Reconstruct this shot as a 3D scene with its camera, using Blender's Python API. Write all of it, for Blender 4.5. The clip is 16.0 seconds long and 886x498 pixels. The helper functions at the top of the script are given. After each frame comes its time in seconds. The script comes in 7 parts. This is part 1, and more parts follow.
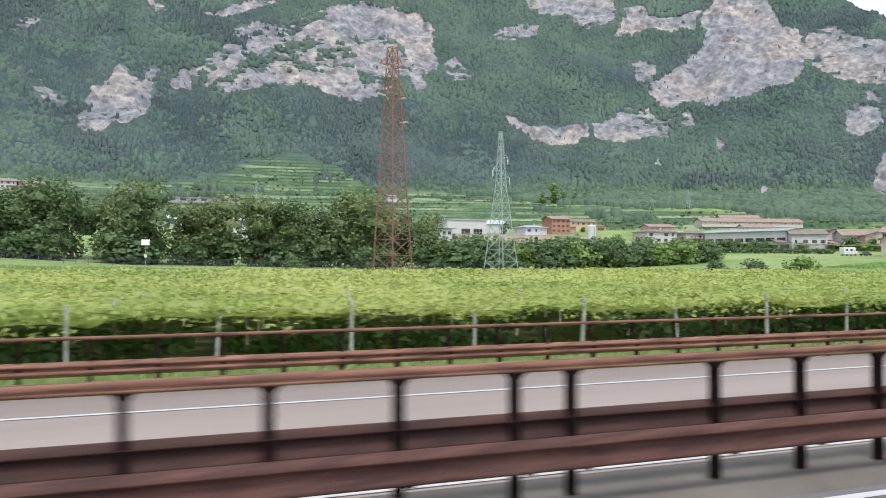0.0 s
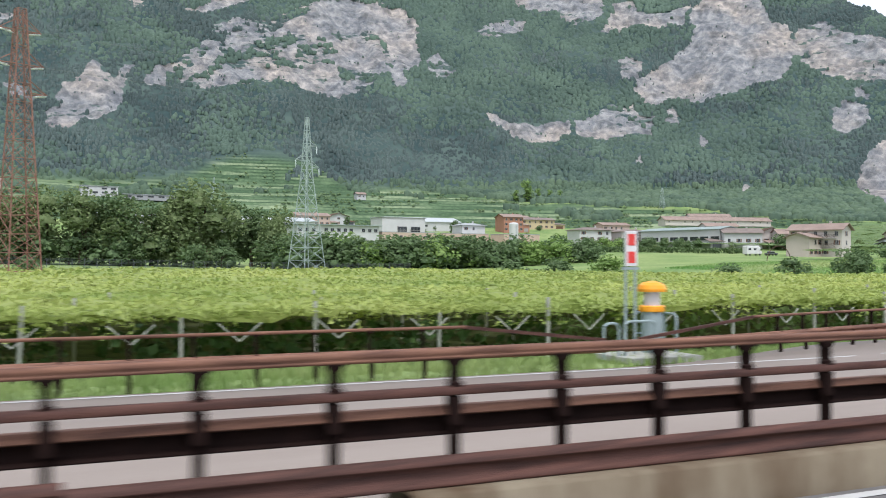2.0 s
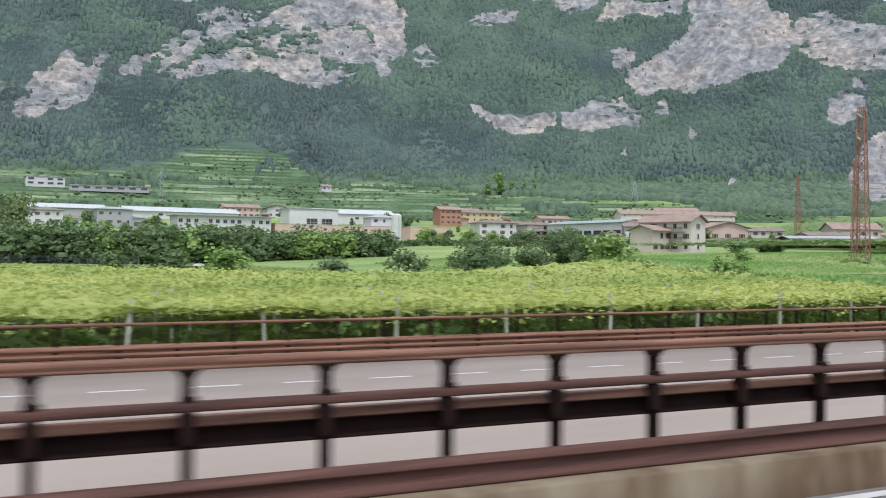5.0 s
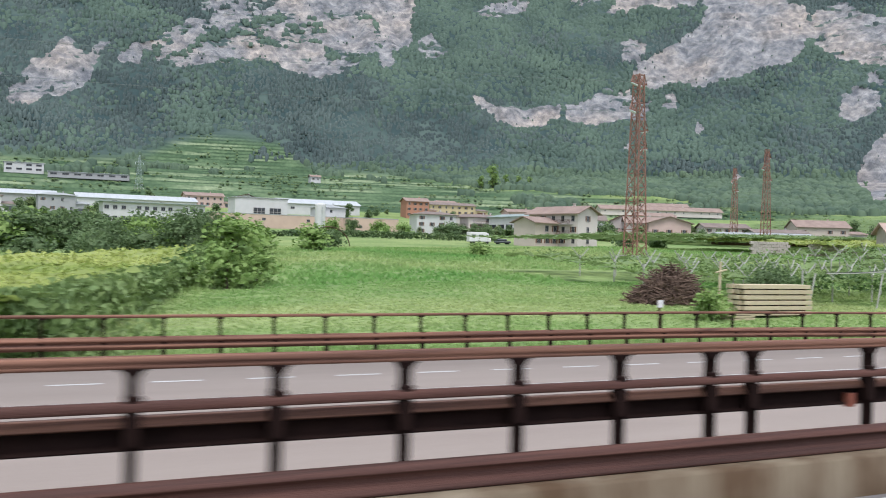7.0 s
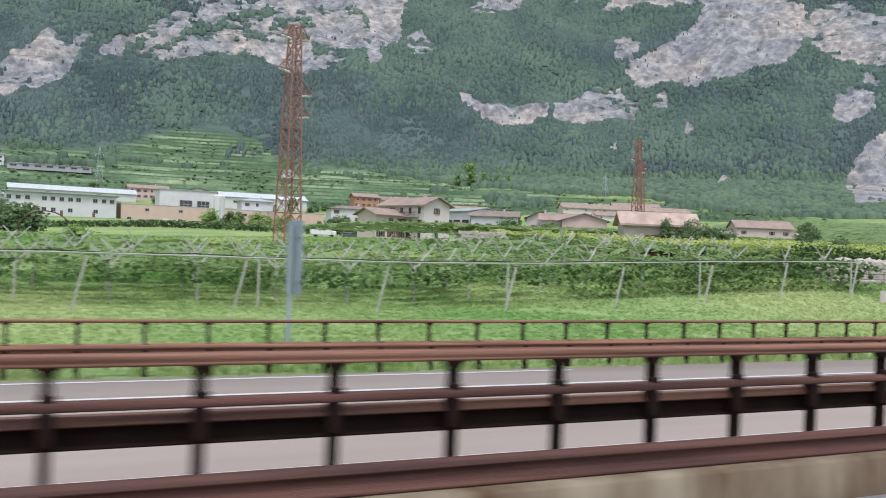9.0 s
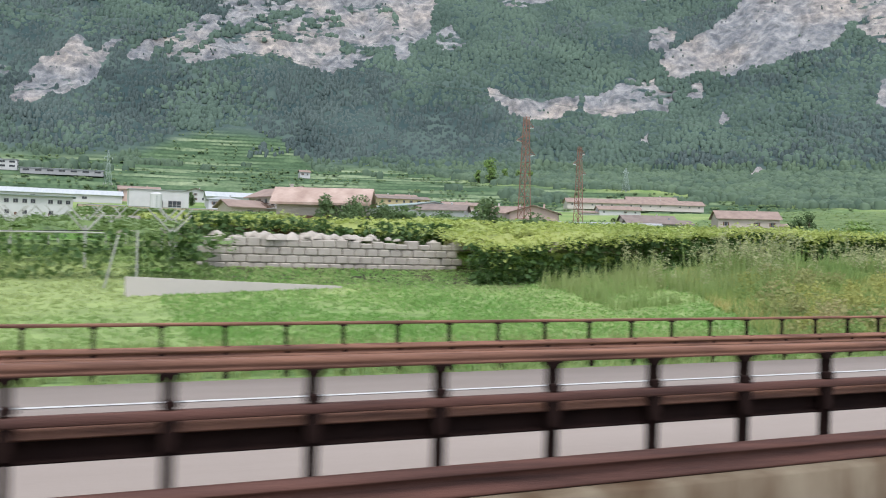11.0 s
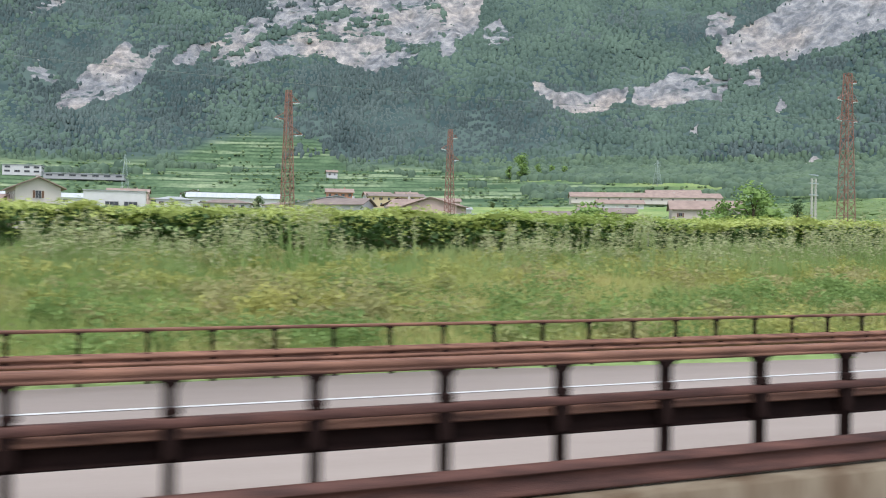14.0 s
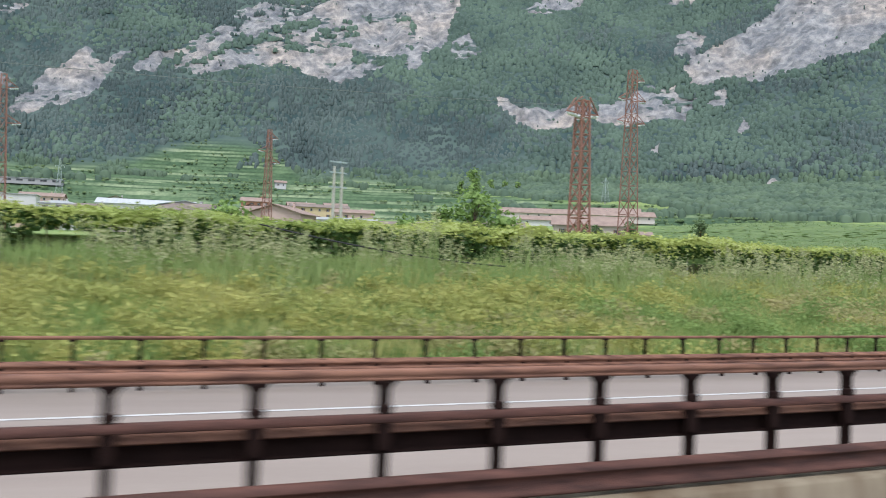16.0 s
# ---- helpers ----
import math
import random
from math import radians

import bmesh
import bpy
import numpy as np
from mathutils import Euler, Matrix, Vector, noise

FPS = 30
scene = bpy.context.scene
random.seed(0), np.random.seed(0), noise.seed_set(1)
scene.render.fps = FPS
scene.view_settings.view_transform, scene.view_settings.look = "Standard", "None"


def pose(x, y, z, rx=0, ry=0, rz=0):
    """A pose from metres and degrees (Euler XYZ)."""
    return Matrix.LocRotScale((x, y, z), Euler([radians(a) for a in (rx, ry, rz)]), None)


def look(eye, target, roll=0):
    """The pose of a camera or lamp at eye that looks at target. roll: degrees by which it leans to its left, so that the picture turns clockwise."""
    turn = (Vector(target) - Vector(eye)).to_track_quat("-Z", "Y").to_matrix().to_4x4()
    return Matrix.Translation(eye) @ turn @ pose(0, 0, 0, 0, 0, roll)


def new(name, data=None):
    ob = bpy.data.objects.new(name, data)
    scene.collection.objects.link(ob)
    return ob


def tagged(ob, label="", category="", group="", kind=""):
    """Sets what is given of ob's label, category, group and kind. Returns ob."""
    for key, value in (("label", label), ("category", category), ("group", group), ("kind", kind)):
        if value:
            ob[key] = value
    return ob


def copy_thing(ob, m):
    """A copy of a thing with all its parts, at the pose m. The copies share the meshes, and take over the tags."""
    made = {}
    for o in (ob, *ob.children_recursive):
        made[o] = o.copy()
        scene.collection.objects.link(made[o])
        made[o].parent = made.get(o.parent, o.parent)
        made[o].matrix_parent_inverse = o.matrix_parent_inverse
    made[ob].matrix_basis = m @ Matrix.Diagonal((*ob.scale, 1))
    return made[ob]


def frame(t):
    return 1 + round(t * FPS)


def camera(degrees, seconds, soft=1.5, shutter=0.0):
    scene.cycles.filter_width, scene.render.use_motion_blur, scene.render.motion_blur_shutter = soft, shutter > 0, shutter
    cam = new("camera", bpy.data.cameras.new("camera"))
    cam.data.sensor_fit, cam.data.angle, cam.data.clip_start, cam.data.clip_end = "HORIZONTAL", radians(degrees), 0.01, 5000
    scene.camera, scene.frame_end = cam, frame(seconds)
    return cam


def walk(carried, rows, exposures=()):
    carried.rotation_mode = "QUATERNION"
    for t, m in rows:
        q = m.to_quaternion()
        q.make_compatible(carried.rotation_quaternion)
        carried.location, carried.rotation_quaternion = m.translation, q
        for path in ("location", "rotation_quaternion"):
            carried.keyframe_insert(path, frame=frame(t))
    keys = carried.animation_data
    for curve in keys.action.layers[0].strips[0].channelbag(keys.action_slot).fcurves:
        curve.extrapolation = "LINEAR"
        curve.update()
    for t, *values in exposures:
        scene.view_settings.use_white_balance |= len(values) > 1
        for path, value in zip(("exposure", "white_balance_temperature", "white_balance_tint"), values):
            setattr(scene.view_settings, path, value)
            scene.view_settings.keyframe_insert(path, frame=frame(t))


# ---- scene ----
K1, K2 = 0.83478, 0.75338
cam = camera(51.73, 16.0, soft=1.0, shutter=0.2)
PATH = [
    (0, -0.03, -0.213, 2.903, 90.915, 0.061, -30.405),
    (0.5, 11.57, -1.732, 2.918, 90.860, -0.157, -30.174),
    (1, 23.18, -3.173, 2.933, 90.870, -0.298, -29.695),
    (1.5, 34.81, -4.537, 2.949, 90.880, 0.046, -29.685),
    (2, 46.45, -5.737, 2.950, 90.860, -0.093, -29.700),
    (2.5, 58.10, -6.842, 2.947, 90.856, -0.196, -29.703),
    (3, 69.75, -7.889, 2.950, 90.855, -0.421, -29.648),
    (3.5, 81.41, -8.896, 2.962, 90.725, -1.178, -28.334),
    (4, 93.08, -9.812, 2.973, 90.702, -1.116, -28.147),
    (4.5, 104.75, -10.568, 2.985, 90.605, -0.294, -28.166),
    (5, 116.43, -11.271, 3.006, 90.537, -0.466, -27.802),
    (5.5, 128.12, -11.875, 3.026, 90.436, -0.720, -27.264),
    (6, 139.80, -12.378, 3.046, 90.324, -1.001, -26.668),
    (6.5, 151.50, -12.776, 3.066, 90.224, -1.255, -26.129),
    (7, 163.20, -13.069, 3.086, 90.155, -1.428, -25.763),
    (7.5, 174.90, -13.293, 3.097, 90.120, -1.375, -25.369),
    (8, 186.60, -13.407, 3.107, 90.116, -1.339, -24.998),
    (8.5, 198.29, -13.377, 3.113, 90.112, -1.449, -24.804),
    (9, 209.99, -13.230, 3.119, 90.131, -2.243, -24.664),
    (9.5, 221.70, -12.966, 3.125, 90.124, -2.236, -23.875),
    (10, 233.39, -12.468, 3.123, 90.098, -2.051, -23.100),
    (10.5, 245.06, -11.848, 3.121, 90.060, -1.778, -21.957),
    (11, 256.75, -11.103, 3.120, 90.018, -1.476, -20.692),
    (11.5, 268.41, -10.233, 3.119, 89.981, -1.203, -19.551),
    (12, 280.05, -9.234, 3.118, 89.955, -1.018, -18.776),
    (12.5, 291.71, -8.255, 3.126, 90.072, -0.995, -18.803),
    (13, 303.36, -7.143, 3.135, 90.434, -1.242, -18.239),
    (13.5, 314.99, -5.948, 3.154, 90.342, -1.585, -17.360),
    (14, 326.60, -4.551, 3.161, 89.963, -0.775, -14.542),
    (14.5, 338.21, -3.050, 3.162, 90.010, -0.672, -14.550),
    (15, 349.79, -1.407, 3.163, 90.605, -2.073, -14.837),
    (15.5, 361.35, 0.384, 3.164, 90.990, -2.272, -14.815),
    (16, 372.89, 2.322, 3.165, 91.006, -2.126, -14.815),
]
walk(cam, [(t, pose(x, y, z, a, b, c)) for t, x, y, z, a, b, c in PATH], exposures=[(0.0, 0.92, 6100, 14), (2.0, 0.84, 6050, 12), (4.0, 0.8, 6050, 12), (8.0, 0.8, 6010, 14), (9.5, 0.8, 6010, 14), (12.0, 0.86, 6050, 12), (13.0, 0.82, 6010, 12), (14.0, 0.95, 5970, 12), (16.0, 0.88, 5970, 12)])

# ---- daylight: thin cloud, sun high behind the camera ----
world = bpy.data.worlds.new("sky")
scene.world = world
world.use_nodes = True
wt = world.node_tree
sky = wt.nodes.new("ShaderNodeTexSky")
sky.sky_type = "NISHITA"
sky.sun_disc = False
sky.sun_elevation = radians(63)
sky.sun_rotation = radians(200)
sky.air_density = 1.0
sky.dust_density = 3.0
soften = wt.nodes.new("ShaderNodeMixRGB")
soften.inputs[0].default_value = 0.6
soften.inputs[2].default_value = (9.0, 9.3, 9.6, 1)
wt.links.new(sky.outputs[0], soften.inputs[1])
wt.links.new(soften.outputs[0], wt.nodes["Background"].inputs[0])
wt.nodes["Background"].inputs[1].default_value = 0.1
sun = new("sun", bpy.data.lights.new("sun", "SUN"))
sun.data.energy = 1.5
sun.data.angle = radians(18)
sun.data.color = (1.0, 0.96, 0.9)
sun.matrix_world = look((120, -130, 420), (200, 60, 0))


# ---- materials ----
def mat(name, col, col2=None, rough=0.8, metal=0.0, scale=6.0, fine=60.0, bump=0.15, island=0.0, obrand=0.0, stretch=None, depth=0.02, trans=0.0, swing=1.6):
    """A procedural surface: two colours mixed by coarse and fine noise, with relief."""
    m = bpy.data.materials.new(name)
    m.use_nodes = True
    nt = m.node_tree
    n, l = nt.nodes, nt.links
    bs = n["Principled BSDF"]
    bs.inputs["Roughness"].default_value = rough
    bs.inputs["Metallic"].default_value = metal
    bs.inputs["Specular IOR Level"].default_value = 0.3
    col2 = col2 or tuple(c * 0.7 for c in col)
    tc = n.new("ShaderNodeTexCoord")
    src = tc.outputs["Object"]
    if stretch:
        mp = n.new("ShaderNodeMapping")
        mp.inputs["Scale"].default_value = stretch
        l.new(src, mp.inputs[0])
        src = mp.outputs[0]
    big = n.new("ShaderNodeTexNoise")
    big.inputs["Scale"].default_value = scale
    big.inputs["Detail"].default_value = 5
    small = n.new("ShaderNodeTexNoise")
    small.inputs["Scale"].default_value = fine
    small.inputs["Detail"].default_value = 3
    l.new(src, big.inputs["Vector"])
    l.new(src, small.inputs["Vector"])
    add = n.new("ShaderNodeMath")
    add.operation = "MULTIPLY_ADD"
    l.new(small.outputs["Fac"], add.inputs[0])
    add.inputs[1].default_value = 0.5
    sub = n.new("ShaderNodeMath")
    sub.operation = "MULTIPLY_ADD"
    l.new(big.outputs["Fac"], sub.inputs[0])
    sub.inputs[1].default_value = swing
    sub.inputs[2].default_value = 0.25 - 0.5 * swing
    l.new(sub.outputs[0], add.inputs[2])
    fac = add.outputs[0]
    if island or obrand:
        if island:
            geo = n.new("ShaderNodeNewGeometry")
            rnd = geo.outputs["Random Per Island"]
        else:
            inf = n.new("ShaderNodeObjectInfo")
            rnd = inf.outputs["Random"]
        k = island or obrand
        mul = n.new("ShaderNodeMath")
        mul.operation = "MULTIPLY_ADD"
        l.new(rnd, mul.inputs[0])
        mul.inputs[1].default_value = k
        sc = n.new("ShaderNodeMath")
        sc.operation = "MULTIPLY"
        sc.inputs[1].default_value = 1 - k
        l.new(fac, sc.inputs[0])
        l.new(sc.outputs[0], mul.inputs[2])
        fac = mul.outputs[0]
    mix = n.new("ShaderNodeMixRGB")
    mix.inputs[1].default_value = (*col, 1)
    mix.inputs[2].default_value = (*col2, 1)
    mix.use_clamp = True
    l.new(fac, mix.inputs[0])
    l.new(mix.outputs[0], bs.inputs["Base Color"])
    if bump:
        bp = n.new("ShaderNodeBump")
        bp.inputs["Strength"].default_value = bump
        bp.inputs["Distance"].default_value = depth
        l.new(small.outputs["Fac"], bp.inputs["Height"])
        l.new(bp.outputs[0], bs.inputs["Normal"])
    if trans:
        tr = n.new("ShaderNodeBsdfTranslucent")
        l.new(mix.outputs[0], tr.inputs[0])
        ms = n.new("ShaderNodeMixShader")
        ms.inputs[0].default_value = trans
        l.new(bs.outputs[0], ms.inputs[1])
        l.new(tr.outputs[0], ms.inputs[2])
        l.new(ms.outputs[0], n["Material Output"].inputs[0])
    return m


ASPHALT = mat("pale_asphalt", (0.222, 0.184, 0.157), (0.29, 0.245, 0.21), 0.9, scale=0.6, fine=40, bump=0.2, stretch=(0.15, 1, 1))
ASPHALT_OWN = mat("dark_asphalt", (0.10, 0.095, 0.09), (0.16, 0.15, 0.145), 0.9, scale=0.6, fine=40)
PAINT = mat("road_paint", (0.52, 0.52, 0.50), (0.38, 0.37, 0.35), 0.6, scale=3)
DIRT = mat("road_grit", (0.085, 0.076, 0.064), (0.15, 0.133, 0.112), 0.95, scale=0.8, fine=25, bump=0.3)
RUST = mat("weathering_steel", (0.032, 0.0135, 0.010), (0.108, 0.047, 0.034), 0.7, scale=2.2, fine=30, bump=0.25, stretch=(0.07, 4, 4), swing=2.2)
# Paler copy of the rust: light on the rails put into its colour.
RUST_TOP = mat("weathering_steel_lit", (0.075, 0.034, 0.023), (0.25, 0.122, 0.077), 0.7, scale=2.2, fine=30, bump=0.25, stretch=(0.07, 4, 4), swing=2.4)
# Darker copies: shade on the far beam is put into their colour.
RUST_MID = mat("weathering_steel_back_shade", (0.024, 0.0105, 0.008), (0.066, 0.030, 0.022), 0.75, scale=2.2, fine=30, bump=0.25, stretch=(0.07, 4, 4), swing=2.0)
RUST_DARK = mat("weathering_steel_post_shade", (0.008, 0.0042, 0.0035), (0.020, 0.010, 0.008), 0.9, scale=3, fine=30, bump=0.25)
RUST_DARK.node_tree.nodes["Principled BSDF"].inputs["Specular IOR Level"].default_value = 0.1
CONCRETE = mat("stained_concrete", (0.215, 0.18, 0.125), (0.075, 0.046, 0.024), 0.9, scale=0.8, fine=14, bump=0.3, stretch=(1.3, 1, 0.3), swing=3.0)
CONC_POST = mat("concrete_post", (0.42, 0.42, 0.37), (0.30, 0.30, 0.26), 0.9, scale=4)
GRASS = mat("grass_blade", (0.195, 0.31, 0.088), (0.365, 0.415, 0.17), 0.8, scale=0.09, fine=1.5, bump=0, island=0.07, trans=0.4, swing=2.4)
MEADOW = mat("meadow_grass", (0.165, 0.335, 0.085), (0.40, 0.465, 0.195), 0.8, scale=0.05, fine=0.16, bump=0, island=0.05, trans=0.4, swing=2.8)
DRYGRASS = mat("dry_weed", (0.53, 0.47, 0.19), (0.24, 0.35, 0.10), 0.85, scale=0.16, fine=0.7, bump=0, island=0.12, trans=0.45, swing=3.2)
LAWN = mat("lawn_blade", (0.15, 0.315, 0.07), (0.27, 0.42, 0.125), 0.8, scale=0.2, fine=1.2, bump=0, island=0.06, trans=0.4)
PLUME = mat("weed_plume", (0.47, 0.45, 0.26), (0.31, 0.37, 0.17), 0.9, scale=0.5, fine=2, bump=0, island=0.2, trans=0.3)
VINE = mat("vine_leaf", (0.228, 0.312, 0.072), (0.465, 0.505, 0.155), 0.6, scale=0.07, fine=1.5, bump=0, island=0.07, trans=0.4, swing=2.2)
# Darker copies of the vine leaf: shade put into the colour.
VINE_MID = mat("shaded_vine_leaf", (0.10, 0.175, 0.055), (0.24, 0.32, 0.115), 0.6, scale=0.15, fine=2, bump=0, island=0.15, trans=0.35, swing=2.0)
VINE_DARK = mat("vine_leaf_shade", (0.04, 0.085, 0.024), (0.09, 0.155, 0.042), 0.6, scale=0.3, fine=3, bump=0, island=0.5, trans=0.25)
LEAF = mat("tree_leaf", (0.085, 0.145, 0.063), (0.175, 0.24, 0.1), 0.7, scale=0.12, fine=2, bump=0, island=0.25, trans=0.35)
LEAF_OLIVE = mat("tree_leaf_olive", (0.12, 0.175, 0.07), (0.23, 0.285, 0.12), 0.7, scale=0.12, fine=2, bump=0, island=0.25, trans=0.35)
LEAF_BRIGHT = mat("tree_leaf_bright", (0.135, 0.235, 0.055), (0.26, 0.355, 0.11), 0.7, scale=0.2, fine=2, bump=0, island=0.5, trans=0.25)
# Woods: the air's blue haze is mixed into these crown colours.
FOREST = mat("forest_crown", (0.038, 0.057, 0.056), (0.078, 0.107, 0.098), 0.9, scale=0.012, fine=0.05, bump=0, island=0.1, swing=2.8)
FOREST_BROAD = mat("forest_crown_broadleaf", (0.047, 0.076, 0.062), (0.09, 0.134, 0.098), 0.9, scale=0.015, fine=0.05, bump=0, island=0.12, swing=2.6)
FOREST_LOW = mat("forest_crown_low", (0.04, 0.07, 0.05), (0.105, 0.152, 0.088), 0.9, scale=0.03, fine=0.1, bump=0, island=0.3, swing=2.2)
WEED_YELLOW = mat("yellow_weed", (0.46, 0.44, 0.145), (0.32, 0.36, 0.11), 0.85, scale=0.3, fine=1.2, bump=0, island=0.1, trans=0.45, swing=2.2)
WEED_GREEN = mat("green_weed", (0.155, 0.245, 0.075), (0.275, 0.37, 0.12), 0.85, scale=0.25, fine=1.2, bump=0, island=0.1, trans=0.45, swing=2.2)
WEED_TAN = mat("tan_weed", (0.44, 0.385, 0.19), (0.27, 0.32, 0.115), 0.85, scale=0.3, fine=1.2, bump=0, island=0.1, trans=0.45, swing=2.2)
BARK = mat("bark", (0.10, 0.075, 0.05), (0.06, 0.045, 0.03), 0.95, scale=2, fine=20, bump=0.5)
WOOD = mat("sawn_timber", (0.50, 0.43, 0.29), (0.38, 0.32, 0.2), 0.8, scale=2, fine=20, obrand=0.5)
WOOD_DARK = mat("dark_wood", (0.10, 0.055, 0.03), (0.06, 0.033, 0.02), 0.8, scale=2, fine=20)
BRUSH = mat("brushwood", (0.16, 0.11, 0.08), (0.09, 0.06, 0.045), 0.95, scale=1, fine=10, island=0.6)
GALV = mat("galvanised_steel", (0.34, 0.40, 0.40), (0.24, 0.30, 0.30), 0.55, metal=0.3, scale=1)
PYLON_RED = mat("red_lead_steel", (0.27, 0.13, 0.095), (0.18, 0.10, 0.078), 0.8, scale=0.5, fine=8)
PYLON_GREEN = mat("green_grey_steel", (0.38, 0.44, 0.41), (0.27, 0.33, 0.31), 0.7, scale=0.5, fine=8)
INSUL = mat("glass_insulator", (0.62, 0.68, 0.66), (0.5, 0.55, 0.54), 0.3, scale=2)
CABLE = mat("cable", (0.12, 0.145, 0.135), None, 0.5)


def plaster(name, col):
    return mat(name, col, tuple(c * 0.86 for c in col), 0.9, scale=0.35, fine=6, bump=0.1)


WALL_WHITE = plaster("white_plaster", (0.55, 0.545, 0.53))
WALL_CREAM = plaster("cream_plaster", (0.55, 0.50, 0.455))
WALL_PINK = plaster("pink_plaster", (0.52, 0.39, 0.34))
WALL_ORANGE = plaster("orange_plaster", (0.40, 0.20, 0.135))
WALL_YELLOW = plaster("yellow_plaster", (0.52, 0.42, 0.26))
WALL_PEACH = plaster("peach_block", (0.52, 0.39, 0.31))
WALL_BEIGE = plaster("beige_plaster", (0.50, 0.43, 0.37))
WALL_GREY = plaster("grey_render", (0.36, 0.36, 0.36))
STONE = mat("rubble_stone", (0.44, 0.40, 0.345), (0.30, 0.27, 0.23), 0.95, scale=0.8, fine=5, bump=0.5, depth=0.05)
ROOF_TILE = mat("clay_tile", (0.31, 0.235, 0.195), (0.185, 0.135, 0.112), 0.9, scale=0.35, fine=3, bump=0.3, depth=0.03)
ROOF_BROWN = mat("weathered_tile", (0.235, 0.19, 0.165), (0.13, 0.105, 0.09), 0.9, scale=0.35, fine=3, bump=0.3, depth=0.03)
ROOF_OLD = mat("old_pale_tile", (0.43, 0.33, 0.275), (0.27, 0.19, 0.155), 0.9, scale=0.8, fine=5, bump=0.4, depth=0.04, swing=2.4)
ROOF_GREY = mat("sheet_roof", (0.33, 0.345, 0.34), (0.25, 0.265, 0.26), 0.6, scale=0.4, fine=4)
ROOF_PALE = mat("pale_sheet_roof", (0.46, 0.48, 0.48), (0.33, 0.355, 0.36), 0.55, scale=0.3, fine=4, stretch=(3, 0.3, 1))
ROOF_GREEN = mat("greenish_sheet", (0.27, 0.32, 0.30), (0.21, 0.26, 0.25), 0.6, scale=0.4, fine=4)
FRAME = mat("window_frame", (0.36, 0.34, 0.32), None, 0.6)
SHUTTER = mat("shutter_brown", (0.16, 0.085, 0.05), (0.11, 0.06, 0.04), 0.8, scale=3)
RED = mat("red_reflector", (0.72, 0.06, 0.05), None, 0.4)
SIGN_BLUE = mat("sign_blue", (0.06, 0.16, 0.42), (0.05, 0.13, 0.36), 0.4, scale=3)
WHITE = mat("white_sheet", (0.68, 0.67, 0.66), (0.56, 0.55, 0.54), 0.45, scale=2)
AMBER = mat("amber_plastic", (0.85, 0.36, 0.02), (0.7, 0.28, 0.02), 0.35, scale=3)
ORANGE = mat("orange_plastic", (0.85, 0.14, 0.03), (0.75, 0.1, 0.03), 0.5, scale=3)
DULL_RED = mat("faded_reflector", (0.26, 0.085, 0.05), (0.18, 0.06, 0.04), 0.6, scale=6)
DARKGREY = mat("dark_grey_paint", (0.10, 0.11, 0.12), (0.07, 0.075, 0.08), 0.6, scale=3)
MIDGREY = mat("grey_blue_paint", (0.28, 0.33, 0.37), (0.22, 0.26, 0.3), 0.55, scale=3)
SLATE = mat("slate_grey_paint", (0.15, 0.17, 0.185), (0.11, 0.125, 0.14), 0.55, scale=3)
BLACK = mat("black_plastic", (0.02, 0.022, 0.022), (0.03, 0.03, 0.03), 0.5)

GLASS = bpy.data.materials.new("window_glass")
GLASS.use_nodes = True
gb = GLASS.node_tree.nodes["Principled BSDF"]
gb.inputs["Base Color"].default_value = (0.03, 0.035, 0.04, 1)
gb.inputs["Roughness"].default_value = 0.08


# ---- small builders ----
def part(name, bm, material, parent=None, label=""):
    me = bpy.data.meshes.new(name)
    bm.to_mesh(me)
    bm.free()
    me.materials.append(material)
    ob = new(name, me)
    if parent is not None:
        ob.parent = parent
    if label:
        ob["label"] = label
    return ob


def thing(name, x, y, z, rz=0.0, label="", category="", group="", kind=""):
    e = new(name)
    e.matrix_world = pose(x, y, z, 0, 0, rz)
    e.empty_display_size = 0.2
    return tagged(e, label, category, group, kind)


def box(bm, x0, x1, y0, y1, z0, z1, bevel=0.0):
    v = [bm.verts.new(p) for p in ((x0, y0, z0), (x1, y0, z0), (x1, y1, z0), (x0, y1, z0), (x0, y0, z1), (x1, y0, z1), (x1, y1, z1), (x0, y1, z1))]
    fs = [bm.faces.new([v[i] for i in f]) for f in ((3, 2, 1, 0), (4, 5, 6, 7), (0, 1, 5, 4), (1, 2, 6, 5), (2, 3, 7, 6), (3, 0, 4, 7))]
    if bevel:
        es = {e for f in fs for e in f.edges}
        bmesh.ops.bevel(bm, geom=list(es), offset=bevel, segments=1, affect="EDGES")


def bar(bm, a, b, w, h=None, n=4):
    """A straight bar of n sides from a to b."""
    a, b = Vector(a), Vector(b)
    h = h or w
    d = (b - a).normalized()
    up = Vector((0, 0, 1)) if abs(d.z) < 0.9 else Vector((1, 0, 0))
    u = d.cross(up).normalized()
    v = u.cross(d)
    rings = []
    for p in (a, b):
        rings.append([bm.verts.new(p + u * (math.cos(2 * math.pi * (i + 0.5) / n) * w * 0.707) + v * (math.sin(2 * math.pi * (i + 0.5) / n) * h * 0.707)) for i in range(n)])
    for i in range(n):
        bm.faces.new((rings[0][i], rings[0][(i + 1) % n], rings[1][(i + 1) % n], rings[1][i]))
    bm.faces.new(rings[0][::-1])
    bm.faces.new(rings[1])


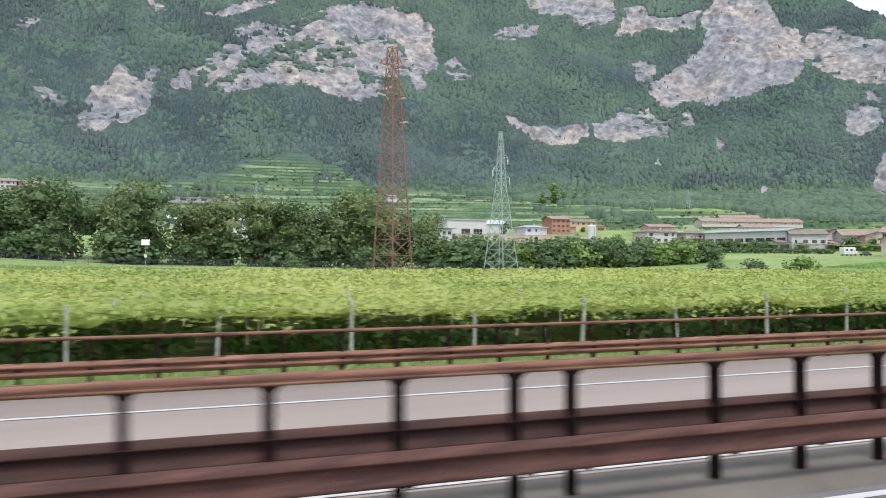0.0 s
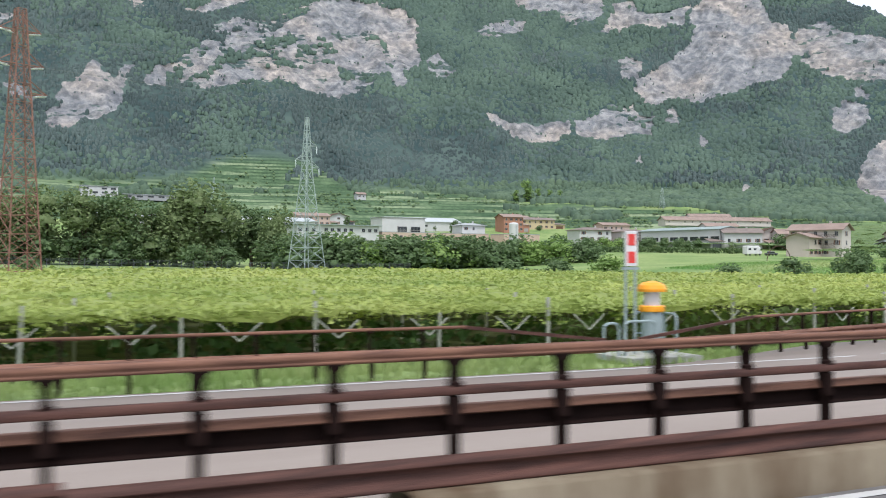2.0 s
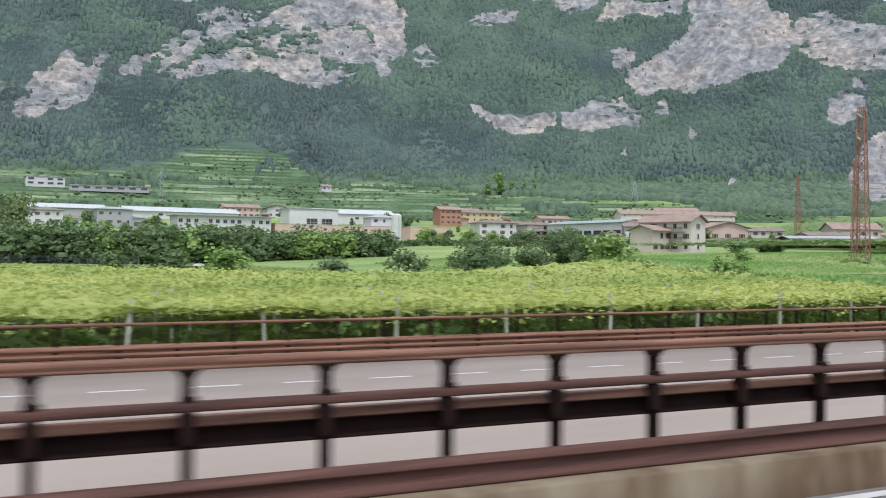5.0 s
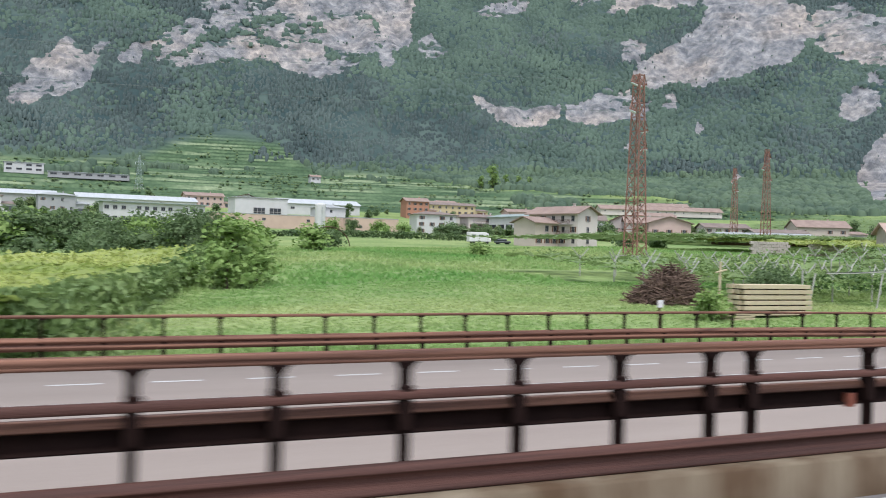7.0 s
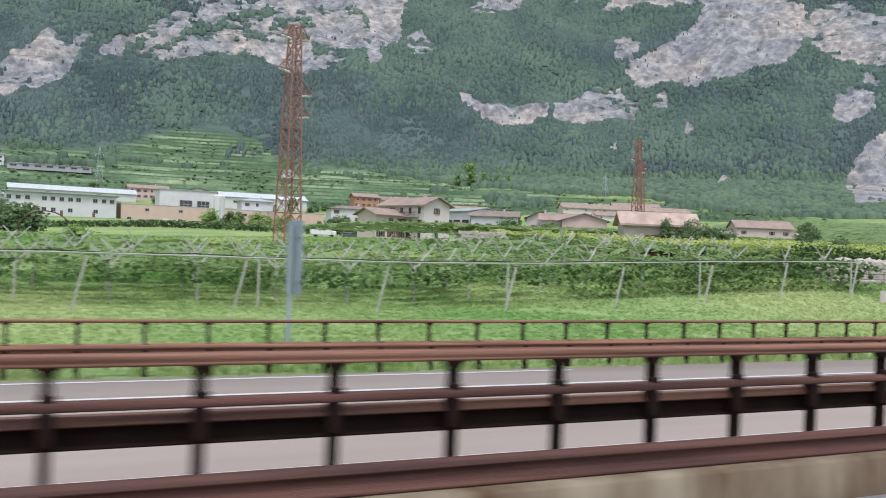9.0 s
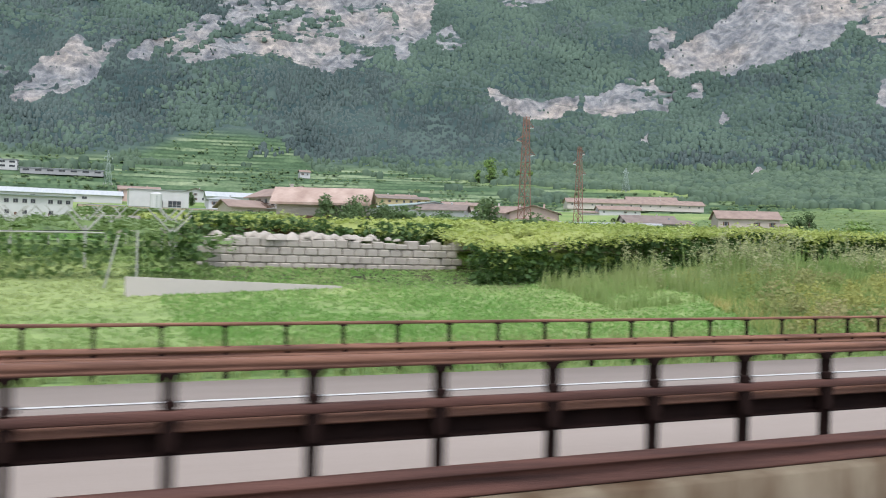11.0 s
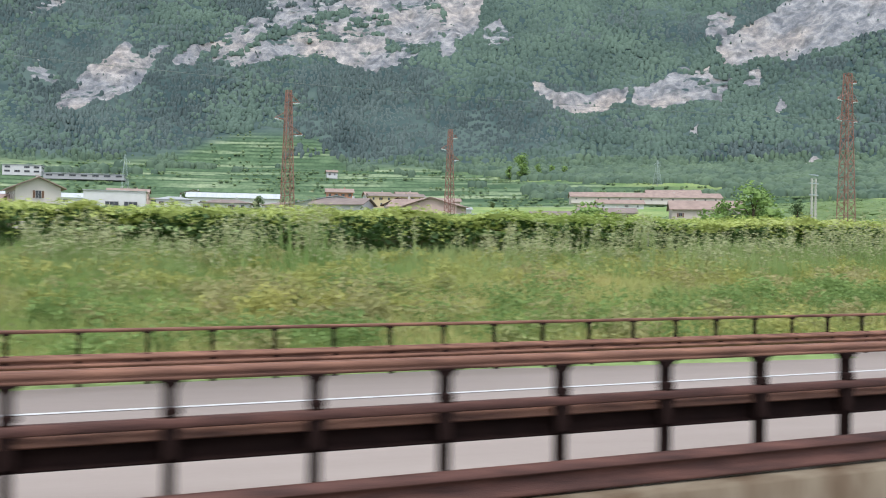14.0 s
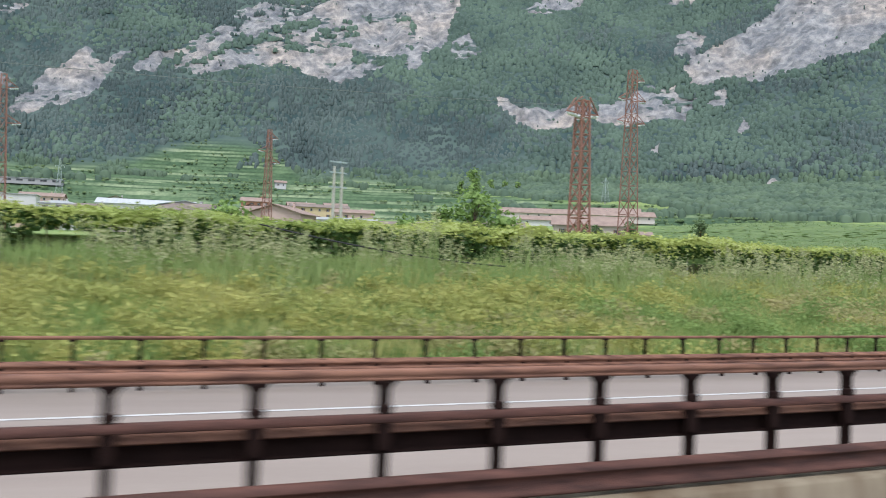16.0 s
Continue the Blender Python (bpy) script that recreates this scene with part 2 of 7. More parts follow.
def lathe(bm, rings, n=12, x=0.0, y=0.0):
    """A turned body: rings of (radius, z)."""
    rs = [[bm.verts.new((x + r * math.cos(2 * math.pi * i / n), y + r * math.sin(2 * math.pi * i / n), z)) for i in range(n)] for r, z in rings]
    for a, b in zip(rs, rs[1:]):
        for i in range(n):
            bm.faces.new((a[i], a[(i + 1) % n], b[(i + 1) % n], b[i]))
    bm.faces.new(rs[0][::-1])
    bm.faces.new(rs[-1])


def mesh_part(name, verts, faces, material, parent=None, label="", smooth=False):
    """A mesh straight from arrays of vertices and of triangles or quads."""
    verts, faces = np.asarray(verts, np.float32), np.asarray(faces, np.int32)
    me = bpy.data.meshes.new(name)
    k = faces.shape[1]
    me.vertices.add(len(verts))
    me.vertices.foreach_set("co", verts.ravel())
    me.loops.add(faces.size)
    me.loops.foreach_set("vertex_index", faces.ravel())
    me.polygons.add(len(faces))
    me.polygons.foreach_set("loop_start", np.arange(0, faces.size, k, dtype=np.int32))
    if smooth:
        me.polygons.foreach_set("use_smooth", np.ones(len(faces), bool))
    me.update(calc_edges=True)
    me.materials.append(material)
    ob = new(name, me)
    if parent is not None:
        ob.parent = parent
    if label:
        ob["label"] = label
    return ob


def leaves(rng, pts, size, up=0.5, bend=0.25):
    """Bent leaf sprays: two triangles each, at the given points. Returns vertices and triangles."""
    n = len(pts)
    size = np.broadcast_to(np.asarray(size, float), (n,))[:, None] * rng.uniform(0.6, 1.4, (n, 1))
    nrm = rng.normal(size=(n, 3))
    nrm[:, 2] = np.abs(nrm[:, 2]) + up
    nrm /= np.linalg.norm(nrm, axis=1, keepdims=True)
    a = np.cross(nrm, rng.normal(size=(n, 3)))
    a /= np.linalg.norm(a, axis=1, keepdims=True) + 1e-9
    b = np.cross(nrm, a)
    p = np.asarray(pts)
    v = np.stack([p - a * size * 0.5, p + b * size * 0.36 + nrm * size * bend, p + a * size * 0.5, p - b * size * 0.36 + nrm * size * bend * 0.4], 1).reshape(-1, 3)
    i = np.arange(n)[:, None] * 4
    f = np.concatenate([i + [0, 1, 2], i + [0, 2, 3]])
    return v, f


# ---- value noise for the land ----
def vnoise(x, y, seed=0):
    xi, yi = np.floor(x).astype(np.int64), np.floor(y).astype(np.int64)
    fx, fy = x - xi, y - yi
    fx, fy = fx * fx * (3 - 2 * fx), fy * fy * (3 - 2 * fy)

    def h(a, b):
        q = (a * 374761393 + b * 668265263 + seed * 69069) & 0x7FFFFFFF
        q = ((q ^ (q >> 13)) * 1274126177) & 0x7FFFFFFF
        return ((q ^ (q >> 16)) & 0xFFFF) / 65535.0

    return (h(xi, yi) * (1 - fx) + h(xi + 1, yi) * fx) * (1 - fy) + (h(xi, yi + 1) * (1 - fx) + h(xi + 1, yi + 1) * fx) * fy


def fbm(x, y, seed=0, octaves=4):
    s, a, t = 0.0, 1.0, 0.0
    for o in range(octaves):
        s = s + a * vnoise(x * 2**o, y * 2**o, seed + o)
        t += a
        a *= 0.5
    return s / t


def sm(x, a, b):
    t = np.clip((x - a) / (b - a), 0, 1)
    return t * t * (3 - 2 * t)


# ---- the motorway's line: s along it, d to the left of it ----
SG = np.linspace(-400, 1000, 2801)
TH = K1 * (SG - 190) / 1000 + K2 * ((SG - 190) / 1000) ** 2
TH = np.where(SG < -60, TH[680], np.where(SG > 480, TH[1760], TH))
SX = np.concatenate([[0], np.cumsum(np.cos((TH[1:] + TH[:-1]) / 2)) * 0.5])
SY = np.concatenate([[0], np.cumsum(np.sin((TH[1:] + TH[:-1]) / 2)) * 0.5])
SX, SY = SX - SX[800], SY - SY[800]


def rp(s, d, z=0.0):
    t = np.interp(s, SG, TH)
    return np.interp(s, SG, SX) - d * np.sin(t), np.interp(s, SG, SY) + d * np.cos(t), z


def heading(s):
    return float(np.degrees(np.interp(s, SG, TH)))


def road_sd(x, y):
    """Place along and beside the line for points of the plan (good to some cm near it)."""
    x, y = np.asarray(x, float), np.asarray(y, float)
    s = np.clip(x, -390, 990)
    for _ in range(6):
        t = np.interp(s, SG, TH)
        px, py = np.interp(s, SG, SX), np.interp(s, SG, SY)
        s = np.clip(s + (x - px) * np.cos(t) + (y - py) * np.sin(t), -395, 995)
    t = np.interp(s, SG, TH)
    px, py = np.interp(s, SG, SX), np.interp(s, SG, SY)
    return s, -(x - px) * np.sin(t) + (y - py) * np.cos(t)


def edge(s):
    """Far edge of the opposite carriageway: wider where the lay-by runs, and past s 318 to fit the camera's view."""
    return 21.3 + 0.8 * sm(s, 318, 334) + 2.4 * sm(s, 340, 358) + 3.7 * sm(s, 62, 76) * (1 - sm(s, 186, 206))


CX, CY = 230.0, 0.0
GR = [0, 150, 300, 400, 450, 500, 550, 600, 650, 750, 820, 890, 985, 1100, 1310, 1500, 1800, 2300, 9000]
GZ = [0.5, 1.6, 7.0, 11.2, 13.8, 17.5, 24.5, 29, 32, 44, 60, 70, 87, 168, 348, 520, 720, 860, 900]


def crest(az):
    """Height at which the mountain ends, by the way it is seen from the valley."""
    return 900 - 500 * sm(az, 39, 50.5) - 25 * np.clip(az - 50.5, 0, 12)


def land(x, y, rough=True):
    """Height of the ground."""
    x, y = np.asarray(x, float), np.asarray(y, float)
    s, d = road_sd(x, y)
    r = np.hypot(x - CX, y - CY)
    az = np.degrees(np.arctan2(x - CX, y - CY))
    rr = r + (60 * (fbm(az / 9.0, r / 900.0, 3) - 0.5) + 26 * (fbm(az / 2.6, r / 300.0, 9) - 0.5)) * sm(r, 930, 1150) if rough else r
    far = np.interp(rr, GR, GZ) + 1.9 * sm(x, 130, 270) * (1 - sm(r, 300, 420))
    low = np.interp(rr, [0, 180, 230, 290, 420], [0.2, 0.5, 1.0, 2.6, 12.2])
    far = np.where(r < 420, far + (low - far) * (1 - sm(x, 140, 250)), far)
    far = np.where(far > crest(az) - 60, crest(az) - 60 + 60 * np.tanh((far - crest(az) + 60) / 60), far)
    far = np.where(y < -60, np.minimum(far, 4 + 0.12 * np.maximum(r - 400, 0)), far)
    # verge, vineyard, meadow, bank
    ed = edge(s)
    vine = np.interp(d, [0, 24, 29, 60, 180], [-0.12, -0.12, -0.75, -0.7, 0.1])
    mead = np.interp(d, [0, 26, 40, 52, 95, 160], [-0.12, -0.05, 0.25, 0.4, 2.6, 4.5])
    bank = np.interp(d, [0, 23.5, 27, 38, 60, 120], [-0.12, 0.0, 0.7, 2.5, 3.0, 5.0]) + 0.35 * sm(s, 330, 400) * sm(d, 26, 40)
    lawn = np.interp(d, [0, 24, 34, 44, 50, 120], [-0.12, -0.05, 0.5, 1.9, 2.4, 4.5])
    a, b, c = sm(s, 150, 200), sm(s, 225, 262), sm(s, 278, 296)
    near = vine * (1 - a) + mead * a
    near = near * (1 - b) + lawn * b
    near = near * (1 - c) + bank * c
    near = np.where(d < ed + 0.6, -0.12, near)
    w = sm(d, 100, 200)
    z = near * (1 - w) + far * w
    return np.where(d < 0, -0.2, z)


# ---- the land: one sheet, finest where the camera looks ----
CLIFFS = []


def cliff(bare, outline):
    """A cliff on the mountain's face: how bare it is, and its outline along (metres) and up (height)."""
    CLIFFS.append((bare, np.array(outline, float)))


cliff(0.12, [(-72, 158), (-65, 174), (-51, 181), (-57, 190), (-41, 214), (-28, 217), (-8, 248), (5, 253), (8, 239), (21, 229), (37, 253), (47, 255), (40, 235), (24, 206), (14, 182), (-17, 164), (-31, 167), (-48, 154), (-62, 155)])
cliff(-0.1, [(-112, 208), (-88, 228), (-76, 215), (-73, 187), (-96, 186)])
cliff(-0.12, [(-118, 291), (-95, 319), (-66, 333), (-84, 306), (-109, 289)])
cliff(0.05, [(51, 393), (63, 391), (75, 364), (63, 363)])
cliff(0.25, [(53, 230), (63, 243), (81, 261), (88, 255), (81, 225), (67, 220), (55, 221)])
cliff(0.2, [(97, 237), (115, 261), (138, 286), (160, 294), (143, 266), (126, 250), (104, 234)])
cliff(0.02, [(83, 252), (93, 271), (112, 284), (134, 298), (123, 266), (99, 252)])
cliff(0.2, [(131, 231), (138, 250), (159, 270), (183, 264), (202, 267), (229, 277), (255, 272), (288, 288), (308, 282), (308, 247), (338, 270), (327, 241), (296, 223), (272, 231), (253, 239), (223, 248), (198, 246), (167, 237), (145, 229)])
cliff(0.25, [(301, 281), (309, 331), (349, 343), (373, 326), (369, 276), (337, 273)])
cliff(0.3, [(222, 331), (251, 364), (277, 380), (308, 408), (341, 427), (381, 414), (412, 406), (424, 380), (421, 327), (416, 286), (402, 278), (383, 292), (377, 331), (351, 358), (298, 344), (277, 344), (240, 330)])
cliff(0.08, [(157, 293), (169, 321), (186, 334), (207, 345), (214, 324), (189, 297)])
cliff(0.12, [(165, 337), (183, 361), (201, 363), (193, 346), (172, 328)])
cliff(0.12, [(127, 366), (157, 390), (182, 403), (204, 419), (231, 425), (217, 406), (184, 384), (158, 365), (138, 365)])
cliff(0.1, [(218, 279), (234, 299), (265, 329), (283, 338), (273, 313), (241, 285)])
cliff(0.25, [(373, 255), (385, 293), (397, 293), (393, 252), (383, 246)])
cliff(-0.05, [(423, 289), (445, 316), (453, 298), (466, 277), (451, 265), (430, 268)])
cliff(0.1, [(498, 363), (529, 379), (549, 394), (576, 391), (573, 368), (543, 354), (515, 350)])
cliff(0.15, [(555, 473), (684, 467), (680, 401), (661, 382), (634, 380), (618, 410), (591, 410), (569, 427)])
cliff(0.18, [(672, 361), (688, 396), (697, 426), (723, 433), (735, 405), (765, 405), (802, 420), (784, 374), (752, 371), (727, 377), (701, 366)])
cliff(0.42, [(703, 249), (718, 271), (747, 290), (765, 311), (785, 324), (795, 359), (793, 388), (820, 447), (878, 439), (889, 400), (892, 374), (913, 359), (923, 317), (912, 279), (894, 254), (864, 247), (832, 235), (812, 230), (782, 223), (754, 235), (736, 222), (716, 225)])
cliff(0.1, [(687, 303), (709, 313), (723, 295), (713, 264), (691, 267)])
cliff(0.08, [(926, 359), (955, 364), (980, 339), (1016, 324), (1008, 236), (987, 247), (960, 248), (934, 269), (916, 298)])
cliff(0.3, [(495, 203), (537, 187), (565, 184), (607, 197), (606, 176), (588, 158), (553, 157), (526, 166), (523, 175), (498, 187)])
cliff(0.08, [(615, 192), (643, 200), (667, 219), (700, 222), (708, 205), (724, 200), (718, 171), (691, 173), (651, 162), (614, 171)])
cliff(0.1, [(738, 194), (751, 219), (762, 189)])
cliff(0.3, [(775, 153), (782, 169), (789, 158), (780, 147)])
cliff(0.3, [(687, 131), (699, 143), (700, 128)])
cliff(0.3, [(818, 86), (826, 97), (834, 91), (815, 77)])
cliff(0.12, [(952, 203), (969, 215), (995, 203), (992, 182), (961, 161), (949, 170)])
cliff(0.12, [(979, 232), (992, 236), (998, 213), (981, 213)])
cliff(-0.1, [(84, 250), (134, 298), (160, 345), (228, 367), (309, 415), (382, 422), (427, 381), (417, 284), (368, 271), (331, 238), (296, 221), (223, 246), (131, 228), (97, 234)])
cliff(0.1, [(998, 330), (1030, 318), (1075, 300), (1070, 240), (1030, 236), (1000, 250)])
cliff(0.3, [(1018, 158), (991, 143), (972, 113), (961, 77), (968, 55), (1006, 47), (1065, 110), (1052, 157)])


def rock_mask(x, y, z):
    u = np.arctan2(x - CX, y - CY) * 1150
    r = np.hypot(x - CX, y - CY)
    warp = 11 * (fbm(u / 18, z / 16, 15, 3) - 0.5)
    uu, zz = u + warp, z + 9 * (fbm(u / 14, z / 22, 17, 3) - 0.5)
    best = np.full(np.shape(x), -2.0)
    for bare, o in CLIFFS:
        near = (uu > o[:, 0].min() - 40) & (uu < o[:, 0].max() + 40)
        p, q = uu[near], zz[near]
        dist, inside = np.full(p.shape, 1e9), np.zeros(p.shape, bool)
        for (x0, y0), (x1, y1) in zip(o, np.roll(o, -1, 0)):
            ex, ey = x1 - x0, y1 - y0
            t = np.clip(((p - x0) * ex + (q - y0) * ey) / (ex * ex + ey * ey + 1e-9), 0, 1)
            dist = np.minimum(dist, np.hypot(p - x0 - t * ex, q - y0 - t * ey))
            cross = (y0 > q) != (y1 > q)
            inside ^= cross & (p < x0 + ex * (q - y0) / (ey if abs(ey) > 1e-6 else 1e-6))
        best[near] = np.maximum(best[near], np.where(inside, np.minimum(dist / 5, bare + 0.14), -dist / 9))
    n = 0.7 * (fbm((u - 0.5 * z) / 30 + 7, z / 9, 21, 4) - 0.5) + 0.7 * (fbm(u / 15 + 0.02 * z, z / 3.6, 33, 3) - 0.5)
    return np.where((r > 780) & (best > -1.5), best + n, -1.0)


STEP = 4.2


def foot(az):
    """Where the terraces end and the woods begin, by direction."""
    return np.interp(az, [-60, -12, -3, 4, 7, 12, 14, 20, 25, 31, 38, 47, 70], [960, 975, 985, 1015, 1052, 1046, 1004, 985, 890, 825, 795, 705, 690])


def build_land():
    az = np.concatenate([np.arange(-92, -15, 0.4), np.arange(-15, 62, 0.135), np.arange(62, 70, 0.4), np.arange(70, 268, 3.0)])
    rad = np.concatenate([[0.01], np.arange(2, 300, 3.0), np.arange(300, 640, 7.0), np.arange(640, 1060, 3.2), np.arange(1060, 1560, 2.5), np.geomspace(1560, 4700, 24)])
    A, R_ = np.meshgrid(np.radians(az), rad, indexing="ij")
    x, y = CX + R_ * np.sin(A), CY + R_ * np.cos(A)
    z = land(x, y)
    raw = rock_mask(x, y, z)
    mask = sm(raw, -0.05, 0.3)
    # crags: ledges and buttresses where the rock is bare
    u = A * 1150
    lean = u + 0.35 * z
    rib = 1 - 2 * np.abs(fbm(lean / 30, z / 85, 55, 4) - 0.5)
    rift = 1 - 2 * np.abs(fbm(lean / 10, z / 34, 61, 3) - 0.5)
    bed = (z + 0.12 * u + 9 * fbm(u / 45, z / 60, 77)) / 17.0
    shelf = (bed - np.floor(bed)) ** 2
    block = vnoise(np.floor(lean / 6.5 + vnoise(u / 9, z / 9, 8)) * 5.3, np.floor(z / 9 + vnoise(u / 11, z / 12, 9)) * 2.9, 23)
    crag = 15 * rib**3 + 7.0 * rift**4 + 6.0 * shelf + 3.0 * block + 3.0 * (fbm(u / 5, z / 6, 67, 3) - 0.5) - 17
    crag = 0.42 * crag
    x2, y2 = x - np.sin(A) * mask * crag, y - np.cos(A) * mask * crag
    soft = (fbm(x / 60, y / 60, 5) - 0.5) * 7 * sm(R_, 640, 1000)
    z = z + soft * (1 - mask)
    d = road_sd(x, y)[1]
    ft = foot(np.degrees(A))
    terr = sm(R_, 600, 660) * (1 - sm(R_, ft - 25, ft)) * sm(d, 300, 400)
    z = z + terr * (np.floor(z / STEP) * STEP + STEP * np.clip((z / STEP - np.floor(z / STEP) - 0.7) / 0.3, 0, 1) - z)
    na, nr = A.shape
    i = np.arange(na)[:, None] * nr + np.arange(nr - 1)[None, :]
    j = (np.arange(na)[:, None] + 1) % na * nr + np.arange(nr - 1)[None, :]
    f = np.stack([i, j, j + 1, i + 1], -1).reshape(-1, 4)
    ob = mesh_part("ground", np.stack([x2, y2, z], -1).reshape(-1, 3), f, LAND, smooth=True)
    ob.data.polygons.foreach_set("use_smooth", np.ones(len(f), bool))
    s_ = road_sd(x, y)[0]
    # ground below the trellises, darkened to stand for the canopy's shade
    soil_shade = sm(d, 28.6, 29.6) * (1 - sm(d + 48 * sm(s_, 95, 150), 122, 130)) * (1 - sm(s_, 160, 172)) + sm(d, 39.5, 40.5) * (1 - sm(d, 95, 105)) * sm(s_, 262, 268)
    for key, val in (("rock", raw), ("terrace", terr), ("soil_shade", np.clip(soil_shade, 0, 1))):
        ob.data.attributes.new(key, "FLOAT", "POINT").data.foreach_set("value", val.ravel().astype(np.float32))
    tagged(ob, "valley floor rising over terraces to a rocky wooded mountain", "ground", kind="structure")
    return ob


def land_material():
    m = bpy.data.materials.new("valley_ground")
    m.use_nodes = True
    n, l = m.node_tree.nodes, m.node_tree.links
    bs = n["Principled BSDF"]
    bs.inputs["Roughness"].default_value = 0.95
    bs.inputs["Specular IOR Level"].default_value = 0.1
    tc = n.new("ShaderNodeTexCoord")

    def noisy(scale, detail, c0, c1, a=0.35, b=0.65, stretch=(1, 1, 1)):
        mp = n.new("ShaderNodeMapping")
        mp.inputs["Scale"].default_value = stretch
        l.new(tc.outputs["Object"], mp.inputs[0])
        t = n.new("ShaderNodeTexNoise")
        t.inputs["Scale"].default_value = scale
        t.inputs["Detail"].default_value = detail
        l.new(mp.outputs[0], t.inputs["Vector"])
        r = n.new("ShaderNodeValToRGB")
        r.color_ramp.elements[0].position, r.color_ramp.elements[1].position = a, b
        r.color_ramp.elements[0].color, r.color_ramp.elements[1].color = (*c0, 1), (*c1, 1)
        l.new(t.outputs["Fac"], r.inputs[0])
        return r.outputs[0], t.outputs["Fac"]

    def blend(f, a, b, mode="MIX"):
        x = n.new("ShaderNodeMixRGB")
        x.blend_type = mode
        if isinstance(f, float):
            x.inputs[0].default_value = f
        else:
            l.new(f, x.inputs[0])
        l.new(a, x.inputs[1])
        l.new(b, x.inputs[2])
        return x.outputs[0]

    meadow, _ = noisy(0.05, 6, (0.135, 0.215, 0.075), (0.235, 0.295, 0.12))
    tuft, _ = noisy(1.2, 6, (0.8, 0.8, 0.76), (1.15, 1.12, 1.06))
    green = blend(1.0, meadow, tuft, "MULTIPLY")
    # hill ground carries the same painted haze tint as the crowns
    hill, _ = noisy(0.02, 8, (0.038, 0.062, 0.062), (0.076, 0.108, 0.094), 0.4, 0.6)
    stone, fine = noisy(0.06, 12, (0.165, 0.164, 0.166), (0.312, 0.30, 0.284), 0.34, 0.66, (1, 1, 0.6))
    # dark streaks, rifts and ledge lines: crack shade put into the stone colour
    streak_shade, _ = noisy(0.14, 7, (0.72, 0.745, 0.78), (1.12, 1.11, 1.09), 0.38, 0.6, (1, 1, 0.2))
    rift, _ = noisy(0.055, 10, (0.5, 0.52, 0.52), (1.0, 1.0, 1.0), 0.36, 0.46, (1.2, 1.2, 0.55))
    ledge, _ = noisy(0.13, 9, (0.72, 0.73, 0.74), (1.08, 1.08, 1.08), 0.40, 0.52, (0.7, 0.7, 1.5))
    warm, _ = noisy(0.012, 4, (0.93, 0.96, 1.0), (1.26, 1.16, 1.07), 0.44, 0.64)
    stone = blend(1.0, stone, warm, "MULTIPLY")
    stone = blend(1.0, stone, streak_shade, "MULTIPLY")
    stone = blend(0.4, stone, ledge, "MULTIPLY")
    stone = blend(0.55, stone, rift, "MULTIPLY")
    # cell edges darkened as the shade in cracks that the mesh lacks
    fm = n.new("ShaderNodeMapping")
    fm.inputs["Scale"].default_value = (0.085, 0.085, 0.05)
    l.new(tc.outputs["Object"], fm.inputs[0])
    fv = n.new("ShaderNodeTexVoronoi")
    fv.feature = "DISTANCE_TO_EDGE"
    l.new(fm.outputs[0], fv.inputs["Vector"])
    fr = n.new("ShaderNodeValToRGB")
    fr.color_ramp.elements[0].position, fr.color_ramp.elements[1].position = 0.0, 0.12
    fr.color_ramp.elements[0].color, fr.color_ramp.elements[1].color = (0.5, 0.52, 0.55, 1), (1, 1, 1, 1)
    l.new(fv.outputs["Distance"], fr.inputs[0])
    stone = blend(0.5, stone, fr.outputs[0], "MULTIPLY")
    geo = n.new("ShaderNodeNewGeometry")
    sep = n.new("ShaderNodeSeparateXYZ")
    l.new(geo.outputs["Position"], sep.inputs[0])
    div = n.new("ShaderNodeMath")
    div.operation = "DIVIDE"
    div.inputs[1].default_value = STEP
    l.new(sep.outputs["Z"], div.inputs[0])
    frac = n.new("ShaderNodeMath")
    frac.operation = "PINGPONG"
    frac.inputs[1].default_value = 0.5
    l.new(div.outputs[0], frac.inputs[0])
    steep = n.new("ShaderNodeMapRange")
    steep.inputs["From Min"].default_value, steep.inputs["From Max"].default_value = 0.30, 0.17
    l.new(frac.outputs[0], steep.inputs["Value"])
    low = n.new("ShaderNodeMath")
    low.operation = "FLOOR"
    l.new(div.outputs[0], low.inputs[0])
    strip = n.new("ShaderNodeCombineXYZ")
    for k, (src, mul) in enumerate(((sep.outputs["X"], 0.011), (sep.outputs["Y"], 0.004), (low.outputs[0], 1.73))):
        q = n.new("ShaderNodeMath")
        q.operation = "MULTIPLY"
        q.inputs[1].default_value = mul
        l.new(src, q.inputs[0])
        l.new(q.outputs[0], strip.inputs[k])
    own = n.new("ShaderNodeTexNoise")
    own.inputs["Scale"].default_value = 1.0
    own.inputs["Detail"].default_value = 2
    l.new(strip.outputs[0], own.inputs["Vector"])
    ramp = n.new("ShaderNodeValToRGB")
    ramp.color_ramp.elements[0].position, ramp.color_ramp.elements[1].position = 0.34, 0.68
    ramp.color_ramp.elements[0].color, ramp.color_ramp.elements[1].color = (0.054, 0.094, 0.05, 1), (0.23, 0.28, 0.165, 1)
    mid = ramp.color_ramp.elements.new(0.52)
    mid.color = (0.1, 0.152, 0.08, 1)
    l.new(own.outputs["Fac"], ramp.inputs[0])
    speck, _ = noisy(0.25, 5, (0.72, 0.76, 0.75), (1.12, 1.1, 1.08))
    field = blend(1.0, ramp.outputs[0], speck, "MULTIPLY")
    hedge, _ = noisy(0.3, 4, (0.034, 0.062, 0.034), (0.065, 0.105, 0.052))
    _, broken = noisy(0.03, 3, (0, 0, 0), (1, 1, 1))
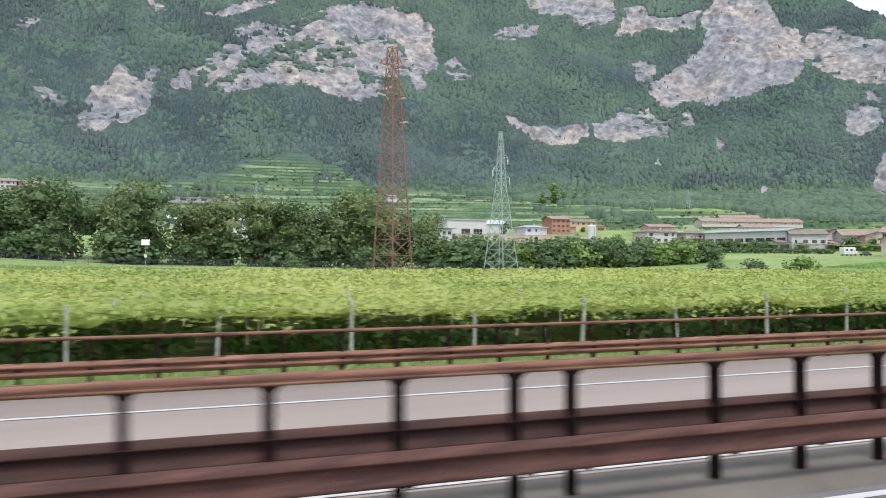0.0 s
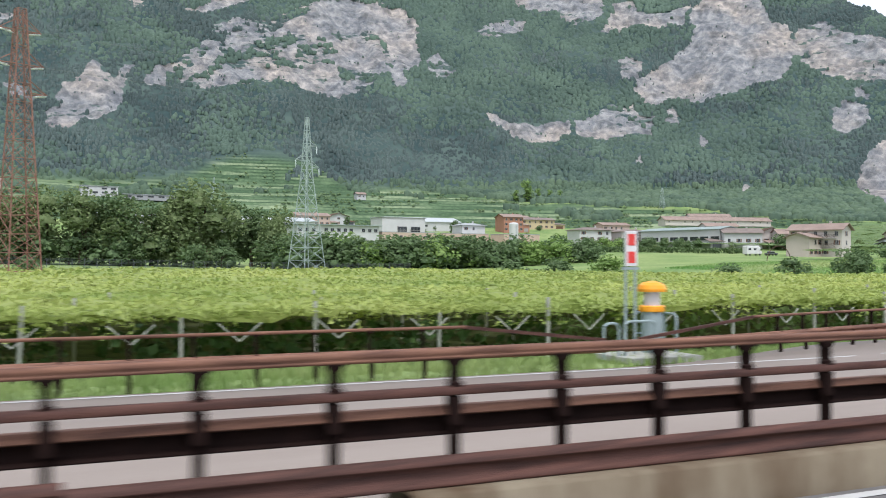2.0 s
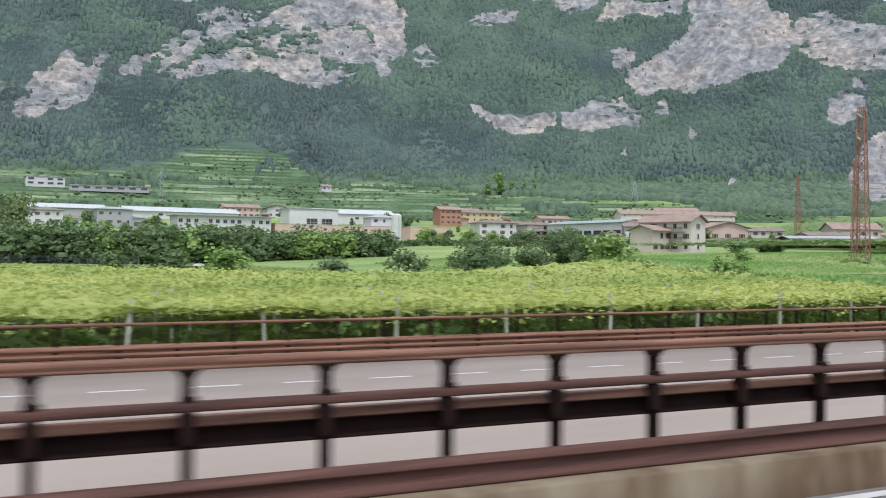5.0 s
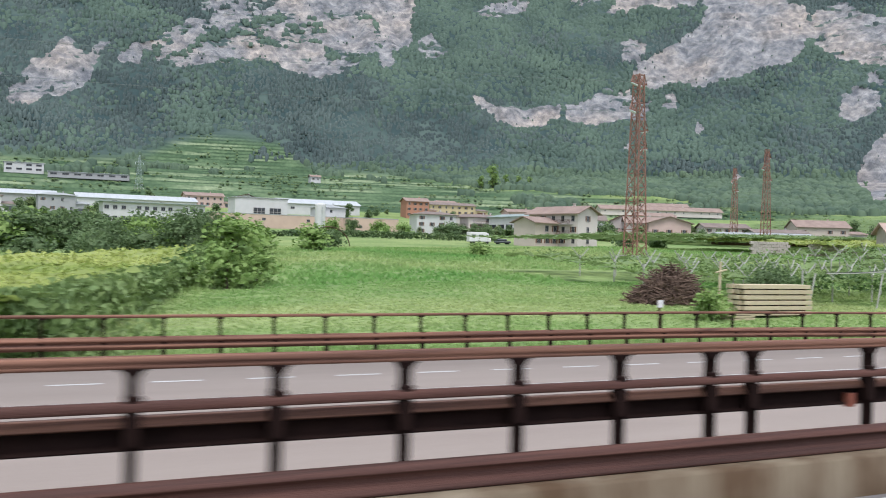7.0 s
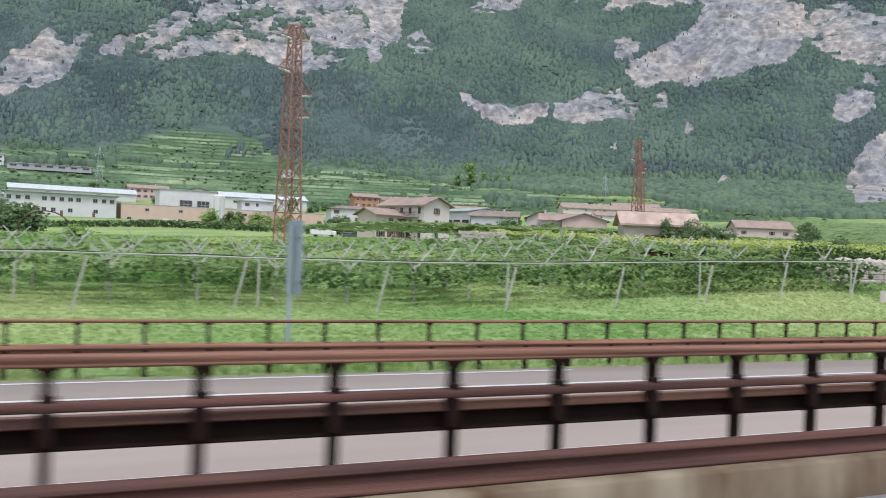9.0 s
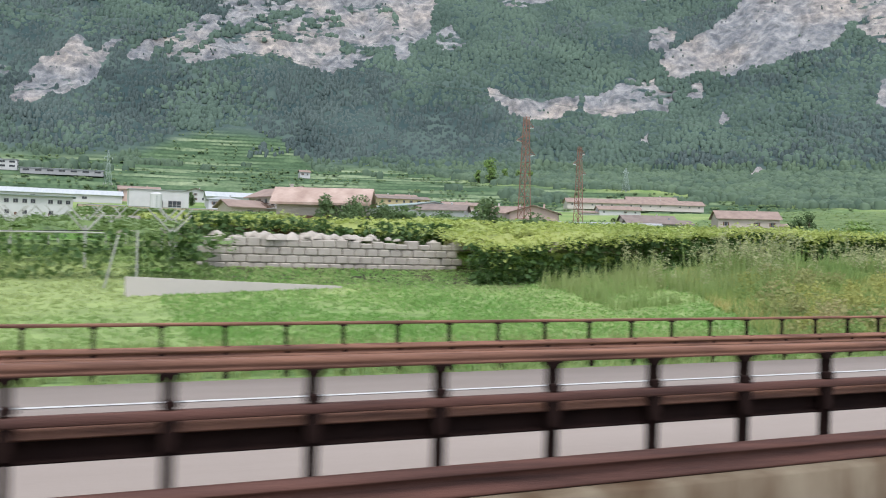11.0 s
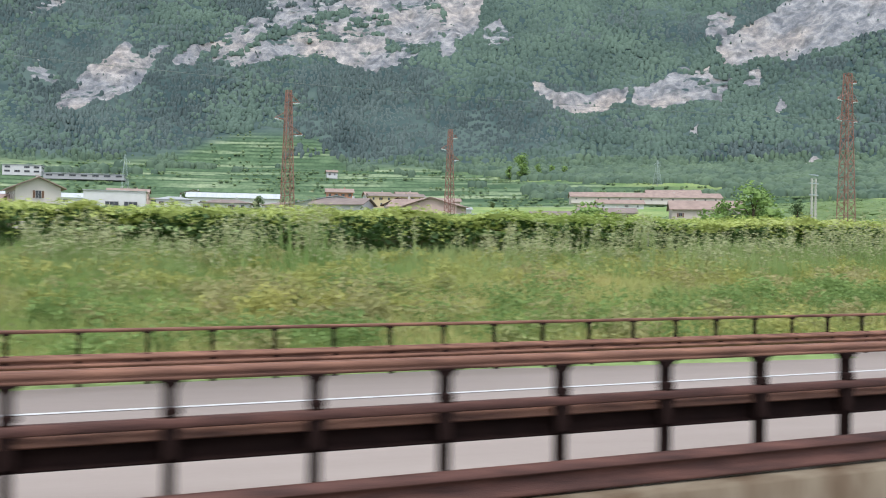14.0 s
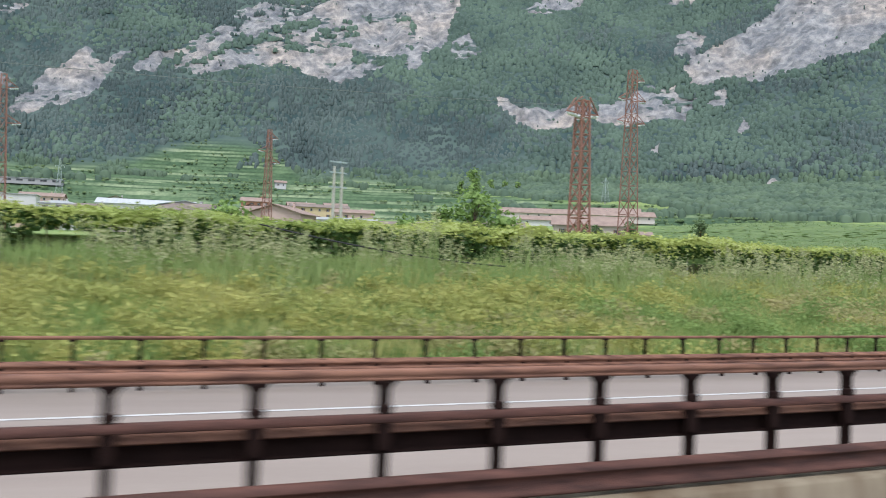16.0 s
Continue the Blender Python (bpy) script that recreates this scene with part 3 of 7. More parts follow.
    some = n.new("ShaderNodeMapRange")
    some.inputs["From Min"].default_value, some.inputs["From Max"].default_value = 0.62, 0.48
    l.new(broken, some.inputs["Value"])
    lined = n.new("ShaderNodeMath")
    lined.operation = "MULTIPLY"
    l.new(steep.outputs[0], lined.inputs[0])
    l.new(some.outputs[0], lined.inputs[1])
    field = blend(lined.outputs[0], field, hedge)
    pos = n.new("ShaderNodeSeparateXYZ")
    l.new(geo.outputs["Position"], pos.inputs[0])
    high = n.new("ShaderNodeMapRange")
    high.inputs["From Min"].default_value, high.inputs["From Max"].default_value = 70, 95
    l.new(pos.outputs["Z"], high.inputs["Value"])
    at = n.new("ShaderNodeAttribute")
    at.attribute_name = "terrace"
    ar = n.new("ShaderNodeAttribute")
    ar.attribute_name = "rock"
    # soil under the vines, with the canopy's shade mixed into its colour
    shaded_earth, _ = noisy(0.8, 5, (0.035, 0.04, 0.02), (0.075, 0.08, 0.035))
    so = n.new("ShaderNodeAttribute")
    so.attribute_name = "soil_shade"
    c = blend(so.outputs["Fac"], green, shaded_earth)
    c = blend(high.outputs[0], c, hill)
    c = blend(at.outputs["Fac"], c, field)
    _, rag = noisy(0.12, 12, (0, 0, 0), (1, 1, 1))
    bare = n.new("ShaderNodeMath")
    bare.operation = "MULTIPLY_ADD"
    l.new(rag, bare.inputs[0])
    bare.inputs[1].default_value = 0.8
    l.new(ar.outputs["Fac"], bare.inputs[2])
    cut = n.new("ShaderNodeMapRange")
    cut.inputs["From Min"].default_value, cut.inputs["From Max"].default_value = 0.38, 0.5
    l.new(bare.outputs[0], cut.inputs["Value"])
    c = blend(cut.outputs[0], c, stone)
    l.new(c, bs.inputs["Base Color"])
    bp = n.new("ShaderNodeBump")
    bp.inputs["Strength"].default_value = 0.6
    bp.inputs["Distance"].default_value = 5.0
    l.new(fine, bp.inputs["Height"])
    amt = n.new("ShaderNodeMath")
    amt.operation = "MULTIPLY"
    amt.inputs[1].default_value = 0.8
    l.new(cut.outputs[0], amt.inputs[0])
    l.new(amt.outputs[0], bp.inputs["Strength"])
    l.new(bp.outputs[0], bs.inputs["Normal"])
    return m


LAND = land_material()
build_land()


# ---- the motorway ----
def sweep(profile, s0, s1, step=3.0, closed=False, shift=None):
    """A profile of (d, z) drawn along the road. Returns vertices and quads."""
    ss = np.linspace(s0, s1, max(2, int(round((s1 - s0) / step)) + 1))
    v = []
    for s in ss:
        k = shift(s) if shift else 0.0
        for d, z in profile:
            v.append(rp(s, d + k, z))
    m = len(profile)
    f = []
    for i in range(len(ss) - 1):
        for j in range(m if closed else m - 1):
            a, b = i * m + j, i * m + (j + 1) % m
            f.append((a, a + m, b + m, b))
    return v, f


S0, S1 = -30.0, 470.0
ss = np.linspace(S0, S1, 251)
v, f = [], []
for k, s in enumerate(ss):
    v += [rp(s, 9.7, 0.0), rp(s, 15.0, 0.03), rp(s, float(edge(s)), 0.0), rp(s, float(edge(s)) + 0.05, -0.15)]
for k in range(len(ss) - 1):
    for j in range(3):
        f.append((4 * k + j, 4 * k + 4 + j, 4 * k + 5 + j, 4 * k + 1 + j))
tagged(mesh_part("road_opposite", v, f, ASPHALT), "pale worn asphalt of the opposite carriageway", "road", kind="structure")
v, f = sweep([(-14, -0.12), (-4, -0.02), (9.0, -0.1)], S0, S1)
tagged(mesh_part("road_own", v, f, ASPHALT_OWN), "dark grey asphalt of the near carriageway", "road", kind="structure")


def stripe(name, d0, w, s0, s1, z, label, drift=None):
    v, f = sweep([(d0, z), (d0 + w, z)], s0, s1, 2.0, shift=drift)
    return tagged(mesh_part(name, v, f, PAINT), label, "road marking", kind="structure")


stripe("road_line_own", 8.45, 0.2, S0, S1, -0.085, "white edge line beside the median barrier")
stripe("road_line_median", 10.77, 0.18, S0, S1, 0.02, "white line along the median side", lambda s: 0.33 * float(sm(s, 25, 60)) + 1.0 * float(sm(s, 172, 198)) - 1.2 * float(sm(s, 225, 275)))
stripe("road_line_edge", 18.45, 0.17, S0, S1, 0.026, "white line between lane and hard shoulder")
stripe("road_line_layby", 20.9, 0.16, 46, 71, 0.01, "white line at the start of the lay-by")
stripe("road_line_layby", 20.75, 0.16, 206, 225, 0.01, "white line after the lay-by")
DASH = 2.19
layby = thing("dashed_line", *rp(72, 21.2), label="row of short white dashes along the lay-by", category="road marking", kind="structure")
inv = layby.matrix_world.inverted()
for k in range(61):
    s = 72.3 + k * DASH
    v, f = sweep([(21.1, 0.016), (21.25, 0.016)], s, s + 1.15, 1.15)
    v = [tuple(inv @ Vector(p)) for p in v]
    mesh_part("dash", v, f, PAINT, layby)

# concrete plinth under the median barrier
v, f = sweep([(8.82, -0.15), (8.86, 0.40), (8.92, 0.44), (9.75, 0.44), (9.8, -0.1)], 50.5, S1)
tagged(mesh_part("median_plinth", v, f, CONCRETE), "low rust-stained concrete plinth under the median barrier", "plinth", kind="structure")
v, f = sweep([(8.9, -0.12), (9.0, 0.02), (10.2, 0.05), (10.55, 0.036), (10.7, -0.02)], S0, 50.5)
tagged(mesh_part("median_strip", v, f, DIRT), "dark gritty strip under the median barrier", "plinth", kind="structure")

WBEAM = [(0, 0.0), (-0.015, 0.02), (-0.078, 0.07), (-0.085, 0.085), (-0.08, 0.12), (-0.012, 0.155), (-0.005, 0.172), (-0.012, 0.19), (-0.08, 0.225), (-0.088, 0.24), (-0.083, 0.27), (-0.015, 0.335), (0, 0.345), (0.012, 0.345), (0.0, 0.31), (0.008, 0.175), (0.0, 0.035), (0.012, 0.0)]


# the near beam: a lip above, a hollow web, a lip below
TROUGH = [(0, 0.0), (-0.075, 0.004), (-0.09, 0.022), (-0.075, 0.05), (-0.04, 0.105), (-0.022, 0.165), (-0.026, 0.2), (-0.05, 0.228), (-0.088, 0.246), (-0.092, 0.262), (-0.03, 0.335), (0, 0.345), (0.012, 0.345), (0.012, 0.0)]


def beam(name, prof, s0, s1, parent, d=0.0, z=0.0, face=1, material=None, step=3.0, label="", lift=None):
    inv = parent.matrix_world.inverted()
    v, f = sweep([(d + face * a, z + b) for a, b in prof], s0, s1, step, closed=True)
    if lift:
        ss = np.repeat(np.linspace(s0, s1, len(v) // len(prof)), len(prof))
        v = [(x, y, h + lift(s)) for (x, y, h), s in zip(v, ss)]
    v = np.array([tuple(inv @ Vector(p)) for p in v])
    ob = mesh_part(name, v, f, material or RUST, parent, label)
    return ob


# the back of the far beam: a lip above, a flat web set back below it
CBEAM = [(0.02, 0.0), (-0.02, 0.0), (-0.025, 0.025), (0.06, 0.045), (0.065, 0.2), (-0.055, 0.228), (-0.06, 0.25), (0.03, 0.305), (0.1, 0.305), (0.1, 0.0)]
BOXRAIL = [(-0.08, 0.0), (-0.085, 0.03), (-0.072, 0.045), (-0.088, 0.06), (-0.088, 0.105), (-0.07, 0.125), (-0.03, 0.125), (-0.02, 0.1), (0.02, 0.1), (0.03, 0.125), (0.07, 0.125), (0.088, 0.105), (0.088, 0.0)]
PIPE = [(-0.045, -0.055), (-0.052, -0.04), (-0.052, 0.036), (-0.035, 0.05), (0.035, 0.05), (0.05, 0.036), (0.045, -0.055)]


def median_post_mesh(top, low, clamps=True):
    bm = bmesh.new()
    # an H section
    box(bm, -0.055, -0.045, -0.06, 0.06, low, top)
    box(bm, 0.045, 0.055, -0.06, 0.06, low, top)
    box(bm, -0.045, 0.045, -0.006, 0.006, low, top)
    # flared head that carries the top rail
    v = [bm.verts.new(p) for p in ((-0.06, -0.065, top - 0.09), (0.06, -0.065, top - 0.09), (0.06, 0.065, top - 0.09), (-0.06, 0.065, top - 0.09), (-0.1, -0.075, top - 0.02), (0.1, -0.075, top - 0.02), (0.1, 0.075, top - 0.02), (-0.1, 0.075, top - 0.02))]
    for q in ((3, 2, 1, 0), (4, 5, 6, 7), (0, 1, 5, 4), (1, 2, 6, 5), (2, 3, 7, 6), (3, 0, 4, 7)):
        bm.faces.new([v[i] for i in q])
    box(bm, -0.13, 0.13, -0.08, 0.08, top - 0.02, top + 0.012)
    # spacers that hold the two beams
    box(bm, -0.05, 0.05, -0.42, -0.06, 0.5, 0.62)
    box(bm, -0.05, 0.05, 0.06, 0.12, top - 0.86, top - 0.66)
    if not clamps:
        me = bpy.data.meshes.new("post")
        bm.to_mesh(me)
        bm.free()
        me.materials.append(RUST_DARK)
        return me
    # clamp of the thin rail, with its bolt head, and the bracket below it
    box(bm, -0.075, 0.075, -0.1, 0.06, top - 0.37, top - 0.27, 0.015)
    box(bm, 0.06, 0.105, -0.05, 0.03, top - 0.345, top - 0.285, 0.012)
    v = [bm.verts.new(p) for p in ((-0.065, -0.075, top - 0.78), (0.065, -0.075, top - 0.78), (0.065, 0.075, top - 0.78), (-0.065, 0.075, top - 0.78), (-0.075, -0.085, top - 0.45), (0.075, -0.085, top - 0.45), (0.075, 0.085, top - 0.45), (-0.075, 0.085, top - 0.45))]
    for q in ((3, 2, 1, 0), (4, 5, 6, 7), (0, 1, 5, 4), (1, 2, 6, 5), (2, 3, 7, 6), (3, 0, 4, 7)):
        bm.faces.new([v[i] for i in q])
    me = bpy.data.meshes.new("post")
    bm.to_mesh(me)
    bm.free()
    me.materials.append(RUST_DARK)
    return me


def median_barrier():
    """Double-sided barrier of weathering steel: a low beam on each face, a thin rail, a top rail, close posts."""
    root = thing("median_barrier", *rp(0, 9.62), label="rusty weathering-steel median barrier with top rail, thin rail and two beams", category="guard rail")
    inv = root.matrix_world.inverted()

    def rise(s):
        """The barrier grows higher over the first stretch."""
        return min(max((s - 5) / 47, 0.0), 1.0) ** 1.3

    def sag(s):
        """The far beam stands a little lower over its first lengths."""
        return -0.04 + 0.07 * float(sm(s, 72, 88))

    tall = [(a, b * 1.11) for a, b in TROUGH]
    beam("beam_near", tall, S0, 47, root, 9.2, 0.473, 1)
    beam("beam_near", TROUGH, 47, S1, root, 9.2, 0.44, 1, lift=lambda s: 0.05 * float(sm(s, 325, 345)))
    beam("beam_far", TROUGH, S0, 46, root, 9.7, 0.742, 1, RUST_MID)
    # dark web below a pale lip: light and shade set by two colours
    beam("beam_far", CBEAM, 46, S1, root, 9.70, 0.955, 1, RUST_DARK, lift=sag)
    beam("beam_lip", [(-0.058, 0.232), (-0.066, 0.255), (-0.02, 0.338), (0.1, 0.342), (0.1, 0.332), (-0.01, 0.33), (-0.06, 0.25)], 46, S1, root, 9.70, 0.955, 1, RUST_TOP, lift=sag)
    for a, b in ((S0, 56), (56, S1)):
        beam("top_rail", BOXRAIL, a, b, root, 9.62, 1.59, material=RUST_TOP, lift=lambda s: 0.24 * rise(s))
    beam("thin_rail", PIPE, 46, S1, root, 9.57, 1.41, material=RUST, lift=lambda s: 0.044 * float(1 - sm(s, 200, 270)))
    # the thin rail rises from the far beam where it begins
    bm = bmesh.new()
    bar(bm, rp(42.8, 9.6, 1.0), rp(46.2, 9.57, 1.39), 0.1, n=8)
    bm.transform(inv)
    part("rail_ramp", bm, RUST, root)
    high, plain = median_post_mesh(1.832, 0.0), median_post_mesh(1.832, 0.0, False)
    # even runs of posts, with displaced or doubled ones between, placed to fit the camera's view
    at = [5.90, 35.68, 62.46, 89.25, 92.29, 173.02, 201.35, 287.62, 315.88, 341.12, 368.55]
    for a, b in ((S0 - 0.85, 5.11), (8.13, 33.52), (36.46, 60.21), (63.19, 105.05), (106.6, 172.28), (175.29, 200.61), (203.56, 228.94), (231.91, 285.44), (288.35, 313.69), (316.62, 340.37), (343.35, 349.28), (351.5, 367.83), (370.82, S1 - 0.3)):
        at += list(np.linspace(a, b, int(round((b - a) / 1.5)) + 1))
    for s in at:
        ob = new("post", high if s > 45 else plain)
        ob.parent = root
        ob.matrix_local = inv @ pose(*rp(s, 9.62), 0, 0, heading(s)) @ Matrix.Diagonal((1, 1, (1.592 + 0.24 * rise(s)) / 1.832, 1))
    # a reflector plate on the far beam
    bm = bmesh.new()
    box(bm, -0.07, 0.07, -0.012, 0.012, 0.06, 0.2, 0.008)
    bm.transform(inv @ pose(*rp(18.35, 9.58, 0.87), 0, 0, heading(18.35)))
    part("reflector", bm, DULL_RED, root, "small faded orange reflector plate")
    bm = bmesh.new()
    box(bm, -0.05, 0.05, -0.01, 0.01, -0.02, 0.06)
    bm.transform(inv @ pose(*rp(18.35, 9.58, 0.87), 0, 0, heading(18.35)))
    part("reflector_foot", bm, GALV, root, "pale steel foot of the reflector")
    return root


median_barrier()


def outer_barrier():
    """Roadside barrier: one beam and a handrail on a bracket at every post."""
    root = thing("roadside_barrier", *rp(0, 22), label="rusty weathering-steel roadside barrier with handrail on brackets", category="guard rail")
    inv = root.matrix_world.inverted()

    def off(s):
        return 22.0 + 2.6 * float(sm(s, 62.5, 80)) * (1 - float(sm(s, 182, 206)))

    HAND = [(-0.05, 0), (-0.055, 0.06), (-0.03, 0.08), (0.03, 0.08), (0.055, 0.06), (0.05, 0)]
    for s0, s1 in ((S0, 62.0), (62.6, S1)):
        for nm, prof, z, dd in (("beam", WBEAM, 0.36, 0.0), ("handrail", HAND, 1.17, 0.18)):
            a, b = s0, s1
            if nm == "handrail":
                a, b = (s0, 57.5) if s0 < 0 else (68.4, s1)
            ss = np.linspace(a, b, int((b - a) / 2) + 2)
            v = np.array([tuple(inv @ Vector(rp(s, off(s) + dd + p, z + q))) for s in ss for p, q in prof])
            m = len(prof)
            f = [(i * m + j, (i + 1) * m + j, (i + 1) * m + (j + 1) % m, i * m + (j + 1) % m) for i in range(len(ss) - 1) for j in range(m)]
            mesh_part(nm, v, f, RUST_TOP, root)
    bm = bmesh.new()
    bar(bm, rp(57.4, 22.18, 1.21), rp(62.0, 22.1, 0.72), 0.09)
    bar(bm, rp(63.2, 22.1, 0.70), rp(68.5, off(68.5) + 0.18, 1.21), 0.09)
    bm.transform(inv)
    part("handrail_ramp", bm, RUST, root)
    bm = bmesh.new()
    box(bm, -0.05, 0.05, -0.03, 0.06, -0.4, 0.70)
    box(bm, -0.035, 0.035, 0.06, 0.20, 0.62, 0.70)
    box(bm, -0.035, 0.035, 0.14, 0.21, 0.62, 1.18)
    box(bm, -0.09, 0.09, 0.12, 0.24, 1.13, 1.175)
    me = bpy.data.meshes.new("post")
    bm.to_mesh(me)
    bm.free()
    me.materials.append(RUST_DARK)
    s = S0 + 0.7
    n = 0
    while s < S1:
        if not 57.5 < s < 68.5:
            ob = new("post", me)
            ob.parent = root
            ob.matrix_local = inv @ pose(*rp(s, off(s)), 0, 0, heading(s))
        s += 1.5
    return root


outer_barrier()


# ---- woods on the mountain ----
def gz(x, y):
    return float(land(x, y))


def crowns(rng, pts, size, tall, low=-0.2):
    """Uneven little crowns of twelve facets at the given points."""
    k = 0.707
    v = np.array([(1, 0, low), (0, 1, low), (-1, 0, low), (0, -1, low), (k * 0.8, k * 0.8, 0.5), (-k * 0.8, k * 0.8, 0.5), (-k * 0.8, -k * 0.8, 0.5), (k * 0.8, -k * 0.8, 0.5), (0, 0, 0.85)], float)
    f = np.array([(0, 1, 4), (1, 2, 5), (2, 3, 6), (3, 0, 7), (4, 1, 5), (5, 2, 6), (6, 3, 7), (7, 0, 4), (4, 5, 8), (5, 6, 8), (6, 7, 8), (7, 4, 8)])
    n = len(pts)
    q = v[None] * (1 + rng.uniform(-0.25, 0.25, (n, 9, 1)))
    q = q * np.stack([size, size * rng.uniform(0.8, 1.2, n), tall], -1)[:, None]
    a = rng.uniform(0, 6.28, n)
    c, s_ = np.cos(a)[:, None], np.sin(a)[:, None]
    x, y = q[:, :, 0] * c - q[:, :, 1] * s_, q[:, :, 0] * s_ + q[:, :, 1] * c
    q = np.stack([x, y, q[:, :, 2]], -1) + np.asarray(pts)[:, None]
    return q.reshape(-1, 3), (f[None] + 9 * np.arange(n)[:, None, None]).reshape(-1, 3)


def build_woods():
    rng = np.random.default_rng(7)
    n = 105000
    az = np.radians(rng.uniform(-44, 66, n))
    r = np.sqrt(rng.uniform(620**2, 1470**2, n))
    x, y = CX + r * np.sin(az), CY + r * np.cos(az)
    z = land(x, y)
    d = road_sd(x, y)[1]
    deg = np.degrees(az)
    edge_r = foot(deg) - 8 + 46 * (fbm(deg / 3, r / 200, 71) - 0.5)
    patch = (fbm(x / 40, y / 30, 77) > 0.66) & (r > 700) & (r > edge_r - 120) & (rng.random(n) < 0.55)
    u = az * 1150
    ledge = fbm(u / 22, z / 4.5, 91) > 0.64
    keep = ((r > edge_r) | patch) & ((rock_mask(x, y, z) < rng.normal(-0.02, 0.04, n)) | (ledge & (rng.random(n) < 0.12))) & (d > 150)
    x, y, z, r, u = x[keep], y[keep], z[keep], r[keep], u[keep]
    # broadleaf woods in drifts between the darker conifers
    # more conifers on the right: their dark tone stands in for slope shade
    mix = fbm(u / 150 + 3, z / 70, 83, 4) + 0.06 * np.exp(-(((u - 560) / 230) ** 2)) - 0.05 * sm(u, 700, 900) - 0.04 * sm(u, 60, -60) + rng.normal(0, 0.05, len(x))
    broad = (mix > 0.5) | (r < 985)
    low = 0.8 + 0.3 * sm(r, 1050, 900) + 0.2 * sm(r, 1150, 1450)
    size = np.where(broad, rng.uniform(2.4, 4.6, len(x)), rng.uniform(1.7, 3.2, len(x))) * low
    size = size * np.where(rng.random(len(x)) < 0.15, 1.4, 1.0)
    size = np.where(rock_mask(x, y, z) > 0.06, size * 0.42, size)
    tall = size * np.where(broad, rng.uniform(0.8, 1.15, len(x)), rng.uniform(1.2, 1.9, len(x)))
    for nm, ok, m, lab in (("mountain_conifers", (r > 1000) & ~broad, FOREST, "dense dark green conifers over the mountain side, tinted blue for haze"), ("mountain_broadleaf_woods", (r > 1000) & broad, FOREST_BROAD, "rounded mid green broadleaf woods over the mountain side"), ("foothill_woods", r <= 1000, FOREST_LOW, "mixed green woods along the foot of the mountain")):
        v, f = crowns(rng, np.stack([x, y, z + tall * 0.1 + 0.3], -1)[ok], size[ok], tall[ok], -1.0)
        tagged(mesh_part(nm, v, f, m, smooth=True), lab, "woods", kind="stuff")
    # rows of vines and hedges along the edges of the terraces
    n = 30000
    az = np.radians(rng.uniform(-44, 50, n))
    r = np.sqrt(rng.uniform(620**2, 1050**2, n))
    x, y = CX + r * np.sin(az), CY + r * np.cos(az)
    z = land(x, y) + (fbm(x / 60, y / 60, 5) - 0.5) * 7 * sm(r, 640, 1000)
    ph = z / STEP - np.floor(z / STEP)
    keep = (ph > 0.72) & (ph < 0.92) & (r < foot(np.degrees(az))) & (road_sd(x, y)[1] > 330) & (fbm(x / 45, y / 45, 99) > 0.44)
    x, y, z = x[keep], y[keep], z[keep]
    size = rng.uniform(0.8, 1.5, len(x))
    v, f = crowns(rng, np.stack([x, y, z + 0.6], -1), size * 1.2, size * 0.5, -1.2)
    tagged(mesh_part("terrace_vines", v, f, LEAF), "rows of vines along the terrace edges", "vines", kind="stuff")


build_woods()


# ---- trees and shrubs ----
def tree_parts(root, h, w, leaf, seed, n=1500, size=0.5, base=0.25, trunk=True):
    """Tapered trunk with limbs and a crown of leaf sprays in uneven lobes."""
    rng = np.random.default_rng(seed)
    lobes = []
    k = 9
    for i in range(k):
        a = rng.uniform(0, 6.28)
        t = (i + 0.5) / k
        rad = w * 0.5 * math.sin(math.pi * (0.2 + 0.7 * t)) * rng.uniform(0.3, 0.62)
        lobes.append((rad * math.cos(a), rad * math.sin(a), h * (base + (0.88 - base) * t), w * rng.uniform(0.2, 0.31)))
    if trunk:
        bm = bmesh.new()
        lathe(bm, [(h * 0.035, -0.3), (h * 0.024, h * 0.12), (h * 0.017, h * 0.4), (h * 0.006, h * 0.8)], 7)
        for x, y, z, q in lobes:
            bar(bm, (0, 0, z * 0.55), (x, y, z), h * 0.011, n=5)
        part("trunk", bm, BARK, root)
    pts = []
    for x, y, z, q in lobes:
        m = n // k
        p = rng.normal(size=(m, 3))
        p /= np.linalg.norm(p, axis=1, keepdims=True)
        p *= (rng.uniform(0.45, 1.05, (m, 1)) ** 0.6) * q * np.array([1, 1, 0.85])
        pts.append(p + (x, y, z))
    v, f = leaves(rng, np.concatenate(pts), size, up=0.3)
    # the dense inside of the crown
    lo = np.array(lobes)
    v2, f2 = crowns(rng, lo[:, :3], lo[:, 3] * 0.52, lo[:, 3] * 0.52)
    v2[:, 2] -= 0.1 * w * 0.3
    mesh_part("crown", np.concatenate([v, v2]), np.concatenate([f, f2 + len(v)]), leaf, root)


TREES = {}


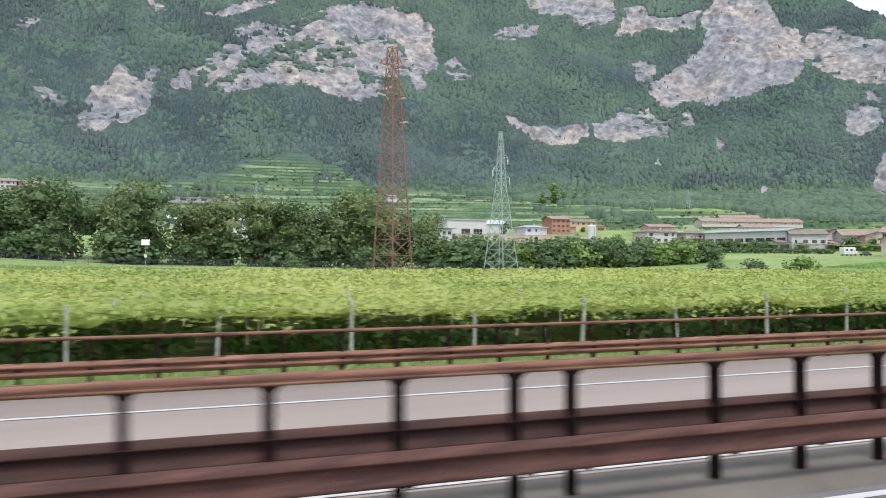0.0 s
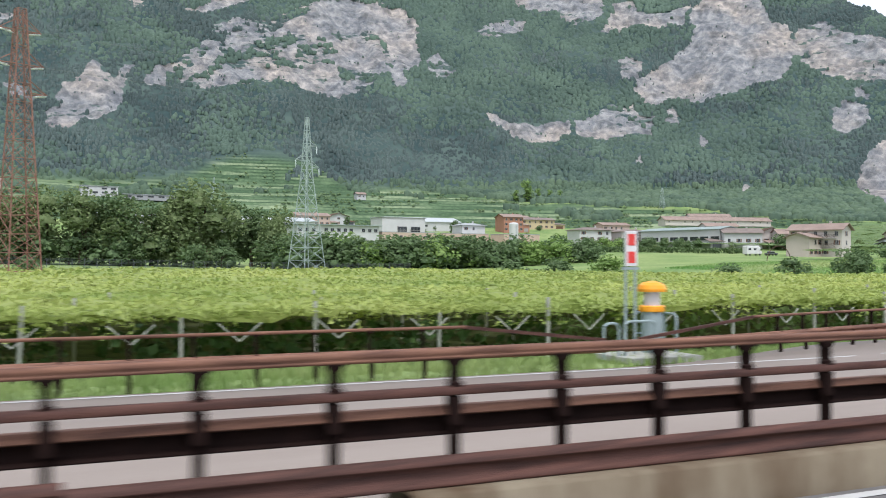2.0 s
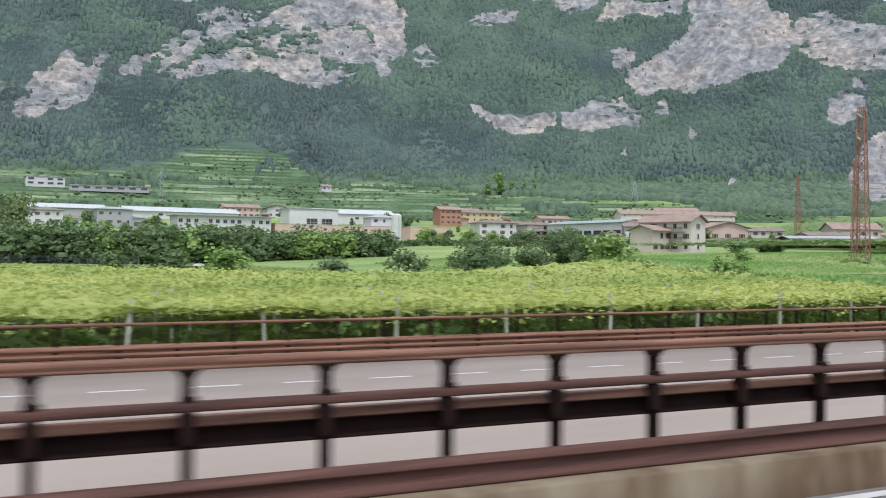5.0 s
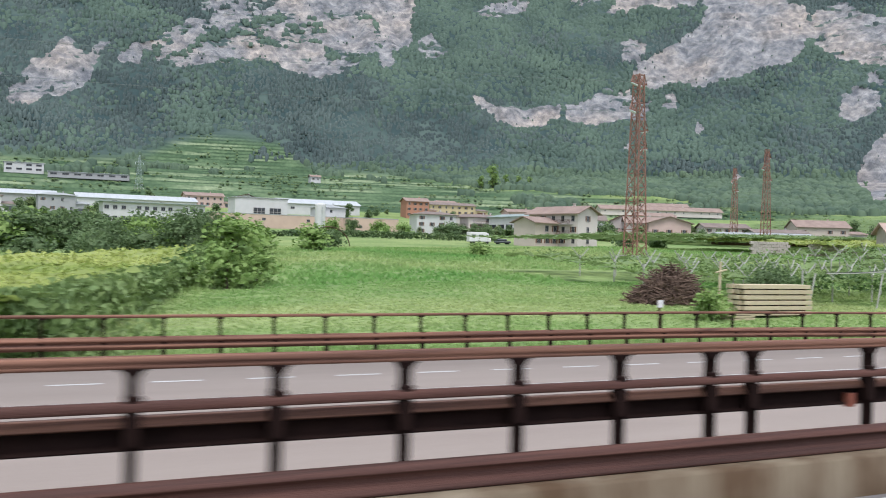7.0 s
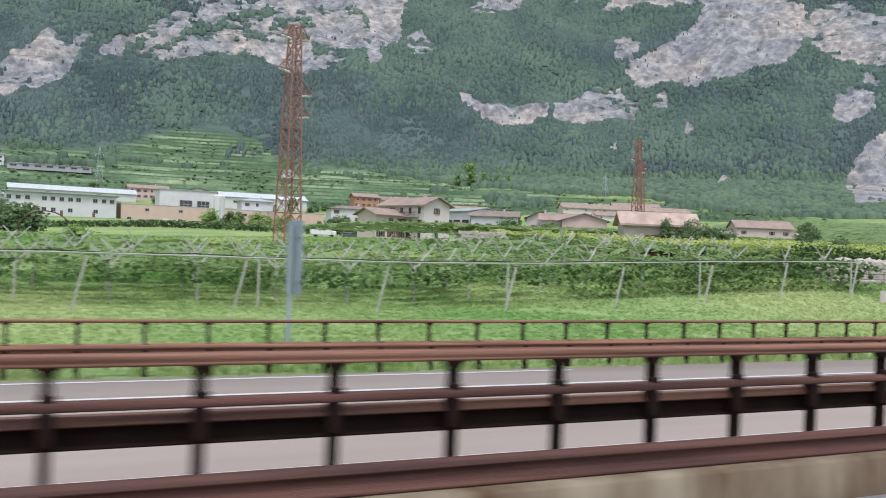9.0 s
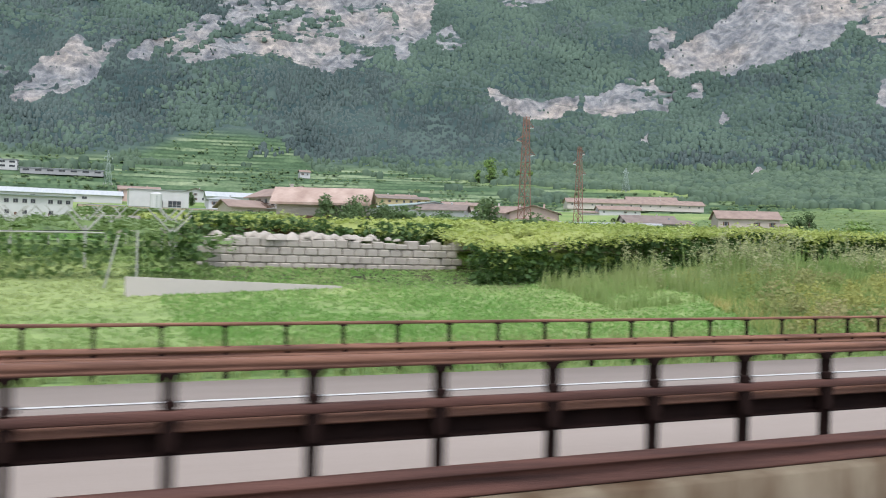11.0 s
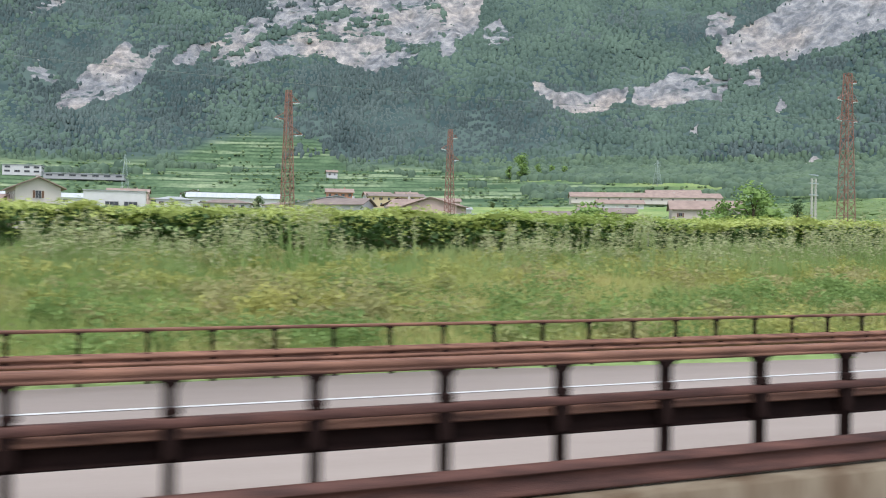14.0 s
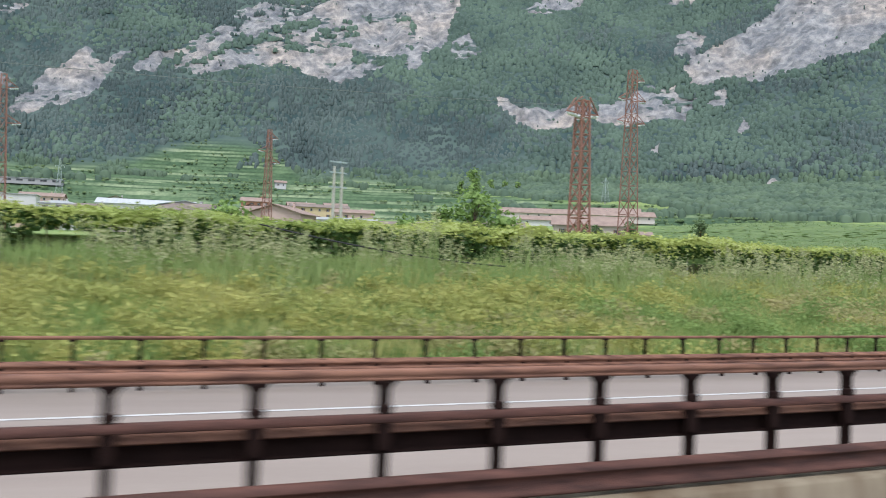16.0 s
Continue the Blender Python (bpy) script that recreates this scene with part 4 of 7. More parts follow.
def tree(kind, x, y, h, turn=0.0, wide=1.0, z=None, label="", group=""):
    """Kinds: dark, olive, bright, bush, hedge."""
    made = {"belt": (10, 8, LEAF, 2700, 0.45, 0.1), "beltolive": (10, 8.5, LEAF_OLIVE, 2700, 0.45, 0.1), "dark": (10, 8, LEAF, 900, 0.75, 0.12), "olive": (10, 8.5, LEAF_OLIVE, 900, 0.75, 0.12), "bright": (8, 6, LEAF_BRIGHT, 900, 0.45, 0.1), "thicket": (3, 4.2, LEAF, 3000, 0.19, 0.06), "bush": (3, 4.2, LEAF, 640, 0.35, 0.08), "greenbush": (3, 4.2, LEAF_BRIGHT, 640, 0.35, 0.08)}
    names = {"thicket": ("shrub", "shrub", "large dense rounded dark green shrub"), "belt": ("broadleaf_tree", "tree", "tall broadleaf tree with a full dark green crown"), "beltolive": ("broadleaf_tree", "tree", "tall broadleaf tree with a rounded olive green crown"), "dark": ("broadleaf_tree", "tree", "broadleaf tree with a dense dark green crown"), "olive": ("broadleaf_tree", "tree", "broadleaf tree with an olive green crown"), "bright": ("young_tree", "tree", "young tree with bright green leaves"), "bush": ("shrub", "shrub", "rounded dark green shrub in the field"), "greenbush": ("shrub", "shrub", "loose bright green shrub in the field")}
    hh, w, leaf, n, size, base = made[kind]
    var = int(abs(x * 7 + y * 3)) % 3
    nm, cat, lab = names[kind]
    z = gz(x, y) - 0.05 if z is None else z
    m = pose(x, y, z, 0, 0, turn) @ Matrix.Diagonal((wide * h / hh, wide * h / hh, h / hh, 1))
    if (kind, var) not in TREES:
        root = thing(nm, 0, 0, 0, 0, lab, cat)
        tree_parts(root, hh, w, leaf, 11 + var * 5 + len(kind), n, size, base)
        TREES[kind, var] = root
        root.matrix_world = m
        ob = root
    else:
        src = TREES[kind, var]
        ob = copy_thing(src, Matrix.Identity(4))
        ob.matrix_basis = m
    return tagged(ob, label or lab, cat, group)


rng = random.Random(3)
# the belt behind the vineyard
for k in range(34):
    t = k / 33
    x = -75 + 205 * t + rng.uniform(-3, 3)
    y = 262 - 30 * t + rng.uniform(-9, 9)
    h = rng.uniform(15, 20) + 2.5 * math.sin(k * 1.3)
    tree("beltolive" if rng.random() < 0.4 else "belt", x, y, h, rng.uniform(0, 360), rng.uniform(1.0, 1.35), group="tree belt")
for k in range(30):
    t = k / 29
    tree("bush" if k % 3 else "dark", -70 + 200 * t + rng.uniform(-3, 3), 248 - 28 * t + rng.uniform(-4, 4), rng.uniform(5, 8.5), rng.uniform(0, 360), 1.4, group="tree belt")
# hedge between vineyard and village
for k in range(74):
    t = k / 73
    x = 128 + 80 * t + rng.uniform(-3, 3)
    y = 217 - 16 * t + rng.uniform(-8, 8)
    tree(rng.choice(["greenbush", "bush", "bush", "bush", "dark"]), x, y, rng.uniform(6.2, 9.8) * (1 - 0.25 * t), rng.uniform(0, 360), 1.35, group="hedge")
for x, y, h, kind, w in ((101.6, 27.6, 2.9, "thicket", 1.0), (103.6, 28.6, 2.7, "thicket", 1.0), (99.8, 27.4, 2.4, "bush", 1.1), (179.0, 77, 5.0, "thicket", 1.0), (182, 79, 4.6, "thicket", 1.0), (175.5, 78, 3.4, "thicket", 1.2), (177, 49.1, 3.0, "greenbush", 1.1), (179.4, 50.5, 2.4, "greenbush", 1.2), (174.8, 51, 2.0, "greenbush", 1.2), (171.5, 78, 3.4, "bush", 1.1), (172, 86, 4.2, "thicket", 1.3), (166, 92, 3.5, "bush", 1.4), (158, 98, 3.0, "bush", 1.4), (183, 74, 4.4, "greenbush", 1.3), (187, 84, 3.5, "greenbush", 1.3), (150, 118, 4.2, "greenbush", 1.5), (143, 124, 3.6, "bush", 1.5), (136, 126, 3.4, "bush", 1.4), (196, 92, 3.0, "greenbush", 1.4), (204, 108, 2.2, "bush", 1.5), (215, 84, 1.6, "greenbush", 1.6), (*rp(203.9, 39.5)[:2], 2.4, "thicket", 1.1), (*rp(206.2, 41)[:2], 2.0, "bush", 1.3), (*rp(194.6, 34.0)[:2], 1.5, "greenbush", 1.2), (62, 160, 3.0, "bush", 1.3), (70, 156, 1.6, "bush", 1.6)):
    if h:
        tree(kind, x, y, h, rng.uniform(0, 360), w, group="field shrubs")
# trees among the houses
for x, y, h, kind in ((300, 168, 4.0, "bush"), (304, 160, 4.6, "dark"), (308, 166, 3.4, "bush"), (296, 150, 2.6, "bush"), (288, 62, 4.4, "dark"), (284, 70, 3.2, "bush"), (292, 60, 3.0, "bush"), (210, 280, 6, "bright"), (202, 290, 7, "dark"), (196, 276, 6, "greenbush"), (188, 284, 7, "dark"), (180, 270, 6, "bright"), (355, 520, 9, "dark"), (330, 470, 7, "dark"), (430, 380, 8, "dark"), (470, 340, 7, "olive"), (400, 300, 5, "dark"), (440, 300, 5, "bush"), (408, 119.5, 9.3, "bright"), (404, 122, 6.5, "bright"), (413, 124, 5.5, "greenbush"), (398, 116, 4.0, "greenbush"), (376, 108, 4.4, "greenbush"), (425, 128, 4, "olive"), (432, 140, 5, "olive"), (500, 260, 8, "dark"), (520, 300, 8, "dark"), (480, 240, 6, "dark"), (560, 320, 10, "dark"), (610, 802, 24, "bright"), (628, 806, 13, "bright"), (640, 800, 12, "bright"), (600, 806, 12, "bright"), (652, 798, 11, "bright"), (250, 610, 9, "dark"), (312, 600, 7, "dark"), (205, 470, 8, "dark"), (212, 462, 7, "bright"), (170, 455, 9, "dark"), (160, 440, 8, "bright")):
    tree(kind, x, y, h, rng.uniform(0, 360), rng.uniform(0.9, 1.2), group="village trees")


# shrubs and garden trees scattered between the houses
for k in range(160):
    x, y = rng.uniform(170, 560), rng.uniform(235, 560)
    if abs(x - 230 - (y - 235) * 0.35) > 190 or (205 < x < 345 and y < 455):
        continue
    tree(rng.choice(["bush", "greenbush", "dark", "olive", "bush"]), x, y, rng.uniform(2.5, 6.5), rng.uniform(0, 360), rng.uniform(1.0, 1.4), group="village shrubs")


for k in range(70):
    x = rng.uniform(262, 520)
    y = rng.uniform(228, 300) + (x - 262) * 0.55
    if 205 < x < 345 and y > 395:
        continue
    tree(rng.choice(["dark", "bush", "olive", "greenbush"]), x, y, rng.uniform(2.2, 5.0), rng.uniform(0, 360), rng.uniform(1.0, 1.5), group="garden trees")


# ---- vines ----
def canopy(name, label, s0, s1, d0, d1, top, seed, limit=None, dens=1.0, wave=0.14, material=None, droop=True, rows=2.8, hang_most=1.0, cell=0.95):
    """Leaves trained over a level trellis: a thick uneven sheet, with shoots that hang at the front edge."""
    rng = np.random.default_rng(seed)
    pts, size = [], []
    for a, b, den, sz in ((0, 7, 44, 0.19), (7, 16, 22, 0.23), (16, 38, 8.5, 0.3), (38, 75, 3.0, 0.42), (75, 300, 1.2, 0.65)):
        a, b = d0 + a, min(d0 + b, d1)
        if b <= a:
            continue
        n = int((s1 - s0) * (b - a) * den * dens)
        s, d = rng.uniform(s0, s1, n), rng.uniform(a, b, n)
        if limit is not None:
            ok = limit(s, d)
            s, d = s[ok], d[ok]
        x, y, _ = rp(s, d)
        g = land(x, y)
        hump = np.abs(((d / rows) % 1.0) - 0.5) * 2
        z = g + top - 0.28 * hump**3 + wave * 2.4 * (fbm(s / 2.2, d / 2.2, seed) - 0.5) + rng.normal(0, 0.09, len(s)) - np.abs(rng.normal(0, 0.13, len(s)))
        pts.append(np.stack([x, y, z], -1))
        size.append(np.full(len(s), sz))
    if droop:
        n = int((s1 - s0) * 36)
        s = rng.uniform(s0, s1, n)
        hang = hang_most * rng.uniform(0, 1, n) ** 1.6 * (0.55 + 0.9 * (fbm(s / 1.7, s * 0, seed + 3) > 0.5))
        d = d0 + rng.normal(0, 0.25, n)
        if limit is not None:
            ok = limit(s, d + 0.5)
            s, d, hang = s[ok], d[ok], hang[ok]
        x, y, _ = rp(s, d)
        pts.append(np.stack([x, y, land(x, y) + top - hang], -1))
        size.append(np.full(len(s), 0.19))
    v, f = leaves(rng, np.concatenate(pts), np.concatenate(size), up=1.2)
    # the close inner foliage, one uneven sheet with gaps
    gs, gd = np.meshgrid(np.arange(s0, s1, cell), np.arange(d0 + 0.3, d1, cell), indexing="ij")
    ns, nd = gs.shape
    gs, gd = gs + rng.normal(0, 0.14, gs.shape), gd + rng.normal(0, 0.14, gs.shape)
    x, y, _ = rp(gs, gd)
    hump = np.abs(((gd / rows) % 1.0) - 0.5) * 2
    z = land(x, y) + top - 0.12 - 0.28 * hump**3 + wave * 2.4 * (fbm(gs / 2.2, gd / 2.2, seed) - 0.5) + rng.normal(0, 0.09, gs.shape)
    i = (np.arange(ns - 1)[:, None] * nd + np.arange(nd - 1)[None, :]).ravel()
    quad = np.stack([i, i + nd, i + nd + 1, i + 1], -1)
    ok = fbm(gs / 1.3, gd / 1.3, seed + 9).ravel()[i] > 0.36
    if limit is not None:
        ok &= limit(gs, gd).ravel()[i]
    quad = quad[ok]
    tri = np.concatenate([quad[:, [0, 1, 2]], quad[:, [0, 2, 3]]]) + len(v)
    v, f = np.concatenate([v, np.stack([x, y, z], -1).reshape(-1, 3)]), np.concatenate([f, tri])
    return tagged(mesh_part(name, v, f, material or VINE), label, "vines", kind="stuff")


def west(s, d):
    return (d < 128 - 48 * sm(s, 95, 150)) & (s < 163 + 0.3 * (d - 30))


canopy("vineyard_canopy", "wide sheet of bright green vine leaves over a trellis", -95, 180, 29.5, 130, 2.2, 31, west, wave=0.24, hang_most=0.6)


def trellis_post(me_name, h, lean=0.0, thick=0.09):
    bm = bmesh.new()
    bar(bm, (0, 0, -0.4), (lean, 0, h), thick)
    me = bpy.data.meshes.new(me_name)
    bm.to_mesh(me)
    bm.free()
    me.materials.append(CONC_POST)
    return me


post_short, post_tall = trellis_post("trellis_post", 1.95), trellis_post("trellis_post", 2.4, 0.05, 0.11)
rng = random.Random(8)
k = 0
for row in range(5):
    for i in range(44):
        s = -27.34 + i * 4.6 + rng.uniform(-0.1, 0.1) + row * 1.6
        d = 29.7 + row * 5.6
        if k >= 290 or not bool(west(s, d)):
            continue
        ob = new("trellis_post", post_tall if (i % 2 == 0 and row < 3) else post_short)
        x, y, _ = rp(s, d)
        ob.matrix_world = pose(x, y, gz(x, y), rng.uniform(-3, 3), rng.uniform(-3, 3), heading(s))
        tagged(ob, "weathered concrete post of the vine trellis", "post", "trellis posts")
        k += 1
bm = bmesh.new()
bar(bm, (0, 0, 1.15), (-0.7, 0, 1.75), 0.045)
bar(bm, (0, 0, 1.15), (0.7, 0, 1.75), 0.045)
v_me = bpy.data.meshes.new("trellis_brace")
bm.to_mesh(v_me)
bm.free()
v_me.materials.append(CONC_POST)
for i in range(21):
    s = 46 + i * 3.4
    x, y, _ = rp(s, 29.45)
    ob = new("trellis_brace", v_me)
    ob.matrix_world = pose(x, y, gz(x, y), 0, 0, heading(s))
    tagged(ob, "pale V-shaped brace at the trellis edge", "brace", "trellis braces")

# second vineyard, with leaning end posts and a wire
canopy("vineyard_rows", "rows of vines behind a wire and leaning posts", 206, 266, 41, 74, 1.75, 41, lambda s, d: (np.abs((d / 2.8) % 1.0 - 0.5) < 0.33) & (fbm(s / 2.4, d / 3.0, 44) > 0.4), dens=0.7, wave=0.4, material=VINE_MID, hang_most=0.8)


def hedge_face(name, label, s0, s1, d0, depth, z0, z1, seed, material, den=42, size=0.3):
    """The shaded side of a row of vines; the leaf material carries the shade."""
    rng = np.random.default_rng(seed)
    n = int((s1 - s0) * den)
    s, d = rng.uniform(s0, s1, n), d0 + rng.uniform(0, depth, n)
    x, y, _ = rp(s, d)
    t = rng.uniform(0, 1, n)
    keep = fbm(s / 1.6, t * 2.0, seed) > 0.36
    x, y, t, s = x[keep], y[keep], t[keep], s[keep]
    z = land(x, y) + z0 + (z1 - z0) * t + 0.35 * (fbm(s / 3, s * 0, seed) - 0.5)
    v, f = leaves(rng, np.stack([x, y, z], -1), size, up=0.2)
    return tagged(mesh_part(name, v, f, material), label, "vines", kind="stuff")


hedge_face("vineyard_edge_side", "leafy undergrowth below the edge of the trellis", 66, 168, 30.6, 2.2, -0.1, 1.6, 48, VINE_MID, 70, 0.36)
# dark leaves added here to stand for the shade under the canopy
hedge_face("vineyard_edge_side", "dark leaves in place of the shade below the trellis edge", -60, 66, 31.0, 2.2, -0.1, 1.5, 44, VINE_DARK, 60, 0.42)
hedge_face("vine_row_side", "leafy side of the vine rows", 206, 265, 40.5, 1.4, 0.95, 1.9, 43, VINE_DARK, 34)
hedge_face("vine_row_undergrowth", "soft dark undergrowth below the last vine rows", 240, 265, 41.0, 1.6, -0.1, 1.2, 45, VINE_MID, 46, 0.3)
rng_e = np.random.default_rng(46)
d = rng_e.uniform(30, 98, 9000)
s = 163.3 + 0.3 * (d - 30) + rng_e.normal(0, 0.5, 9000)
x, y, _ = rp(s, d)
v, f = leaves(rng_e, np.stack([x, y, land(x, y) + 0.05 + 2.15 * rng_e.uniform(0, 1, 9000) ** 0.7 * (0.6 + 0.6 * fbm(d / 3, d * 0, 46))], -1), 0.34, up=0.3)
tagged(mesh_part("vineyard_end", v, f, VINE_MID), "ragged leafy end of the trellis beside the meadow", "vines", kind="stuff")
lean_post, up_post = trellis_post("end_post", 2.15, 0.6, 0.075), trellis_post("end_post", 2.2, 0.0, 0.075)
for i in range(9):
    s = 206.4 + i * 6.7
    x, y, _ = rp(s, 38.6 + 0.6 * math.sin(i))
    ob = new("end_post", lean_post)
    ob.matrix_world = pose(x, y, gz(x, y), 0, 0, heading(s))
    tagged(ob, "leaning pale concrete end post of a vine row", "post", "end posts")
    if i % 2:
        continue
    x, y, _ = rp(s + 1.5, 40.3)
    ob = new("end_post", up_post)
    ob.matrix_world = pose(x, y, gz(x, y), 0, 0, heading(s))
    tagged(ob, "upright pale concrete post of a vine row", "post", "end posts")
for row in range(5):
    for i in range(15):
        s = 207 + i * 4.0 + row * 1.1 + rng.uniform(-0.6, 0.6)
        x, y, _ = rp(s, 44 + row * 6.0)
        bm = bmesh.new() if (row, i) == (0, 0) else None
        if bm:
            bar(bm, (0, 0, -0.3), (0, 0, 1.9), 0.09)
            bar(bm, (0, 0, 1.6), (-0.85, 0, 2.5), 0.065)
            bar(bm, (0, 0, 1.6), (0.85, 0, 2.5), 0.065)
            y_me = bpy.data.meshes.new("trellis_fork")
            bm.to_mesh(y_me)
            bm.free()
            y_me.materials.append(CONC_POST)
        ob = new("trellis_fork", y_me)
        ob.matrix_world = pose(x, y, gz(x, y), 0, 0, heading(s) + rng.uniform(-25, 25))
        tagged(ob, "pale forked post standing over the vines", "post", "forked posts")
pipe_root = thing("irrigation_pipe", *rp(203, 34.5), label="pale pipe with a black hose along the vine posts", category="pipe")
for nm, dz, w, m in (("pipe", 2.30, 0.03, CONC_POST), ("hose", 2.36, 0.018, BLACK)):
    v, f = [], []
    for k, a in enumerate(range(203, 263, 3)):
        x, y, _ = rp(a, 34.5 + 4 * float(sm(a, 203, 215)))
        z = gz(x, y) + dz + (0.04 * math.sin(a * 0.9) if nm == "hose" else 0)
        v += [(x, y - w, z - w), (x, y + w, z - w), (x, y + w, z + w), (x, y - w, z + w)]
        if k:
            f += [(4 * k - 4 + j, 4 * k - 4 + (j + 1) % 4, 4 * k + (j + 1) % 4, 4 * k + j) for j in range(4)]
    inv = pipe_root.matrix_world.inverted()
    mesh_part(nm, [tuple(inv @ Vector(p)) for p in v], f, m, pipe_root)

# vines above the bank
canopy("vineyard_bank", "sheet of vine leaves on the terrace above the bank", 268, 470, 40.0, 110, 2.1, 51, lambda s, d: (s > 278) | (d > 47), dens=0.9, wave=0.55, hang_most=0.8)
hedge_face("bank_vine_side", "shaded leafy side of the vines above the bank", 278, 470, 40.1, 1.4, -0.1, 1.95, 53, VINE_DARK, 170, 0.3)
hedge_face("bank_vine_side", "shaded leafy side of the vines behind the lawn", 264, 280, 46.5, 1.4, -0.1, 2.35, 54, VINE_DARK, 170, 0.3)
canopy("vineyard_village", "vine trellises between the field and the houses", 262, 640, 95, 172, 2.7, 57, lambda s, d: (s > 262) & (d > 96), dens=0.2, droop=False, material=VINE_MID)
canopy("vineyard_upper", "vine trellises on the rising fields beyond the village road", 400, 780, 172, 330, 2.6, 59, dens=0.1, droop=False, material=VINE_MID, cell=2.4)
for i in range(40):
    s = 285 + i * 4.7
    for dd in (42.2, 53.0):
        x, y, _ = rp(s + dd * 0.3, dd)
        ob = new("trellis_post", post_short)
        ob.matrix_world = pose(x, y, gz(x, y), rng.uniform(-4, 4), rng.uniform(-14, 14), heading(s))
        tagged(ob, "grey post among the vines above the bank", "post", "bank posts")


# ---- grass and weeds ----
def blades(rng, s, d, h, w, lean=0.35):
    n = len(s)
    x, y, _ = rp(s, d)
    z = land(x, y) - 0.03
    a = rng.uniform(0, 6.28, n)
    h = h * rng.uniform(0.5, 1.3, n)
    w = w * rng.uniform(0.6, 1.4, n)
    dx, dy = np.cos(a) * w, np.sin(a) * w
    b = rng.uniform(0, 6.28, n)
    tx, ty = np.cos(b) * h * lean, np.sin(b) * h * lean
    v = np.stack([np.stack([x - dx, y - dy, z], -1), np.stack([x + dx, y + dy, z], -1), np.stack([x + tx, y + ty, z + h], -1)], 1).reshape(-1, 3)
    return v, np.arange(3 * n).reshape(-1, 3)


def grass(name, label, s0, s1, d0, d1, den, h, w, seed, material, keep=None, lean=0.35):
    rng = np.random.default_rng(seed)
    n = int((s1 - s0) * (d1 - d0) * den)
    s, d = rng.uniform(s0, s1, n), rng.uniform(d0, d1, n)
    ok = (d > edge(s) + 0.05) & (keep(s, d) if keep else True) & (fbm(s / 1.5, d / 1.5, seed) > 0.3)
    s, d = s[ok], d[ok]
    hh = h * (0.45 + 1.1 * fbm(s / 5, d / 5, seed + 1))
    v, f = blades(rng, s, d, hh, w, lean)
    return tagged(mesh_part(name, v, f, material), label, "grass", kind="stuff")


grass("verge_grass", "rough green grass along the road's edge", -30, 470, 21.2, 27.5, 28, 0.30, 0.05, 61, GRASS)
grass("meadow_grass", "soft green meadow grass", 160, 297, 27, 62, 24, 0.11, 0.15, 62, MEADOW, lambda s, d: s > 158 + 0.3 * (d - 30))
grass("meadow_far_grass", "long green meadow grass", 150, 290, 62, 150, 5.5, 0.26, 0.22, 63, MEADOW, lambda s, d: (s > 150 + 0.25 * (d - 30)) & ~((s > 206) & (d < 75)))
grass("vineyard_far_grass", "pale meadow grass beyond the vines", -110, 165, 122, 190, 3.2, 0.45, 0.25, 67, GRASS)
grass("vineyard_grass", "grass under the vines", -60, 175, 24, 28.6, 16, 0.35, 0.07, 64, GRASS)
grass("bank_weeds", "dense yellowing weeds on the bank", 279, 470, 23, 38.8, 60, 0.5, 0.045, 65, DRYGRASS, lambda s, d: s > 288 - 0.5 * (36 - d))
grass("bank_green_weeds", "green weeds among the dry ones on the bank", 279, 470, 22.6, 38.5, 45, 0.5, 0.045, 66, WEED_GREEN, lambda s, d: (fbm(s / 6, d / 4, 8) > 0.47) & (s > 288 - 0.5 * (36 - d)))
grass("lawn_grass", "bright green mown grass before the vines", 262, 296, 22.4, 44, 60, 0.13, 0.06, 69, LAWN, lambda s, d: s < 291 - 0.4 * (36 - d))


grass("bank_tall_weeds", "tall green weeds below the vines of the bank", 281, 470, 33.2, 39.5, 34, 0.95, 0.05, 68, GRASS, lambda s, d: fbm(s / 2.6, d / 2.0, 28) > 0.4, lean=0.14)


